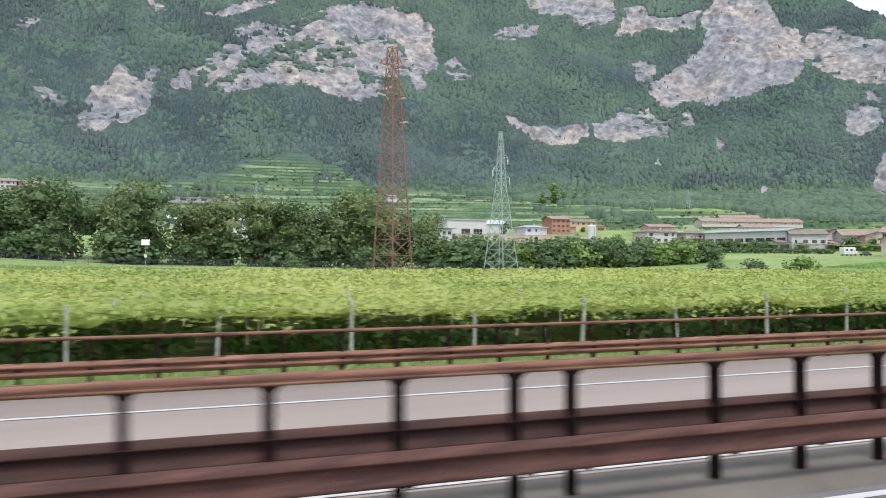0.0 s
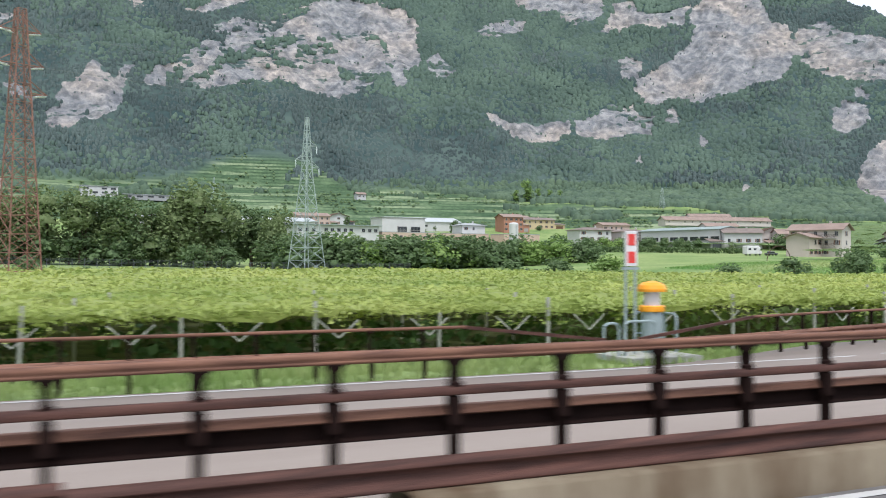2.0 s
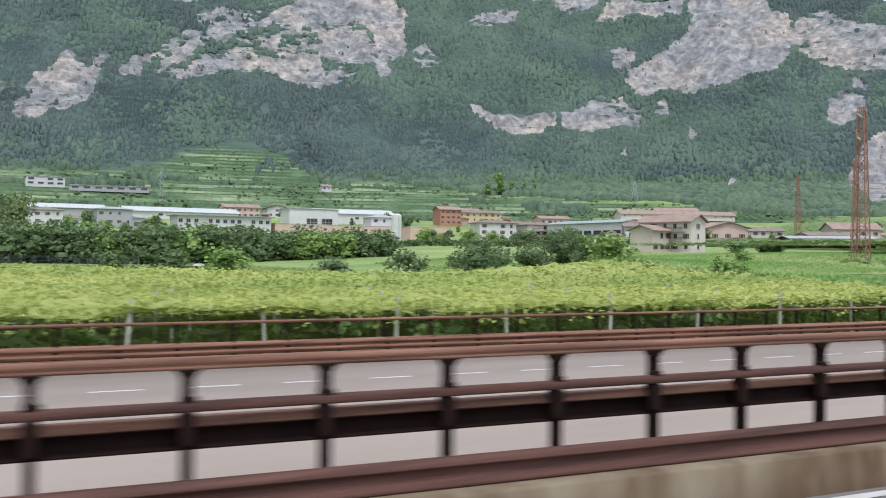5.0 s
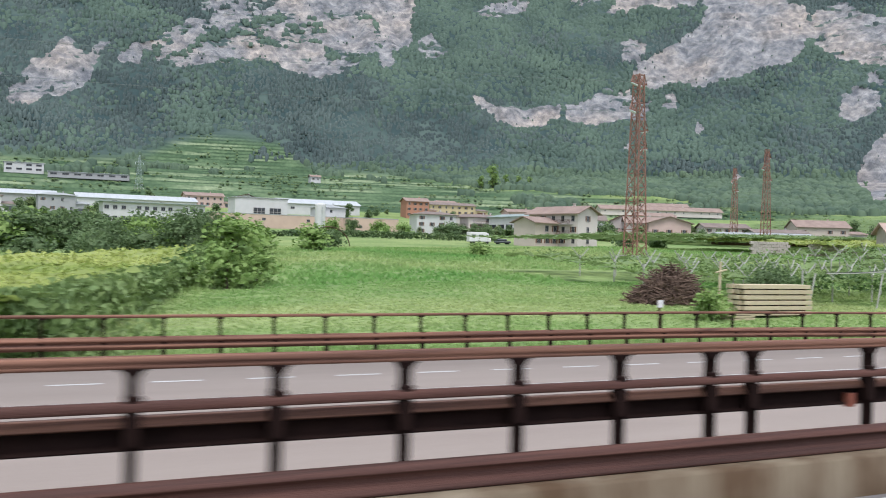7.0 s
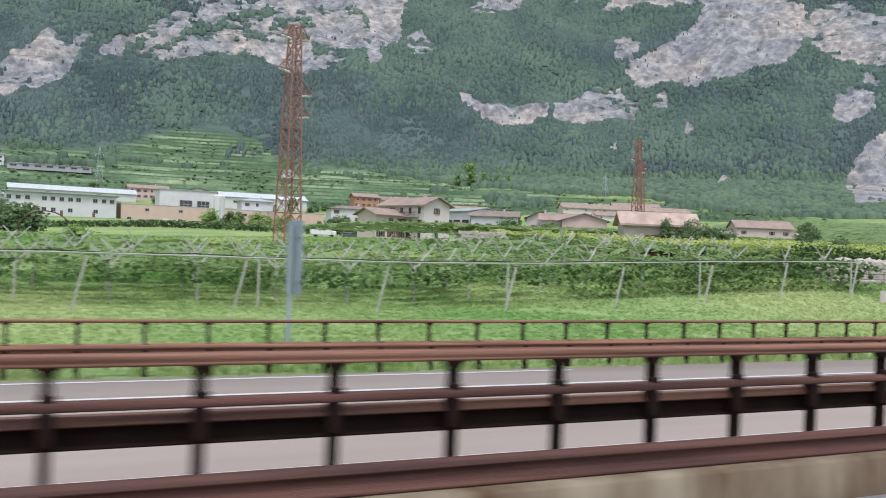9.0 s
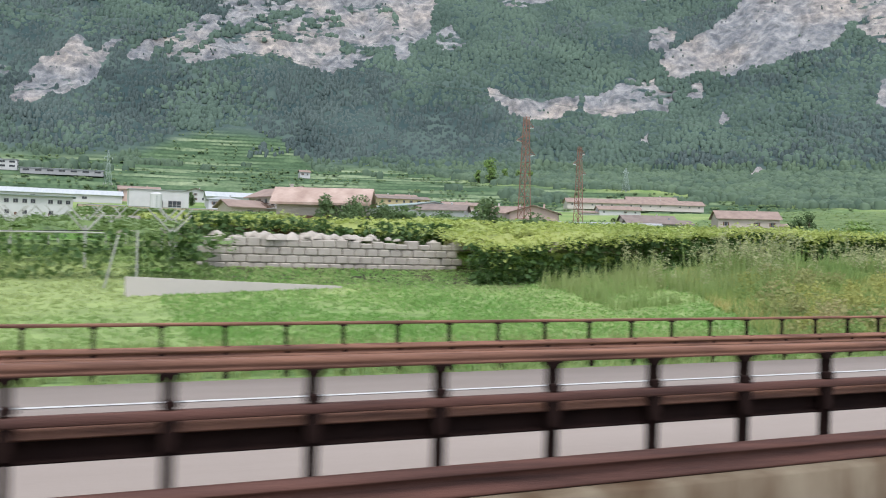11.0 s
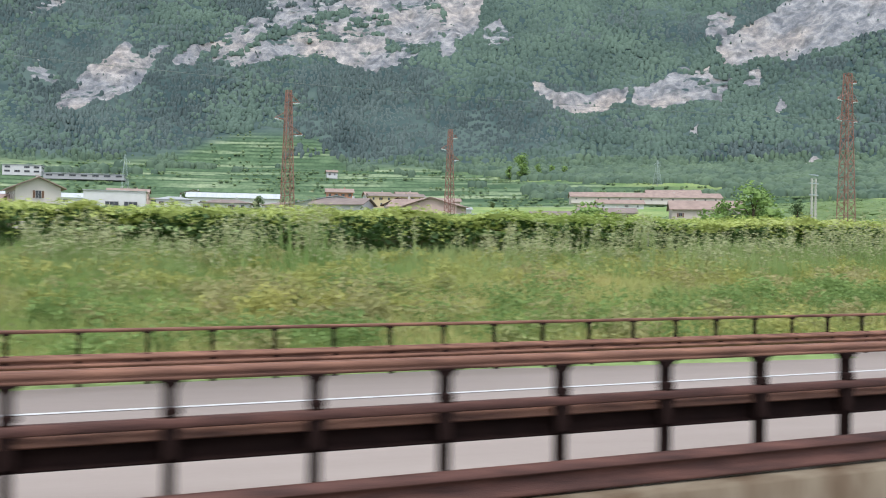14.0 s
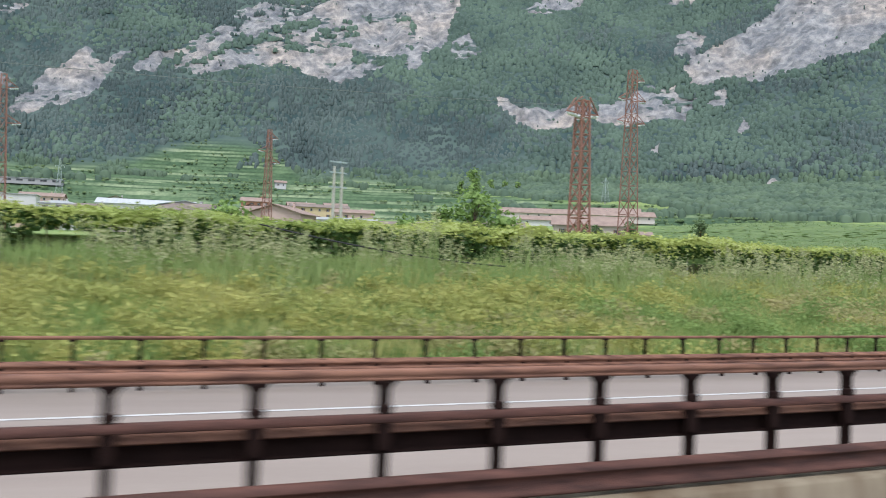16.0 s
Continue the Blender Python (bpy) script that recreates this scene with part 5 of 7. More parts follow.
def weed_clumps():
    rng = np.random.default_rng(70)
    # mounds of different weeds, in drifts
    n = 1500
    s, d = rng.uniform(284, 470, n), rng.uniform(23.6, 38.6, n)
    ok = s > 290 - 0.5 * (36 - d)
    s, d = s[ok], d[ok]
    x, y, _ = rp(s, d)
    z = land(x, y)
    drift = fbm(s / 9, d / 3.2, 14) + rng.normal(0, 0.04, len(s)) + 0.13 * np.exp(-((d - 33.5) / 2.2) ** 2) - 0.08 * sm(d, 30, 26)
    for nm, pick, m, lab in (("yellow_weeds", drift > 0.53, WEED_YELLOW, "mounds of yellow-green flowering weeds on the bank"), ("bramble", drift < 0.41, WEED_GREEN, "mounds of green brambles on the bank"), ("dry_weeds", (drift >= 0.41) & (drift <= 0.53), WEED_TAN, "tan and green dry weeds on the bank")):
        pts = []
        for i in np.nonzero(pick)[0]:
            w, h = rng.uniform(0.5, 1.7), rng.uniform(0.35, 1.2) * (1 - 0.3 * float(sm(d[i], 31, 36)))
            q = rng.normal(size=(230, 3))
            q /= np.linalg.norm(q, axis=1, keepdims=True)
            q *= np.array([w, w * 0.8, h]) * rng.uniform(0.5, 1.08, (230, 1))
            q[:, 2] = np.abs(q[:, 2])
            pts.append(q + (x[i], y[i], z[i]))
        v, f = leaves(rng, np.concatenate(pts), 0.15, up=0.0)
        tagged(mesh_part(nm, v, f, m), lab, "weeds", kind="stuff")
    # tall stalks with pale plumes near the top of the bank
    n = 3200
    s, d = rng.uniform(286, 470, n), rng.normal(36.7, 1.3, n)
    ok = fbm(s / 2.5, s * 0, 12) > 0.34
    s, d = s[ok], d[ok]
    v, f = blades(rng, s, d, 0.7 + 1.7 * fbm(s / 2.2, s * 0, 18) * rng.uniform(0.6, 1.3, len(s)), 0.07, 0.1)
    x, y, _ = rp(s, d)
    tops = v.reshape(-1, 3, 3)[:, 2]
    pp = np.concatenate([tops + rng.normal(size=tops.shape) * (0.1, 0.1, 0.24) - (0, 0, 0.26) for _ in range(30)])
    v2, f2 = leaves(rng, pp, 0.1, up=0.1)
    tagged(mesh_part("weed_stalks", v, f, GRASS), "tall weed stalks along the top of the bank", "weeds", kind="stuff")
    tagged(mesh_part("weed_plumes", v2, f2, PLUME), "pale feathery tops of the tall weeds", "weeds", kind="stuff")


weed_clumps()


def long_hedge(a, b, h, seed, n, label):
    rng = np.random.default_rng(seed)
    t = rng.uniform(0, 1, n)
    x, y = a[0] + (b[0] - a[0]) * t + rng.normal(0, 0.5, n), a[1] + (b[1] - a[1]) * t + rng.normal(0, 0.5, n)
    z = land(x, y) + h * rng.uniform(0.1, 1, n)
    v, f = leaves(rng, np.stack([x, y, z], -1), 0.75, up=0.3)
    tagged(mesh_part("clipped_hedge", v, f, LEAF), label, "hedge", kind="stuff")


long_hedge((238, 243), (290, 214), 1.9, 5, 2600, "long dark hedge of vines before the workshops")
long_hedge((214, 252), (240, 240), 1.6, 6, 1200, "long dark hedge of vines before the workshops")


# ---- pylons ----
def pylon(name, x, y, z0, h, bw, tw, material, arms, label, panels=12, waist=None):
    """Square lattice mast with crossed bracing, arms and strings of insulators."""
    root = thing(name, x, y, z0, 18, label, "pylon")

    def half(t):
        if waist and t < waist[0]:
            return (bw + (waist[1] - bw) * t / waist[0]) / 2
        if waist:
            return (waist[1] + (tw - waist[1]) * (t - waist[0]) / (1 - waist[0])) / 2
        return (bw + (tw - bw) * t) / 2

    lv = [1 - (1 - i / panels) ** 1.0 for i in range(panels + 1)]
    corner = ((-1, -1), (1, -1), (1, 1), (-1, 1))
    for cx, cy in corner:
        bm = bmesh.new()
        ks = [0, waist[0], 1] if waist else [0, 1]
        for a, b in zip(ks, ks[1:]):
            bar(bm, (cx * half(a), cy * half(a), a * h - (0.3 if a == 0 else 0)), (cx * half(b), cy * half(b), b * h), 0.13)
        part("leg", bm, material, root)
    for k in range(4):
        (ax, ay), (bx, by) = corner[k], corner[(k + 1) % 4]
        for a, b in zip(lv, lv[1:]):
            p, q = half(a), half(b)
            for e0, e1, wd in (((ax * p, ay * p, a * h), (bx * q, by * q, b * h), 0.06), ((bx * p, by * p, a * h), (ax * q, ay * q, b * h), 0.06), ((ax * q, ay * q, b * h), (bx * q, by * q, b * h), 0.07)):
                bm = bmesh.new()
                bar(bm, e0, e1, wd)
                part("brace", bm, material, root)
    for t, side, reach in arms:
        w = half(t)
        bm = bmesh.new()
        tip = (side * (w + reach), 0, t * h + 0.1)
        for cy in (-1, 1):
            bar(bm, (side * w, cy * w, t * h), tip, 0.1)
            bar(bm, (side * w, cy * w, t * h + 1.3), tip, 0.08)
        bar(bm, (side * (w + reach * 0.5), -w * 0.5, t * h + 0.05), (side * (w + reach * 0.5), w * 0.5, t * h + 0.05), 0.06)
        arm = part("arm", bm, material, root)
        bm = bmesh.new()
        lathe(bm, [(0.04, 0)] + [(0.16 if i % 2 else 0.08, -0.1 - 0.16 * i) for i in range(9)] + [(0.03, -1.6)], 8, tip[0], 0)
        if material is PYLON_RED:
            bm.transform(Matrix.Translation((-tip[0], 0, 0)))
            bm.transform(Matrix.Translation((tip[0], 0, t * h)) @ Matrix.Rotation(radians(80 * side), 4, "Y"))
        else:
            bm.transform(Matrix.Translation((0, 0, t * h)))
        part("insulator", bm, INSUL, arm, "pale string of glass insulators")
    bm = bmesh.new()
    for cx, cy in corner:
        box(bm, cx * bw / 2 - 0.35, cx * bw / 2 + 0.35, cy * bw / 2 - 0.35, cy * bw / 2 + 0.35, -0.6, 0.35)
    part("footing", bm, CONC_POST, root, "four concrete footings")
    return root


RED_ARMS = ((0.80, -1, 2.0), (0.80, 1, 2.0), (0.70, 1, 2.2), (0.92, -1, 1.8), (0.92, 1, 1.8))
pylon("lattice_pylon", 56, 108.6, gz(56, 108.6), 31.9 - gz(56, 108.6), 3.9, 0.9, PYLON_RED, RED_ARMS, "tall rust-red lattice pylon standing in the vineyard", 15)
pylon("lattice_pylon", 114.2, 168.9, gz(114, 169), 32.4 - gz(114, 169), 5.6, 0.5, PYLON_GREEN, ((0.72, -1, 2.2), (0.68, 1, 2.4), (0.82, 1, 2.0)), "slender grey-green lattice pylon at the field's edge", 12, (0.62, 1.7))
pylon("lattice_pylon", 234.9, 80, gz(235, 80), 25.9 - gz(235, 80), 2.1, 0.9, PYLON_RED, ((0.80, -1, 1.3), (0.95, 1, 1.3), (0.95, -1, 1.2), (0.70, 1, 1.7), (0.60, 1, 1.5)), "rust-red lattice pylon beside the meadow", 13)
pylon("lattice_pylon", 340.8, 163.5, gz(341, 163), 31.5 - gz(341, 163), 2.2, 0.8, PYLON_RED, ((0.80, -1, 2.2), (0.70, 1, 2.2), (0.92, 1, 1.8)), "rust-red lattice pylon among the vines", 11)
pylon("lattice_pylon", 387.5, 224.3, gz(387, 224), 34 - gz(387, 224), 2.2, 0.8, PYLON_RED, ((0.80, -1, 2.2), (0.70, 1, 2.2), (0.92, 1, 1.8)), "rust-red lattice pylon behind the houses", 11)
pylon("lattice_pylon", 440, 139, gz(440, 139), 36.2 - gz(440, 139), 2.5, 1.0, PYLON_RED, ((0.72, -1, 2.4), (0.72, 1, 2.4), (0.84, 1, 2.6), (0.95, 1, 2.2), (0.84, -1, 2.4)), "tall rust-red lattice pylon in the vineyards", 13)
pylon("lattice_pylon", 400.4, 66.6, gz(400, 66), 16.0 - gz(400, 66), 1.3, 0.7, PYLON_RED, ((0.92, -1, 1.2), (0.92, 1, 1.2)), "low rust-red lattice pylon above the bank", 10)
pylon("lattice_pylon", 263, 770, gz(263, 770), 27, 5.0, 0.6, PYLON_GREEN, ((0.78, -1, 2.6), (0.78, 1, 2.6)), "grey-green lattice pylon on the terraces", 9)
pylon("lattice_pylon", 680, 669, gz(680, 669), 77 - gz(680, 669), 5.0, 0.8, PYLON_GREEN, ((0.85, -1, 2.4), (0.85, 1, 2.4)), "grey-green lattice pylon below the woods", 10)

# twin concrete poles with a cross piece
root = thing("twin_pole", 382.6, 70.9, gz(382.6, 70.9), 25, "pair of pale concrete poles with cross pieces", "utility pole")
for dx in (-0.35, 0.35):
    bm = bmesh.new()
    lathe(bm, [(0.15, -0.5), (0.1, 10.3 - gz(382.6, 70.9))], 8, dx, 0)
    part("pole", bm, CONC_POST, root)
for dz in (7.1, 6.3, 5.2):
    bm = bmesh.new()
    box(bm, -0.75, 0.75, -0.05, 0.05, dz - 0.06, dz + 0.06)
    part("cross_piece", bm, GALV, root)


def tube(pts, r, n=5):
    """One bent tube through the given points."""
    bm = bmesh.new()
    rings = []
    for i, p in enumerate(pts):
        d = (pts[min(i + 1, len(pts) - 1)] - pts[max(i - 1, 0)]).normalized()
        u = d.cross(Vector((0, 0, 1))).normalized()
        w = u.cross(d)
        rings.append([bm.verts.new(p + u * (r * math.cos(2 * math.pi * j / n)) + w * (r * math.sin(2 * math.pi * j / n))) for j in range(n)])
    for a, b in zip(rings, rings[1:]):
        for j in range(n):
            bm.faces.new((a[j], a[(j + 1) % n], b[(j + 1) % n], b[j]))
    bm.faces.new(rings[0][::-1])
    bm.faces.new(rings[-1])
    return bm


def cable(a, b, sag):
    a, b = Vector(a), Vector(b)
    bm = tube([a.lerp(b, i / 24) - Vector((0, 0, sag * 4 * (i / 24) * (1 - i / 24))) for i in range(25)], 0.02)
    tagged(part("power_cable", bm, CABLE), "thin dark power cable between pylons", "cable", "power cables")


for a, b in (((56, 108.6, 29.5), (234.9, 80, 25.0)), ((58, 108.6, 25.4), (236.5, 80, 21.4)), ((234.9, 80, 25.5), (400.4, 66.6, 15.6)), ((340.8, 163.5, 29.5), (440, 139, 34)), ((114, 169, 27), (-140, 240, 27)), ((114.2, 169, 31.8), (387, 224, 33))):
    cable(a, b, 3.0)
# low hose cable in front of the bank's vines
p0, p1 = Vector((*rp(384, 37.8)[:2], 4.6)), Vector((*rp(396, 36.8)[:2], 3.2))
bm = tube([p0.lerp(p1, i / 16) - Vector((0, 0, 0.9 * (i / 16) * (1 - i / 16))) for i in range(17)], 0.035)
tagged(part("fallen_cable", bm, BLACK), "black cable sagging down over the weeds", "cable")


# ---- houses ----
def house(x, y, w, dp, h, rot, wall, roofm, label, rise=2.0, style="gable", rows=2, cols=4, z=None, name="house", win=(1.1, 1.4), shutters=True, over=0.9, chimney=True, balcony=False, base=None, doors=0, gate=0, axis="x", skip=0.12):
    """A house that faces the road: walls, roof, windows with frames, shutters, chimney, balcony."""
    z0 = gz(x, y) - 0.6 if z is None else z
    root = thing(name, x, y, z0, rot, label, "house" if name == "house" else name.replace("_", " "))
    h = h + 0.6
    a, b = w / 2, dp / 2
    bm = bmesh.new()
    if style == "gable":
        if axis == "x":
            sec = [(-b, -1.0), (b, -1.0), (b, h), (0, h + rise), (-b, h)]
            r0 = [bm.verts.new((-a, q, t)) for q, t in sec]
            r1 = [bm.verts.new((a, q, t)) for q, t in sec]
        else:
            sec = [(-a, -1.0), (a, -1.0), (a, h), (0, h + rise), (-a, h)]
            r0 = [bm.verts.new((q, b, t)) for q, t in sec]
            r1 = [bm.verts.new((q, -b, t)) for q, t in sec]
        n = 5
        bm.faces.new(r0[::-1])
        bm.faces.new(r1)
        for i in range(n):
            bm.faces.new((r0[i], r0[(i + 1) % n], r1[(i + 1) % n], r1[i]))
    else:
        box(bm, -a, a, -b, b, -1.0, h)
    bmesh.ops.recalc_face_normals(bm, faces=bm.faces)
    part("wall", bm, wall, root)
    o, th = over, 0.22
    if style == "gable":
        slope = rise / (b if axis == "x" else a)
        lx, ly = (a + o, b + o) if axis == "x" else (b + o, a + o)
        for sgn in (-1, 1):
            bm = bmesh.new()
            e = h - slope * o
            pts = [(-lx, sgn * ly, e + 0.03), (lx, sgn * ly, e + 0.03), (lx, 0, h + rise + 0.03), (-lx, 0, h + rise + 0.03)]
            if axis == "y":
                pts = [(q[1], q[0], q[2]) for q in pts]
            lo = [bm.verts.new(q) for q in pts]
            hi = [bm.verts.new((q[0], q[1], q[2] + th)) for q in pts]
            bm.faces.new(lo[::-1])
            bm.faces.new(hi)
            for i in range(4):
                bm.faces.new((lo[i], lo[(i + 1) % 4], hi[(i + 1) % 4], hi[i]))
            bmesh.ops.recalc_face_normals(bm, faces=bm.faces)
            part("roof", bm, roofm, root)
    elif style == "hip":
        bm = bmesh.new()
        k = min(a, b)
        lo = [bm.verts.new(q) for q in ((-a - o, -b - o, h - 0.05), (a + o, -b - o, h - 0.05), (a + o, b + o, h - 0.05), (-a - o, b + o, h - 0.05))]
        hi = [bm.verts.new((q.co.x, q.co.y, h + 0.12)) for q in lo]
        if a >= b:
            t0, t1 = bm.verts.new((-a + k * 0.9, 0, h + rise)), bm.verts.new((a - k * 0.9, 0, h + rise))
            fs = ((hi[0], hi[1], t1, t0), (hi[1], hi[2], t1), (hi[2], hi[3], t0, t1), (hi[3], hi[0], t0))
        else:
            t0, t1 = bm.verts.new((0, -b + k * 0.9, h + rise)), bm.verts.new((0, b - k * 0.9, h + rise))
            fs = ((hi[0], hi[1], t0), (hi[1], hi[2], t1, t0), (hi[2], hi[3], t1), (hi[3], hi[0], t0, t1))
        bm.faces.new(lo[::-1])
        for i in range(4):
            bm.faces.new((lo[i], lo[(i + 1) % 4], hi[(i + 1) % 4], hi[i]))
        for q in fs:
            bm.faces.new(q)
        bmesh.ops.recalc_face_normals(bm, faces=bm.faces)
        part("roof", bm, roofm, root)
    else:
        bm = bmesh.new()
        box(bm, -a - o, a + o, -b - o, b + o, h, h + 0.35, 0.04)
        part("roof", bm, roofm, root)
    rnd = random.Random(int(x * 13 + y * 7))

    def window(px, py, pz, face, ww, wh):
        """face 0: to the road, 1: the left gable, 2: the right gable."""
        def lay(u0, u1, v0, v1, t0, t1):
            bm = bmesh.new()
            if face == 0:
                box(bm, px + u0, px + u1, py - t1, py - t0, pz + v0, pz + v1)
            elif face == 1:
                box(bm, px - t1, px - t0, py + u0, py + u1, pz + v0, pz + v1)
            else:
                box(bm, px + t0, px + t1, py + u0, py + u1, pz + v0, pz + v1)
            return bm
        fr = part("window", lay(-ww / 2 - 0.09, ww / 2 + 0.09, -0.09, wh + 0.09, -0.1, 0.05), FRAME, root)
        part("pane", lay(-ww / 2, -0.04, 0, wh, 0.0, 0.065), GLASS, fr)
        part("pane", lay(0.04, ww / 2, 0, wh, 0.0, 0.065), GLASS, fr)
        part("sill", lay(-ww / 2 - 0.15, ww / 2 + 0.15, -0.18, -0.09, 0.0, 0.16), FRAME, fr)
        if shutters and rnd.random() < 0.75:
            for sg in (-1, 1):
                c = sg * (ww / 2 + 0.1 + ww * 0.24)
                part("shutter", lay(c - ww * 0.22, c + ww * 0.22, -0.04, wh + 0.04, 0.0, 0.06), SHUTTER, fr)

    ww, wh = win
    fl = (h - 0.6) / max(rows, 1)
    for r in range(rows):
        for c in range(cols):
            if rnd.random() < skip:
                continue
            window(-a + w * (c + 0.5) / cols + rnd.uniform(-0.2, 0.2), -b, 0.6 + fl * r + max(0.3, (fl - wh) * 0.5), 0, ww, wh)
        for c in range(max(1, int(dp / 5))):
            m = max(1, int(dp / 5))
            window(a, -b + dp * (c + 0.5) / m, 0.6 + fl * r + max(0.3, (fl - wh) * 0.5), 2, ww, wh)
    for k in range(doors + gate):
        wdt, ht = (2.8, 2.6) if k >= doors else (1.1, 2.1)
        cx = -a + w * (k + 0.7) / (doors + gate + 0.4)
        bm = bmesh.new()
        box(bm, cx - wdt / 2, cx + wdt / 2, -b - 0.05, -b + 0.05, 0.5, 0.6 + ht)
        part("gate" if k >= doors else "door", bm, WHITE if k >= doors else SHUTTER, root)
    if name == "house" and w > 13:
        side, aw, ah = rnd.choice((-1, 1)), w * rnd.uniform(0.28, 0.42), (h - 0.6) * rnd.uniform(0.35, 0.6)
        c = side * (a + aw / 2)
        bm = bmesh.new()
        box(bm, c - aw / 2, c + aw / 2, -b * 0.9, b * 0.5, -1.0, ah)
        annex = part("annex", bm, wall, root)
        bm = bmesh.new()
        q = [bm.verts.new(p) for p in ((c - aw / 2 - 0.5, -b * 0.9 - 0.7, ah + 0.02), (c + aw / 2 + 0.5, -b * 0.9 - 0.7, ah + 0.02), (c + aw / 2 + 0.5, b * 0.5, ah + 1.5), (c - aw / 2 - 0.5, b * 0.5, ah + 1.5), (c - aw / 2 - 0.5, -b * 0.9 - 0.7, ah + 0.22), (c + aw / 2 + 0.5, -b * 0.9 - 0.7, ah + 0.22), (c + aw / 2 + 0.5, b * 0.5, ah + 1.7), (c - aw / 2 - 0.5, b * 0.5, ah + 1.7))]
        for i in ((3, 2, 1, 0), (4, 5, 6, 7), (0, 1, 5, 4), (1, 2, 6, 5), (2, 3, 7, 6), (3, 0, 4, 7)):
            bm.faces.new([q[j] for j in i])
        part("annex_roof", bm, roofm, annex)
        bm = bmesh.new()
        box(bm, c - aw * 0.32, c + aw * 0.32, -b * 0.9 - 0.04, -b * 0.9 + 0.05, 0.55, min(ah - 0.3, 2.9))
        part("garage_door", bm, rnd.choice((SHUTTER, DARKGREY, FRAME)), annex)
    if chimney and style != "flat":
        bm = bmesh.new()
        box(bm, a * 0.4 - 0.3, a * 0.4 + 0.3, 0.2, 0.8, h + rise * 0.3, h + rise + 0.8)
        box(bm, a * 0.4 - 0.4, a * 0.4 + 0.4, 0.1, 0.9, h + rise + 0.8, h + rise + 0.92)
        part("chimney", bm, wall, root)
    if balcony:
        for lev in range(1, rows):
            zz = 0.6 + fl * lev
            bal = part("balcony", (lambda q: (box(q, -a * 0.8, a * 0.8, -b - 1.2, -b, zz - 0.18, zz), q)[1])(bmesh.new()), FRAME, root)
            bm = bmesh.new()
            for i in range(int(w * 0.8 / 0.35) + 1):
                u = -a * 0.8 + i * 0.35
                box(bm, u, u + 0.06, -b - 1.2, -b - 1.15, zz, zz + 1.0)
            box(bm, -a * 0.8, a * 0.8, -b - 1.24, -b - 1.12, zz + 0.95, zz + 1.05)
            part("railing", bm, WOOD_DARK, bal)
    return root


# the old farmhouse by the field
house(293.9, 186.8, 16.4, 7.8, 8.4, -73, WALL_CREAM, ROOF_TILE, "old cream farmhouse with clay tile roof and dark shutters", 1.7, rows=3, cols=5, win=(0.9, 1.3), balcony=True, over=0.9, name="farmhouse")
house(285.6, 186.2, 8.6, 7.4, 5.9, 14, WALL_BEIGE, ROOF_TILE, "low beige wing of the farmhouse under a tile roof", 1.3, rows=2, cols=3, name="farmhouse", chimney=False)
house(334, 352, 18, 12, 8.4, -8, WALL_WHITE, ROOF_BROWN, "white three-storey house with a low brown roof", 1.6, "hip", 3, 4)
house(357, 348, 18, 12, 7.8, -8, WALL_CREAM, ROOF_BROWN, "cream apartment house with balconies and brown roof", 1.5, "hip", 3, 5, balcony=True)
house(281, 419, 66, 14, 8.2, 3, WALL_PEACH, ROOF_GREY, "long low peach-coloured workshop with flat roof", 0, "flat", 2, 9, name="workshop", win=(1.6, 1.0), shutters=False, over=0.1, gate=2, z=9.6, skip=0.45)
house(325, 404, 24, 12, 8.0, 3, WALL_PEACH, ROOF_GREY, "peach-coloured workshop annexe with white gate", 0, "flat", 1, 3, name="workshop", win=(1.6, 1.0), shutters=False, over=0.1, gate=1, z=9.4, skip=0.5)
house(284, 463, 28, 14, 13.4, 2, WALL_WHITE, ROOF_GREY, "white hall with two dark square windows", 0, "flat", 1, 0, name="hall", over=0.5, shutters=False)
for dx in (-1.0, 7.5):
    root = thing("hall_window", 284 + dx, 455.7, 21.4, 2, "large dark square window with white bars", "window")
    bm = bmesh.new()
    box(bm, -3.1, 3.1, -0.12, 0.1, -2.1, 2.1)
    fr = part("frame", bm, FRAME, root)
    for i in (-1, 0, 1):
        for j in (-1, 1):
            bm = bmesh.new()
            box(bm, i * 2.0 - 0.9, i * 2.0 + 0.9, -0.16, -0.1, j * 1.0 - 0.9, j * 1.0 + 0.9)
            part("pane", bm, GLASS, fr)
root = thing("silo", 276, 333, gz(276, 333) - 0.3, 0, "white cylindrical silo beside the workshop", "silo")
bm = bmesh.new()
lathe(bm, [(2.1, 0), (2.1, 10.6), (1.8, 11.0), (0.5, 11.3)], 20)
part("tank", bm, WALL_WHITE, root)
bm = bmesh.new()
for k in range(14):
    box(bm, -0.25, 0.25, -2.3, -2.1, 0.5 + k * 0.7, 0.56 + k * 0.7)
part("ladder", bm, GALV, root)
house(224, 416, 44, 14, 9.2, 2, WALL_WHITE, ROOF_GREEN, "long white building with a greenish flat roof and dark windows", 0, "flat", 2, 13, name="depot", win=(1.7, 1.5), shutters=False, over=1.4, skip=0.25, doors=3)
house(235, 562, 68, 20, 3.8, 2, WALL_WHITE, ROOF_PALE, "long white shed with a pale sheet roof", 2.8, rows=1, cols=5, skip=0.4, name="shed", win=(2.6, 1.2), shutters=False, chimney=False)
house(160, 560, 60, 22, 4.0, 2, WALL_GREY, ROOF_PALE, "grey shed with a pale sheet roof", 2.6, rows=1, cols=4, skip=0.4, name="shed", win=(2.6, 1.2), shutters=False, chimney=False)
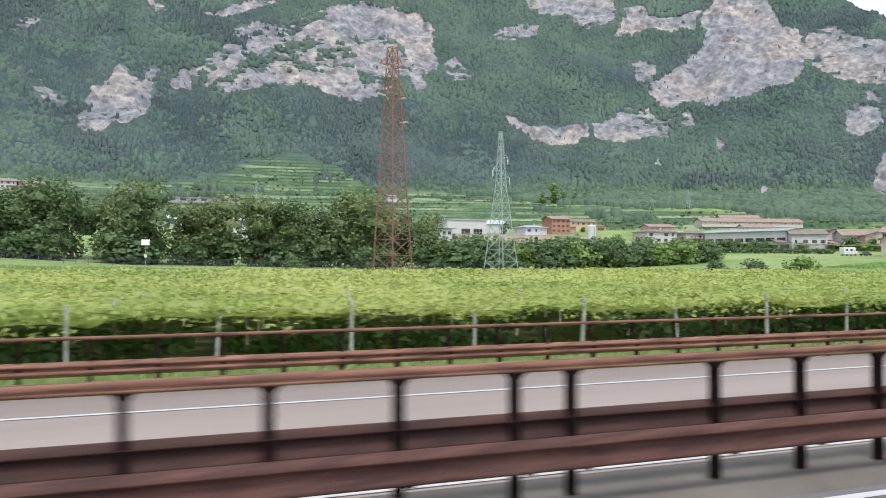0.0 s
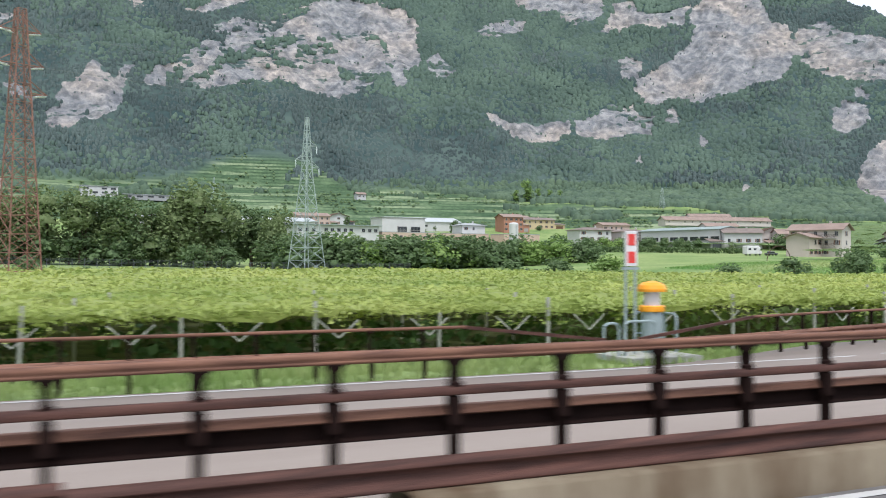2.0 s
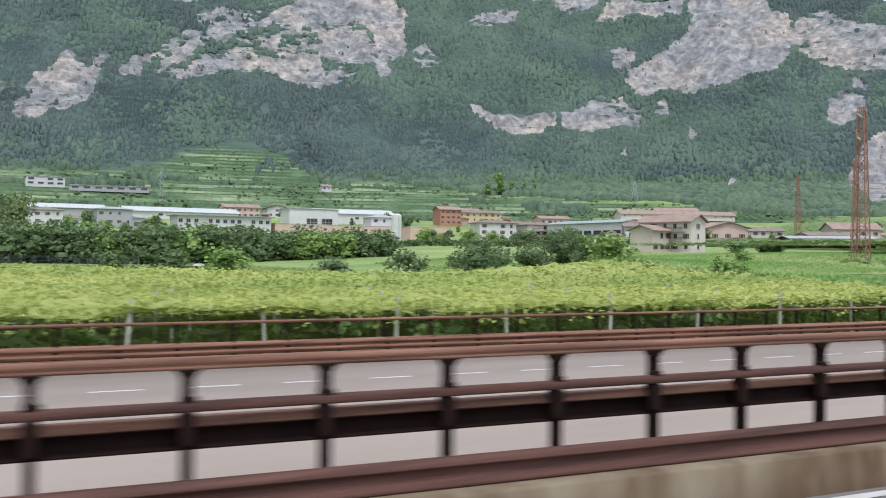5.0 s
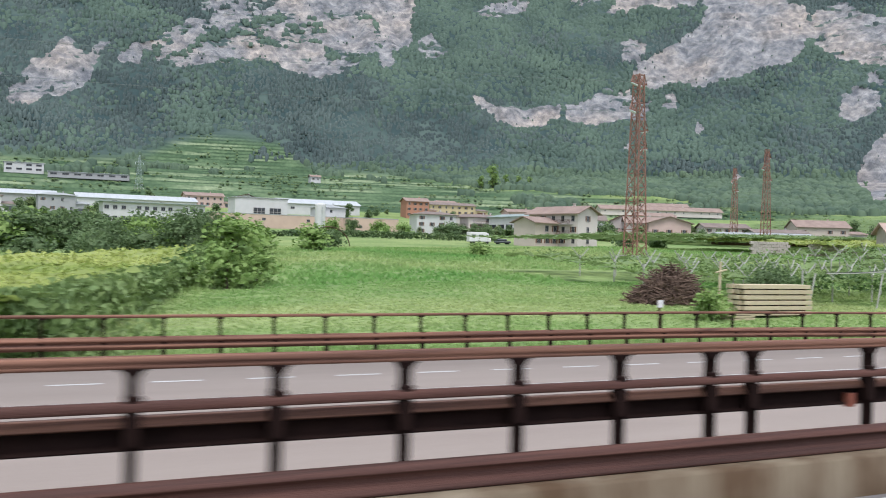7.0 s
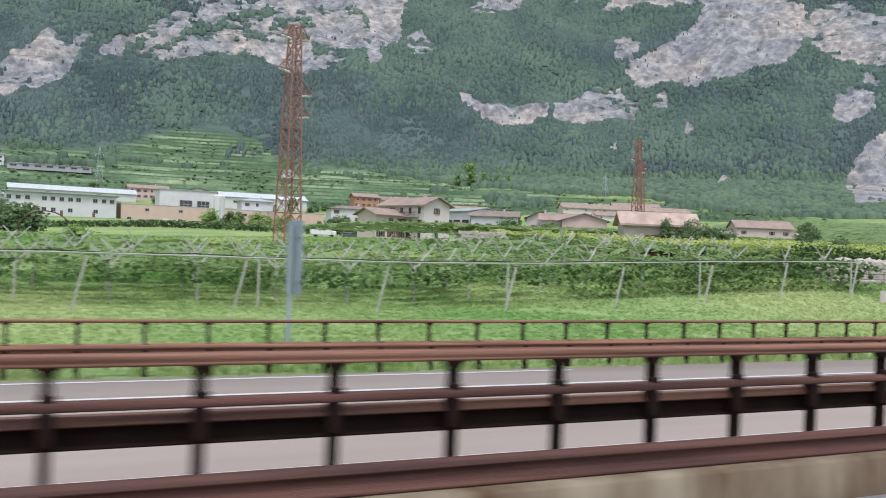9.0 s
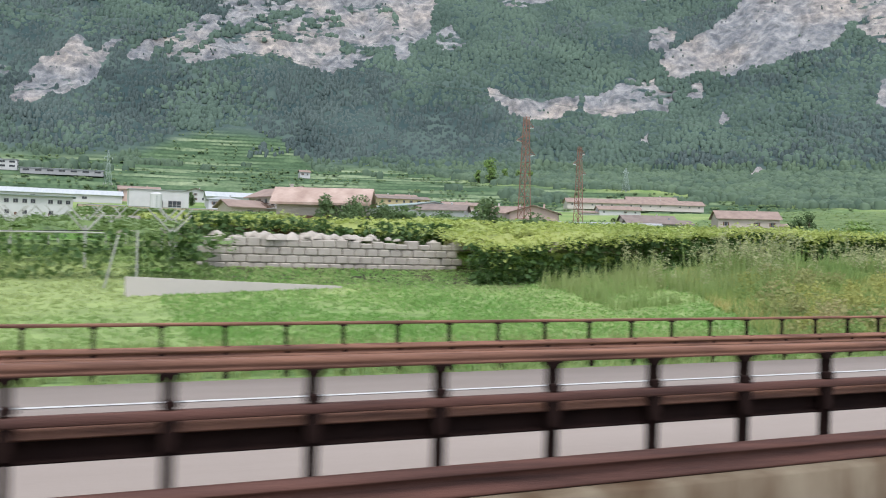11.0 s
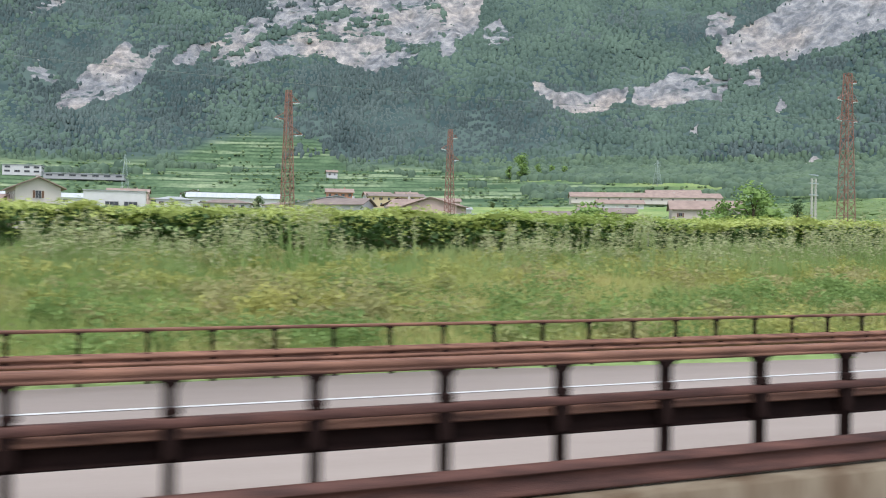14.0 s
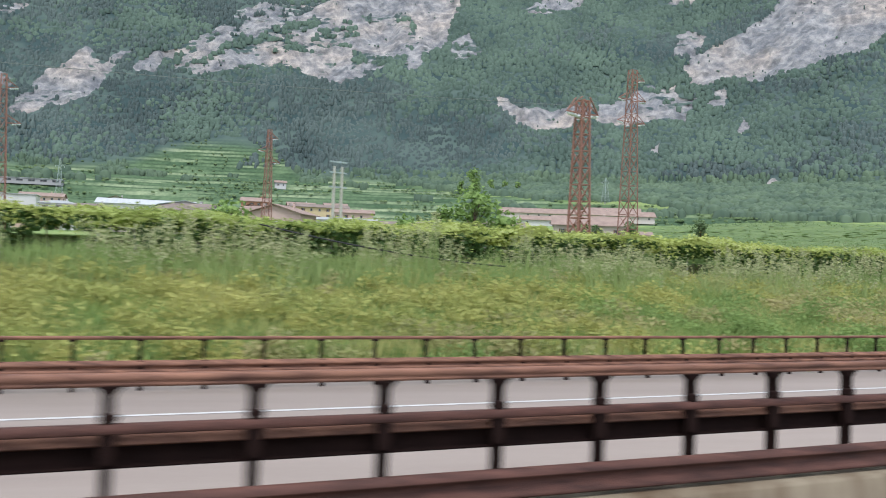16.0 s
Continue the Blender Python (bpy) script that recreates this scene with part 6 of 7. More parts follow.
house(342, 545, 52, 20, 5.6, -2, WALL_WHITE, ROOF_PALE, "wide shed with a bright sheet roof", 3.0, rows=1, cols=3, skip=0.4, name="shed", win=(2.4, 1.2), shutters=False, chimney=False)
house(280, 590, 24, 14, 6.8, 0, WALL_PINK, ROOF_TILE, "pink house with a red tile roof", 2.2, rows=2, cols=6)
house(318, 634, 15, 12, 6.2, 0, WALL_WHITE, WOOD_DARK, "white chalet with a dark wooden gable", 2.4, rows=2, cols=3, axis="y", over=1.2)
house(312, 431, 15, 11, 10.4, 0, WALL_WHITE, ROOF_GREY, "white house with a grey hipped roof", 1.6, "hip", 3, 3)
house(188, 506, 18, 12, 8.8, 4, WALL_GREY, ROOF_GREY, "grey house with a pale roof", 1.5, "hip", 2, 4)
house(150, 500, 24, 12, 7.2, 4, WALL_WHITE, ROOF_BROWN, "white house with a brown roof", 1.8, "hip", 2, 5)
house(401, 523, 15, 13, 10.0, -6, WALL_ORANGE, ROOF_TILE, "bright orange house with a tile roof", 2.2, rows=3, cols=4)
house(440, 552, 34, 12, 6.6, -2, WALL_YELLOW, ROOF_BROWN, "long yellow house with a brown roof", 1.8, rows=2, cols=7)
house(448, 470, 20, 12, 8.0, -10, WALL_PINK, ROOF_TILE, "pink house behind the yellow one", 1.8, rows=2, cols=5)
house(432, 430, 40, 16, 6.4, -10, WALL_WHITE, ROOF_GREY, "long white hall with a dark window band", 1.4, rows=1, cols=10, name="hall", win=(2.6, 1.2), shutters=False, chimney=False)
house(376, 392, 22, 12, 8.2, -14, WALL_CREAM, ROOF_BROWN, "cream house with brown hipped roof", 1.8, "hip", 2, 5)
house(364, 315, 46, 14, 8.3, -82, WALL_WHITE, ROOF_GREEN, "white commercial hall with a dark window band and grey-green roof", 1.3, rows=1, cols=8, name="hall", win=(4.4, 1.7), shutters=False, chimney=False, skip=0.0, over=0.8)
house(369, 288, 17, 11, 7.1, -30, WALL_WHITE, ROOF_BROWN, "low white house with brown tile roof", 1.9, rows=1, cols=4, over=1.0)
house(389, 289, 10, 9, 7.2, -30, WALL_CREAM, WOOD_DARK, "small house with a dark timber gable", 2.2, rows=1, cols=2, axis="y", over=1.0)
house(395, 268, 16, 11, 6.6, -30, WALL_PINK, ROOF_TILE, "low house with a brown tiled roof and pink gable", 2.4, rows=1, cols=3, axis="y", over=1.1)
house(391, 278, 14, 11, 6.6, -30, WALL_CREAM, ROOF_TILE, "low house with a tiled roof among the vines", 2.2, rows=1, cols=2, over=1.0)
house(590, 514, 92, 12, 2.8, -16, WALL_CREAM, ROOF_TILE, "very long low farm building with a clay tile roof", 2.8, rows=1, cols=14, name="farm_building", shutters=False, z=33.0, win=(0.9, 0.8))
house(556, 478, 26, 10, 3.0, -16, WALL_WHITE, ROOF_TILE, "white farm wing with a dark gable and tile roof", 2.2, rows=1, cols=4, win=(0.9, 0.9))
house(640, 570, 36, 12, 5.0, -24, WALL_WHITE, ROOF_TILE, "white house with a long tile roof", 2.4, rows=1, cols=6)
house(276.4, 72.6, 8.2, 3.2, 3.75, -24, STONE, ROOF_OLD, "open rubble stone barn under old pale clay tiles", 1.1, rows=0, cols=0, name="barn", over=0.55, chimney=False)
# dark panel on the solid wall, standing in for shade inside the bay
bm = bmesh.new()
box(bm, -1.7, 1.6, -0.06, 0.06, 0.0, 2.5)
root = thing("barn_opening", *rp(0, 0), label="dark panel in place of the barn's shaded open bay", category="opening")
root.matrix_world = pose(275.3, 70.75, gz(275.3, 70.75), 0, 0, -24)
part("bay_shade_panel", bm, WOOD_DARK, root)
for x, y, h, k in ((276.2, 70.0, 4.5, "dark"), (278.4, 69.2, 4.0, "thicket"), (280.9, 69.6, 3.6, "thicket"), (283.0, 70.4, 3.2, "bush")):
    tree(k, x, y, h, 40 * x, 0.8)
# closed dark walls stand in for the shade under the canopy
house(270.6, 69.6, 4.6, 3.0, 1.5, -30, WOOD_DARK, ROOF_BROWN, "low canopy with a dark weathered roof, dark walls in place of the shade below", 0.5, rows=0, cols=0, name="canopy", over=0.3, chimney=False)
house(429, 246, 20, 12, 3.6, -24, WALL_GREY, ROOF_BROWN, "grey farm shed with a brown roof", 1.3, rows=1, cols=4, name="shed")
# dark walls painted in where only shaded openings lie under the roof
house(390, 214, 30, 12, 3.0, -28, WOOD_DARK, ROOF_GREY, "low shed with a pale roof, dark walls in place of its shaded openings", 0.9, rows=0, cols=0, name="shed", chimney=False)
house(480, 330, 22, 12, 6.0, -20, WALL_CREAM, ROOF_BROWN, "cream house with a brown roof", 2.0, rows=2, cols=5)
house(500, 290, 24, 12, 4.6, -24, WALL_BEIGE, ROOF_TILE, "low beige house with a long tile roof", 3.0, rows=1, cols=4, z=13.2)
house(178, 824, 30, 14, 7.0, 0, WALL_WHITE, ROOF_GREY, "modern white building on the terraces", 0, "flat", 2, 4, name="hall", win=(4.2, 1.5), shutters=False, over=0.6)
house(228, 812, 64, 10, 3.2, -4, WALL_GREY, ROOF_PALE, "long low greenhouse on the terraces under a pale roof", 0, "flat", 1, 7, name="greenhouse", win=(5.0, 1.4), shutters=False, over=0.6)
house(92, 846, 22, 12, 6.0, 4, WALL_PINK, ROOF_TILE, "pink house with a red roof on the hillside", 2.2, rows=2, cols=4)
house(70, 850, 18, 12, 6.4, 4, WALL_WHITE, ROOF_TILE, "white house with a red roof on the hillside", 2.2, rows=2, cols=4)
house(441, 860, 10, 8, 4.5, 0, WALL_WHITE, ROOF_TILE, "small white house high on the terraces", 1.8, rows=1, cols=2)
house(430, 560, 16, 12, 7.0, 0, WALL_WHITE, ROOF_TILE, "white house with a red roof", 2.2, rows=2, cols=4)
house(455, 590, 14, 12, 7.0, 0, WALL_CREAM, ROOF_TILE, "cream house with a red roof", 2.2, rows=2, cols=4)

# camper and car by the farmhouse
root = thing("camper_van", 274.8, 197, gz(274.8, 197), -8, "white camper van parked beside the farmhouse", "camper van")
bm = bmesh.new()
box(bm, -3.0, 1.9, -1.1, 1.1, 0.45, 2.95, 0.12)
part("body", bm, WHITE, root)
bm = bmesh.new()
box(bm, 1.9, 3.1, -1.05, 1.05, 0.45, 1.5, 0.15)
box(bm, 1.5, 2.5, -1.05, 1.05, 1.5, 2.7, 0.2)
part("cab", bm, WHITE, root)
for dx in (-1.9, 0.2):
    bm = bmesh.new()
    box(bm, dx - 0.5, dx + 0.5, -1.14, -1.08, 1.7, 2.3)
    part("window", bm, GLASS, root)
for dx in (-1.7, 2.1):
    for dy in (-1.0, 0.8):
        bm = bmesh.new()
        lathe(bm, [(0.3, 0), (0.36, 0.04), (0.36, 0.18), (0.3, 0.22)], 14)
        bm.transform(Matrix.Translation((dx, dy + 0.2, 0.36)) @ Matrix.Rotation(radians(90), 4, "X"))
        part("wheel", bm, BLACK, root)
root = thing("parked_car", 280.5, 194.5, gz(280.5, 194.5), -8, "dark car parked beside the white camper", "car")
bm = bmesh.new()
box(bm, -2.1, 2.1, -0.85, 0.85, 0.35, 0.85, 0.15)
box(bm, -1.3, 1.1, -0.75, 0.75, 0.85, 1.42, 0.22)
part("body", bm, DARKGREY, root)
for dx in (-1.3, 1.3):
    for dy in (-0.8, 0.62):
        bm = bmesh.new()
        lathe(bm, [(0.27, 0), (0.32, 0.04), (0.32, 0.16), (0.27, 0.2)], 14)
        bm.transform(Matrix.Translation((dx, dy + 0.2, 0.32)) @ Matrix.Rotation(radians(90), 4, "X"))
        part("wheel", bm, BLACK, root)


# ---- field things ----
def timber_stack():
    x, y, _ = rp(199.65, 35.2)
    root = thing("timber_stack", x, y, gz(x, y), heading(199.65), "stack of pale sawn planks on cross bearers", "timber")
    rnd = random.Random(5)
    z = 0.05
    for lay in range(6):
        for u in (-1.9, 0.0, 1.9):
            bm = bmesh.new()
            box(bm, u - 0.05, u + 0.05, -0.6, 0.6, z, z + 0.06)
            part("bearer", bm, WOOD_DARK, root)
        for j in range(5):
            bm = bmesh.new()
            o = rnd.uniform(-0.1, 0.1)
            box(bm, -2.35 + o, 2.35 + o, -0.6 + j * 0.24, -0.38 + j * 0.24, z + 0.06, z + 0.265, 0.012)
            part("plank", bm, WOOD, root)
        z += 0.27
    x, y, _ = rp(196.2, 34.0)
    root = thing("board_pile", x, y, gz(x, y), heading(196) + 8, "low pile of pale boards in the grass", "timber")
    for lay in range(3):
        bm = bmesh.new()
        box(bm, -0.75 + 0.05 * lay, 0.75, -0.5, 0.5, 0.02 + lay * 0.13, 0.12 + lay * 0.13, 0.01)
        part("board", bm, WOOD, root)

    # a bare stake with a short crosspiece beside the brushwood
    x, y, _ = rp(197.1, 36.2)
    root = thing("stake", x, y, gz(x, y), heading(197), "bare weathered wooden stake with a crosspiece", "stake")
    bm = bmesh.new()
    bar(bm, (0, 0, -0.3), (0.08, 0, 2.75), 0.09, n=6)
    part("pole", bm, WOOD, root)
    bm = bmesh.new()
    bar(bm, (-0.3, -0.06, 2.2), (0.42, -0.06, 2.35), 0.06, n=6)
    part("crosspiece", bm, WOOD, root)


timber_stack()


def brush_pile(s, d, wide, high, seed, n=1500):
    rnd = random.Random(seed)
    x, y, _ = rp(s, d)
    bm = bmesh.new()
    for i in range(n):
        a, r = rnd.uniform(0, 6.28), rnd.uniform(0, 1) ** 0.5
        px, py = math.cos(a) * r * wide / 2, math.sin(a) * r * wide * 0.35
        pz = high * (1 - r**1.6) * rnd.uniform(0.35, 1.0) + 0.05
        q = Vector((rnd.gauss(0, 1), rnd.gauss(0, 0.6), rnd.gauss(0, 0.35))).normalized() * rnd.uniform(0.3, 0.9)
        bar(bm, Vector((px, py, pz)) - q, Vector((px, py, max(pz, 0.1))) + q, rnd.uniform(0.02, 0.07), n=3)
    ob = part("brush_pile", bm, BRUSH)
    ob.matrix_world = pose(x, y, gz(x, y), 0, 0, heading(s))
    tagged(ob, "heap of cut brown branches in the meadow", "brushwood", kind="stuff")


brush_pile(200.2, 43.5, 5.0, 2.3, 4, 1100)


def roadside_things():
    # emergency point in the gap of the barrier
    x, y, _ = rp(64.0, 23.6)
    root = thing("marker_sign", x, y, 0.0, heading(64), "tall marker board with red and white bands on two posts", "road sign")
    for dx in (-0.18, 0.18):
        bm = bmesh.new()
        lathe(bm, [(0.045, -0.3), (0.045, 3.9)], 10, dx, 0)
        part("post", bm, GALV, root)
    bm = bmesh.new()
    box(bm, -0.23, 0.23, -0.07, -0.045, 2.85, 3.95, 0.01)
    board = part("board", bm, WHITE, root)
    for z in (2.95, 3.5):
        bm = bmesh.new()
        box(bm, -0.14, 0.14, -0.078, -0.072, z, z + 0.36)
        part("band", bm, RED, board, "red reflective band")
    bm = bmesh.new()
    box(bm, -0.3, 0.3, -0.05, 0.05, 2.74, 2.82)
    part("crossbar", bm, GALV, root)
    x, y, _ = rp(65.0, 23.8)
    root = thing("emergency_column", x, y, 0.0, heading(65), "grey emergency call column with amber dome cap", "call column")
    bm = bmesh.new()
    lathe(bm, [(0.34, 0.05), (0.34, 1.4)], 20)
    part("column", bm, GALV, root)
    bm = bmesh.new()
    lathe(bm, [(0.40, 1.4), (0.41, 1.44), (0.41, 1.56), (0.38, 1.6)], 20)
    part("amber_ring", bm, AMBER, root)
    bm = bmesh.new()
    lathe(bm, [(0.26, 1.6), (0.26, 2.06)], 20)
    part("lantern", bm, WHITE, root, "pale translucent lantern body")
    bm = bmesh.new()
    lathe(bm, [(0.46, 2.04), (0.47, 2.12), (0.42, 2.24), (0.28, 2.33), (0.08, 2.38)], 24)
    part("dome_cap", bm, AMBER, root)
    x, y, _ = rp(64.3, 23.0)
    root = thing("concrete_pad", x, y, -0.1, heading(64), "white concrete pad under the call column", "pad", kind="structure")
    bm = bmesh.new()
    box(bm, -1.1, 1.5, -0.7, 1.4, 0, 0.2, 0.02)
    part("slab", bm, CONC_POST, root)

    def hoop(s, d, w, h, turn):
        x, y, _ = rp(s, d)
        root = thing("tube_railing", x, y, 0.0, heading(s) + turn, "bent galvanised tube railing beside the call column", "railing", "tube railings")
        bm = bmesh.new()
        r = 0.18
        pts = [(-w / 2, 0)] + [(-w / 2 + r - r * math.cos(a), h - r + r * math.sin(a)) for a in (0, 0.5, 1.05, 1.57)] + [(w / 2 - r + r * math.sin(a), h - r + r * math.cos(a)) for a in (0, 0.5, 1.05, 1.57)] + [(w / 2, 0)]
        for p, q in zip(pts, pts[1:]):
            bar(bm, (p[0], 0, p[1]), (q[0], 0, q[1]), 0.06, n=8)
        part("tube", bm, GALV, root)
        bm = bmesh.new()
        bar(bm, (-w / 2, 0, h * 0.5), (w / 2, 0, h * 0.5), 0.045, n=8)
        part("mid_rail", bm, GALV, root)

    hoop(63.0, 23.2, 0.55, 1.1, 0)
    hoop(64.0, 23.1, 1.2, 1.15, 4)
    hoop(65.4, 24.5, 1.6, 1.35, 20)
    hoop(65.9, 24.0, 1.2, 1.3, 70)

    # cabinet posts with orange barrier pieces
    for s, d, top, hw in ((200.3, 23.5, 1.85, 0.17), (320.3, 22.6, 1.6, 0.14)):
        x, y, _ = rp(s, d)
        root = thing("cabinet_post", x, y, gz(x, y), heading(s), "dark grey square cabinet post with a yellow cap", "cabinet", "cabinet posts")
        bm = bmesh.new()
        box(bm, -hw, hw, -0.12, 0.12, -0.2, top, 0.02)
        body = part("body", bm, SLATE, root)
        bm = bmesh.new()
        box(bm, -0.11, 0.11, -0.11, 0.11, top, top + 0.09, 0.02)
        part("cap", bm, AMBER, root, "yellow cap")
        bm = bmesh.new()
        box(bm, -0.08, 0.08, -0.13, -0.122, top - 0.4, top - 0.34)
        part("label_plate", bm, WHITE, body)
        bm = bmesh.new()
        box(bm, -0.1, 0.1, -0.13, -0.121, top - 0.3, top - 0.06)
        part("dark_window", bm, BLACK, body)
        bm = bmesh.new()
        box(bm, 0.14, 0.3, 0.0, 0.16, -0.2, top - 0.22, 0.02)
        part("side_cabinet", bm, DARKGREY, root)
        x, y, _ = rp(s - 0.9, d - 2.1)
        z = gz(x, y)
        root = thing("barrier_light", x, y, z, heading(s), "orange plastic warning block on two slanted legs", "warning block", "warning blocks")
        bm = bmesh.new()
        box(bm, -0.22, 0.22, -0.08, 0.08, 0.68, 0.9, 0.04)
        part("block", bm, ORANGE, root)
        for dx in (-0.2, 0.15):
            bm = bmesh.new()
            bar(bm, (dx - 0.3, 0, -0.05), (dx, 0, 0.72), 0.07)
            part("leg", bm, GALV, root)
        x, y, _ = rp(s - 0.3, d - 2.0)
        root = thing("fallen_cone", x, y, 0.02, heading(s) + 20, "orange plastic cone lying on its side", "traffic cone", "fallen cones")
        bm = bmesh.new()
        lathe(bm, [(0.2, 0), (0.19, 0.05), (0.05, 0.72), (0.03, 0.75)], 16)
        bm.transform(Matrix.Translation((-0.35, 0, 0.2)) @ Matrix.Rotation(radians(80), 4, "Y"))
        part("cone", bm, ORANGE, root)
        bm = bmesh.new()
        box(bm, -0.40, -0.35, -0.24, 0.24, 0.0, 0.48, 0.01)
        part("foot", bm, ORANGE, root)

    x, y, _ = rp(160.18, 25.6)
    z0 = gz(x, y)
    root = thing("no_stopping_sign", x, y, 0.0, heading(160.2) + 4, "white road sign panel with a round red and blue no-stopping disc", "road sign")
    bm = bmesh.new()
    box(bm, -0.75, 0.75, -0.03, 0.0, 2.24, 4.33, 0.012)
    panel = part("panel", bm, WHITE, root)
    for nm, rad, t, m in (("disc_rim", 0.46, 0.036, RED), ("disc_face", 0.36, 0.042, SIGN_BLUE)):
        bm = bmesh.new()
        lathe(bm, [(rad, 0.0), (rad, t - 0.03)], 32)
        bm.transform(Matrix.Translation((0.06, -0.03, 3.72)) @ Matrix.Rotation(radians(90), 4, "X"))
        part(nm, bm, m, panel)
    bm = bmesh.new()
    box(bm, -0.39, 0.39, -0.004, 0.0, -0.055, 0.055)
    bm.transform(Matrix.Translation((0.06, -0.043, 3.72)) @ Matrix.Rotation(radians(45), 4, "Y"))
    part("slash", bm, RED, panel, "red diagonal bar")
    for zz, w0, w1, hh in ((3.08, -0.6, 0.6, 0.03), (2.95, -0.6, 0.55, 0.03), (2.82, -0.62, 0.6, 0.03), (2.62, -0.68, 0.68, 0.015), (2.40, -0.35, 0.0, 0.05), (2.40, 0.08, 0.42, 0.05)):
        bm = bmesh.new()
        box(bm, w0, w1, -0.034, -0.03, zz, zz + hh)
        part("text_bar", bm, DARKGREY, panel)
    for dx in (-0.7, 0.55):
        bm = bmesh.new()
        lathe(bm, [(0.045, z0 - 0.3), (0.045, 4.25)], 10, dx, 0.06)
        part("post", bm, GALV, root)

    x, y, _ = rp(217.8, 24.1)
    root = thing("road_sign", x, y, gz(x, y), heading(217.8) - 90, "grey back of a tall road sign on a steel post", "road sign")
    bm = bmesh.new()
    lathe(bm, [(0.07, -0.3), (0.07, 3.7)], 12)
    part("post", bm, GALV, root)
    bm = bmesh.new()
    box(bm, -0.69, 0.69, 0.075, 0.1, 1.85, 3.85, 0.008)
    panel = part("panel", bm, MIDGREY, root)
    for z in (2.2, 3.4):
        bm = bmesh.new()
        box(bm, -0.66, 0.66, 0.045, 0.075, z, z + 0.06)
        part("clamp", bm, GALV, panel)

    # small white boxes and red plates on the median barrier
    for s in (85.2, 196.97, 307.5):
        x, y, _ = rp(s, 9.42)
        root = thing("delineator_box", x, y, 0.78, heading(s), "small white plastic box fixed over the median beam", "reflector box", "reflector boxes")
        bm = bmesh.new()
        box(bm, -0.08, 0.08, -0.06, 0.1, -0.04, 0.28, 0.02)
        part("box", bm, WHITE, root)
    for s, z in ((41.3, 0.95), (63.5, 1.05), (175.0, 1.05), (287.55, 0.93), (309.25, 0.9)):
        x, y, _ = rp(s, 9.66)
        root = thing("reflector_plate", x, y, z, heading(s), "small faded orange reflector on the median beam", "reflector", "reflectors")
        bm = bmesh.new()
        box(bm, -0.07, 0.07, -0.02, 0.09, -0.1, 0.1, 0.006)
        part("plate", bm, DULL_RED, root)


roadside_things()

# weeds grown through the median
rngm = np.random.default_rng(90)
for s in (325.2, 326.0):
    x, y, _ = rp(s, 10.1)
    root = thing("weed_clump", x, y, 0.02, 0, "leafy green weeds growing at the median barrier", "weeds", "median weeds")
    p = rngm.normal(size=(420, 3)) * (0.27, 0.16, 0.26) + (0, 0, 0.55)
    p[:, 2] = np.abs(p[:, 2])
    v, f = leaves(rngm, p, 0.13, up=0.3)
    mesh_part("foliage", v, f, LEAF_BRIGHT, root)
    bm = bmesh.new()
    for k in range(9):
        bar(bm, (rngm.uniform(-0.3, 0.3), 0, 0), (rngm.uniform(-0.5, 0.5), rngm.uniform(-0.15, 0.15), rngm.uniform(0.5, 0.9)), 0.015, n=3)
    part("stem", bm, BARK, root)

# fence along the tree belt
root = thing("wire_fence", -60, 236, gz(-60, 236), 0, "dark wire fence along the tree belt", "fence")
inv = root.matrix_world.inverted()
fa, fb = Vector((-75, 240, 0)), Vector((150, 192, 0))
bm0 = bmesh.new()
box(bm0, -0.05, 0.05, -0.05, 0.05, -0.3, 2.0)
pm = bpy.data.meshes.new("post")
bm0.to_mesh(pm)
bm0.free()
pm.materials.append(DARKGREY)
pts = [fa.lerp(fb, i / 90) for i in range(91)]
for p in pts:
    ob = new("post", pm)
    ob.parent = root
    ob.matrix_local = inv @ pose(p.x, p.y, gz(p.x, p.y))
for k in range(7):
    bm = bmesh.new()
    for p, q in zip(pts, pts[1:]):
        bar(bm, (p.x, p.y, gz(p.x, p.y) + 0.25 + 0.28 * k), (q.x, q.y, gz(q.x, q.y) + 0.25 + 0.28 * k), 0.03, n=3)
    bm.transform(inv)
    part("wire", bm, DARKGREY, root)

# weather station in the vineyard
root = thing("weather_station", 39.6, 180.5, gz(39.6, 180.5), -20, "white panel on a thin mast in the vineyard", "weather station")
bm = bmesh.new()
lathe(bm, [(0.07, -0.3), (0.06, 5.4)], 8)
part("mast", bm, GALV, root)
bm = bmesh.new()
box(bm, -0.75, 0.75, -0.05, 0.05, -0.6, 0.6, 0.01)
bm.transform(Matrix.Translation((0, -0.1, 5.3)) @ Matrix.Rotation(radians(-25), 4, "X"))
part("panel", bm, WHITE, root)
bm = bmesh.new()
box(bm, -0.25, 0.25, -0.2, 0.1, 2.4, 3.0, 0.02)
part("instrument_box", bm, WHITE, root)

# dark covered table among the vines
root = thing("covered_table", 157, 154, gz(157, 154) + 0.2, 4, "long low dark sheet cover with a white end", "covered table")
bm = bmesh.new()
box(bm, -2.2, 3.6, -0.7, 0.7, 0.55, 0.95, 0.05)
part("dark_cover", bm, BLACK, root)
bm = bmesh.new()
box(bm, -3.9, -2.2, -0.7, 0.7, 0.45, 0.85, 0.05)
part("white_end", bm, WHITE, root)
for dx in (-3.4, 0, 3.2):
    bm = bmesh.new()
    box(bm, dx - 0.1, dx + 0.1, -0.5, 0.5, -0.5, 0.56)
    part("leg", bm, WOOD_DARK, root)

# hoop frame and goal-like posts by the meadow
hx, hy = 212.8, 134.4
root = thing("hoop_frame", hx, hy, gz(hx, hy), 0, "bare tall hoop of brown tube in the meadow", "hoop")
bm = bmesh.new()
last = None
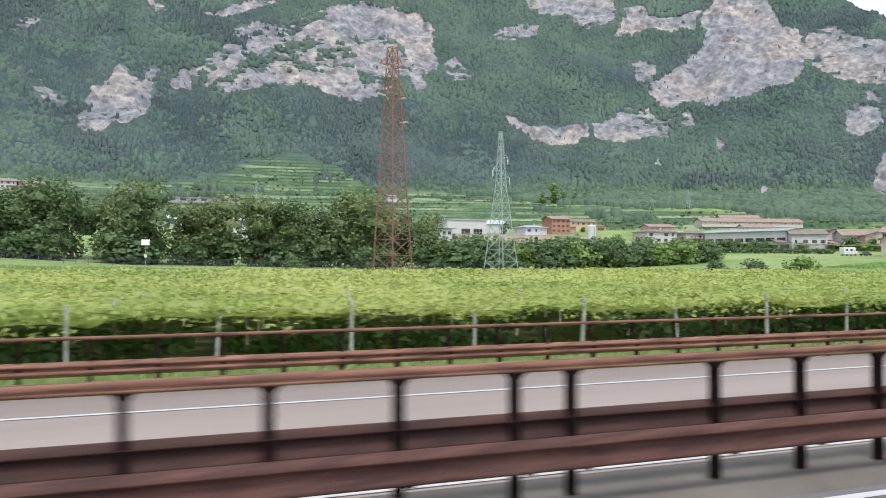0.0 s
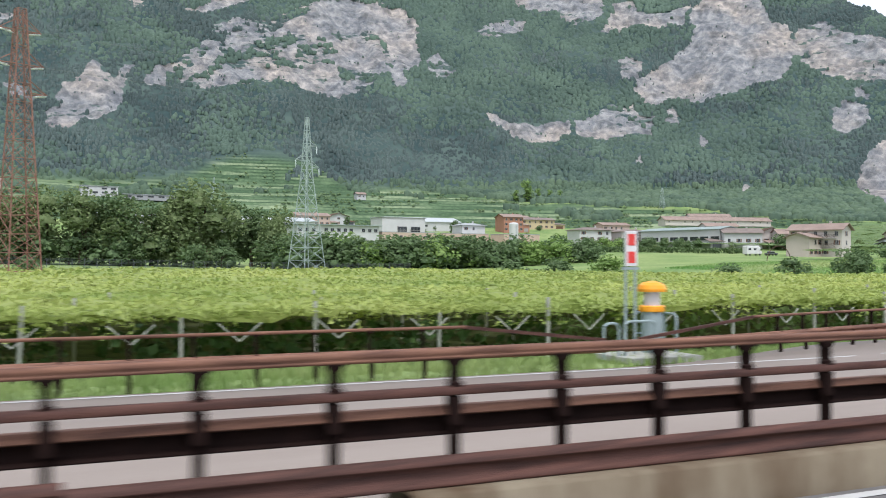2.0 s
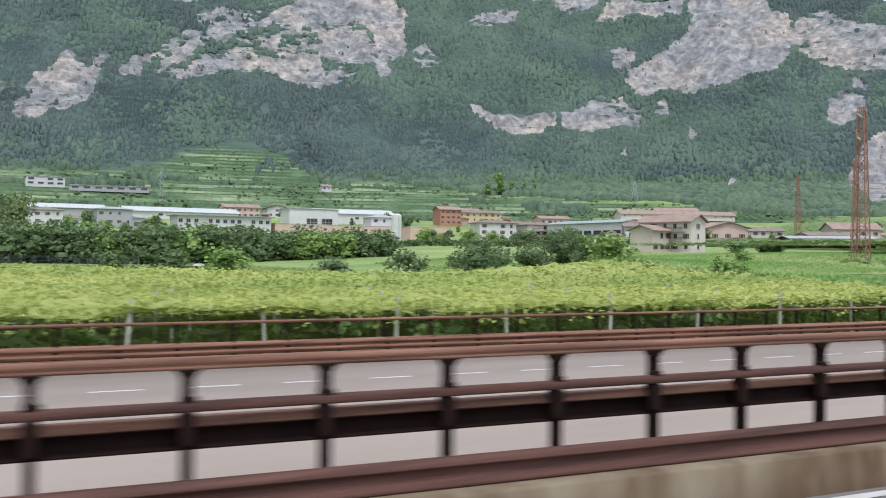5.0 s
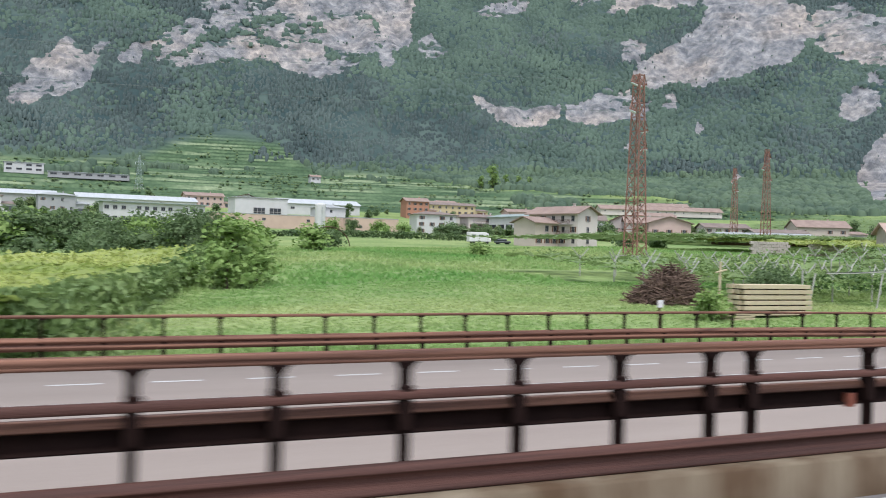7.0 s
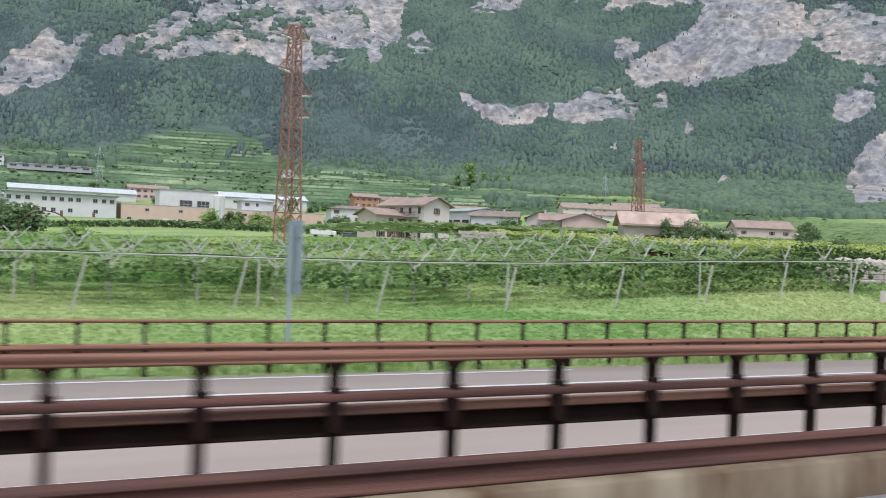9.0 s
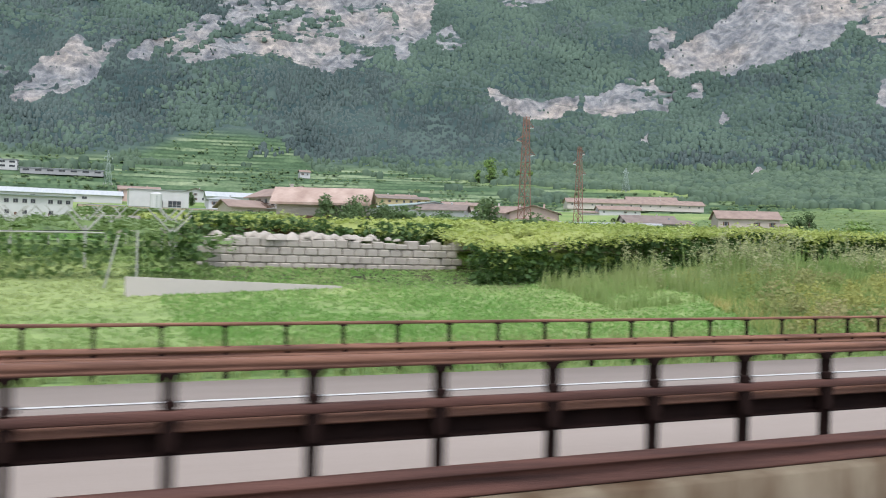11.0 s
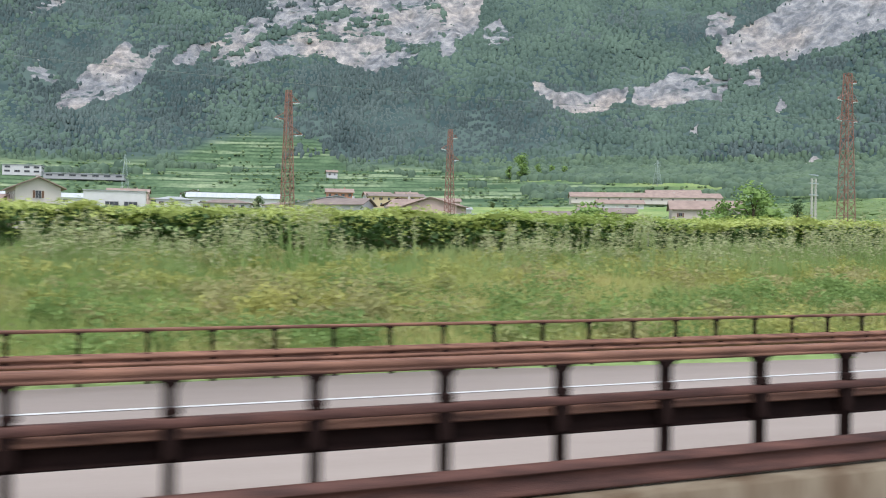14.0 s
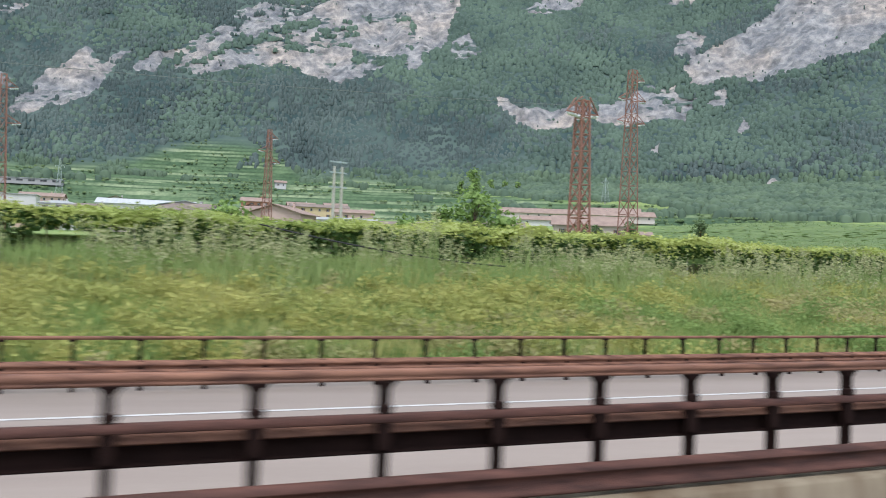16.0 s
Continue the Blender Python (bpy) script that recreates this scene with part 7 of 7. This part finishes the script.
for i in range(19):
    a = math.pi * i / 18
    p = (3.9 * math.cos(a), 0, 3.6 * math.sin(a))
    if last:
        bar(bm, last, p, 0.12, n=6)
    last = p
part("tube", bm, RUST, root)

# rubble walls and yard gate beyond the vines
for x, y, w, lab in ((257.8, 80.3, 5.5, "low rubble stone yard wall"), (267.4, 75.7, 11, "long low rubble stone yard wall")):
    root = thing("yard_wall", x, y, gz(x, y), -18, lab, "wall")
    rnd = random.Random(int(x))
    for lev in range(5):
        for i in range(int(w / 0.55)):
            bm = bmesh.new()
            u = -w / 2 + (i + 0.5 * (lev % 2)) * 0.55
            box(bm, u, u + 0.53, -0.25 - rnd.uniform(0, 0.06), 0.25, lev * 0.4 - 0.1, (lev + 1) * 0.4 - 0.12, 0.03)
            part("stone", bm, STONE, root)


def rubble(s, d, n, wide, seed, deep=1.2, lift=0.25):
    rng = np.random.default_rng(seed)
    u, q = rng.normal(0, wide / 2, n), rng.normal(0, deep, n)
    x, y, _ = rp(s + u, d + q)
    sz = rng.uniform(0.15, 0.5, n)
    v, f = crowns(rng, np.stack([x, y, land(x, y) + lift + rng.uniform(0, 0.5, n) * deep], -1), sz, sz * 0.7)
    tagged(mesh_part("rubble_heap", v, f, STONE), "heap of pale rubble beside the track", "rubble", kind="stuff")


rubble(287, 58, 300, 7, 3)
rubble(271.5, 45.9, 60, 5.5, 5, 0.3, 1.4)
# stone wall and low concrete wall at the end of the vine rows
x, y, _ = rp(271.7, 45.6)
root = thing("retaining_wall", x, y, gz(x, y) - 0.1, heading(271.7), "long pale rubble stone wall below the vines", "wall")
rnd = random.Random(77)
for lev in range(4):
    for i in range(21):
        bm = bmesh.new()
        u = -6.4 + (i + 0.5 * (lev % 2)) * 0.66
        box(bm, u, u + rnd.uniform(0.62, 0.655), -0.3 - rnd.uniform(0, 0.06), 0.3, lev * 0.4 - 0.1, lev * 0.4 + 0.29 + (rnd.uniform(-0.12, 0.1) if lev == 3 else 0.0), 0.05)
        part("stone", bm, STONE, root)
a, b = Vector((*rp(260.8, 37.5)[:2], 0.2)), Vector((*rp(270.5, 39.6)[:2], 0.5))
root = thing("concrete_wall", a.x, a.y, 0, math.degrees(math.atan2(b.y - a.y, b.x - a.x)), "low tapering wall of pale concrete in the grass", "wall")
ln = (b - a).length
bm = bmesh.new()
vs = [bm.verts.new(p) for p in ((0, -0.15, 0.1), (ln, -0.15, 0.4), (ln, 0.15, 0.4), (0, 0.15, 0.1), (0, -0.15, 1.75), (ln, -0.15, 1.35), (ln, 0.15, 1.35), (0, 0.15, 1.75))]
for q in ((3, 2, 1, 0), (4, 5, 6, 7), (0, 1, 5, 4), (1, 2, 6, 5), (2, 3, 7, 6), (3, 0, 4, 7)):
    bm.faces.new([vs[i] for i in q])
part("slab", bm, WALL_CREAM, root)
# small white board on a stake in the verge
x, y, _ = rp(185.5, 27.0)
root = thing("marker_board", x, y, gz(x, y), heading(185.5), "small square white board on a wooden stake", "marker")
bm = bmesh.new()
box(bm, -0.03, 0.03, -0.03, 0.03, -0.3, 1.6)
part("stake", bm, WOOD_DARK, root)
bm = bmesh.new()
box(bm, -0.13, 0.13, -0.06, -0.035, 1.35, 1.62, 0.006)
part("board", bm, WHITE, root)
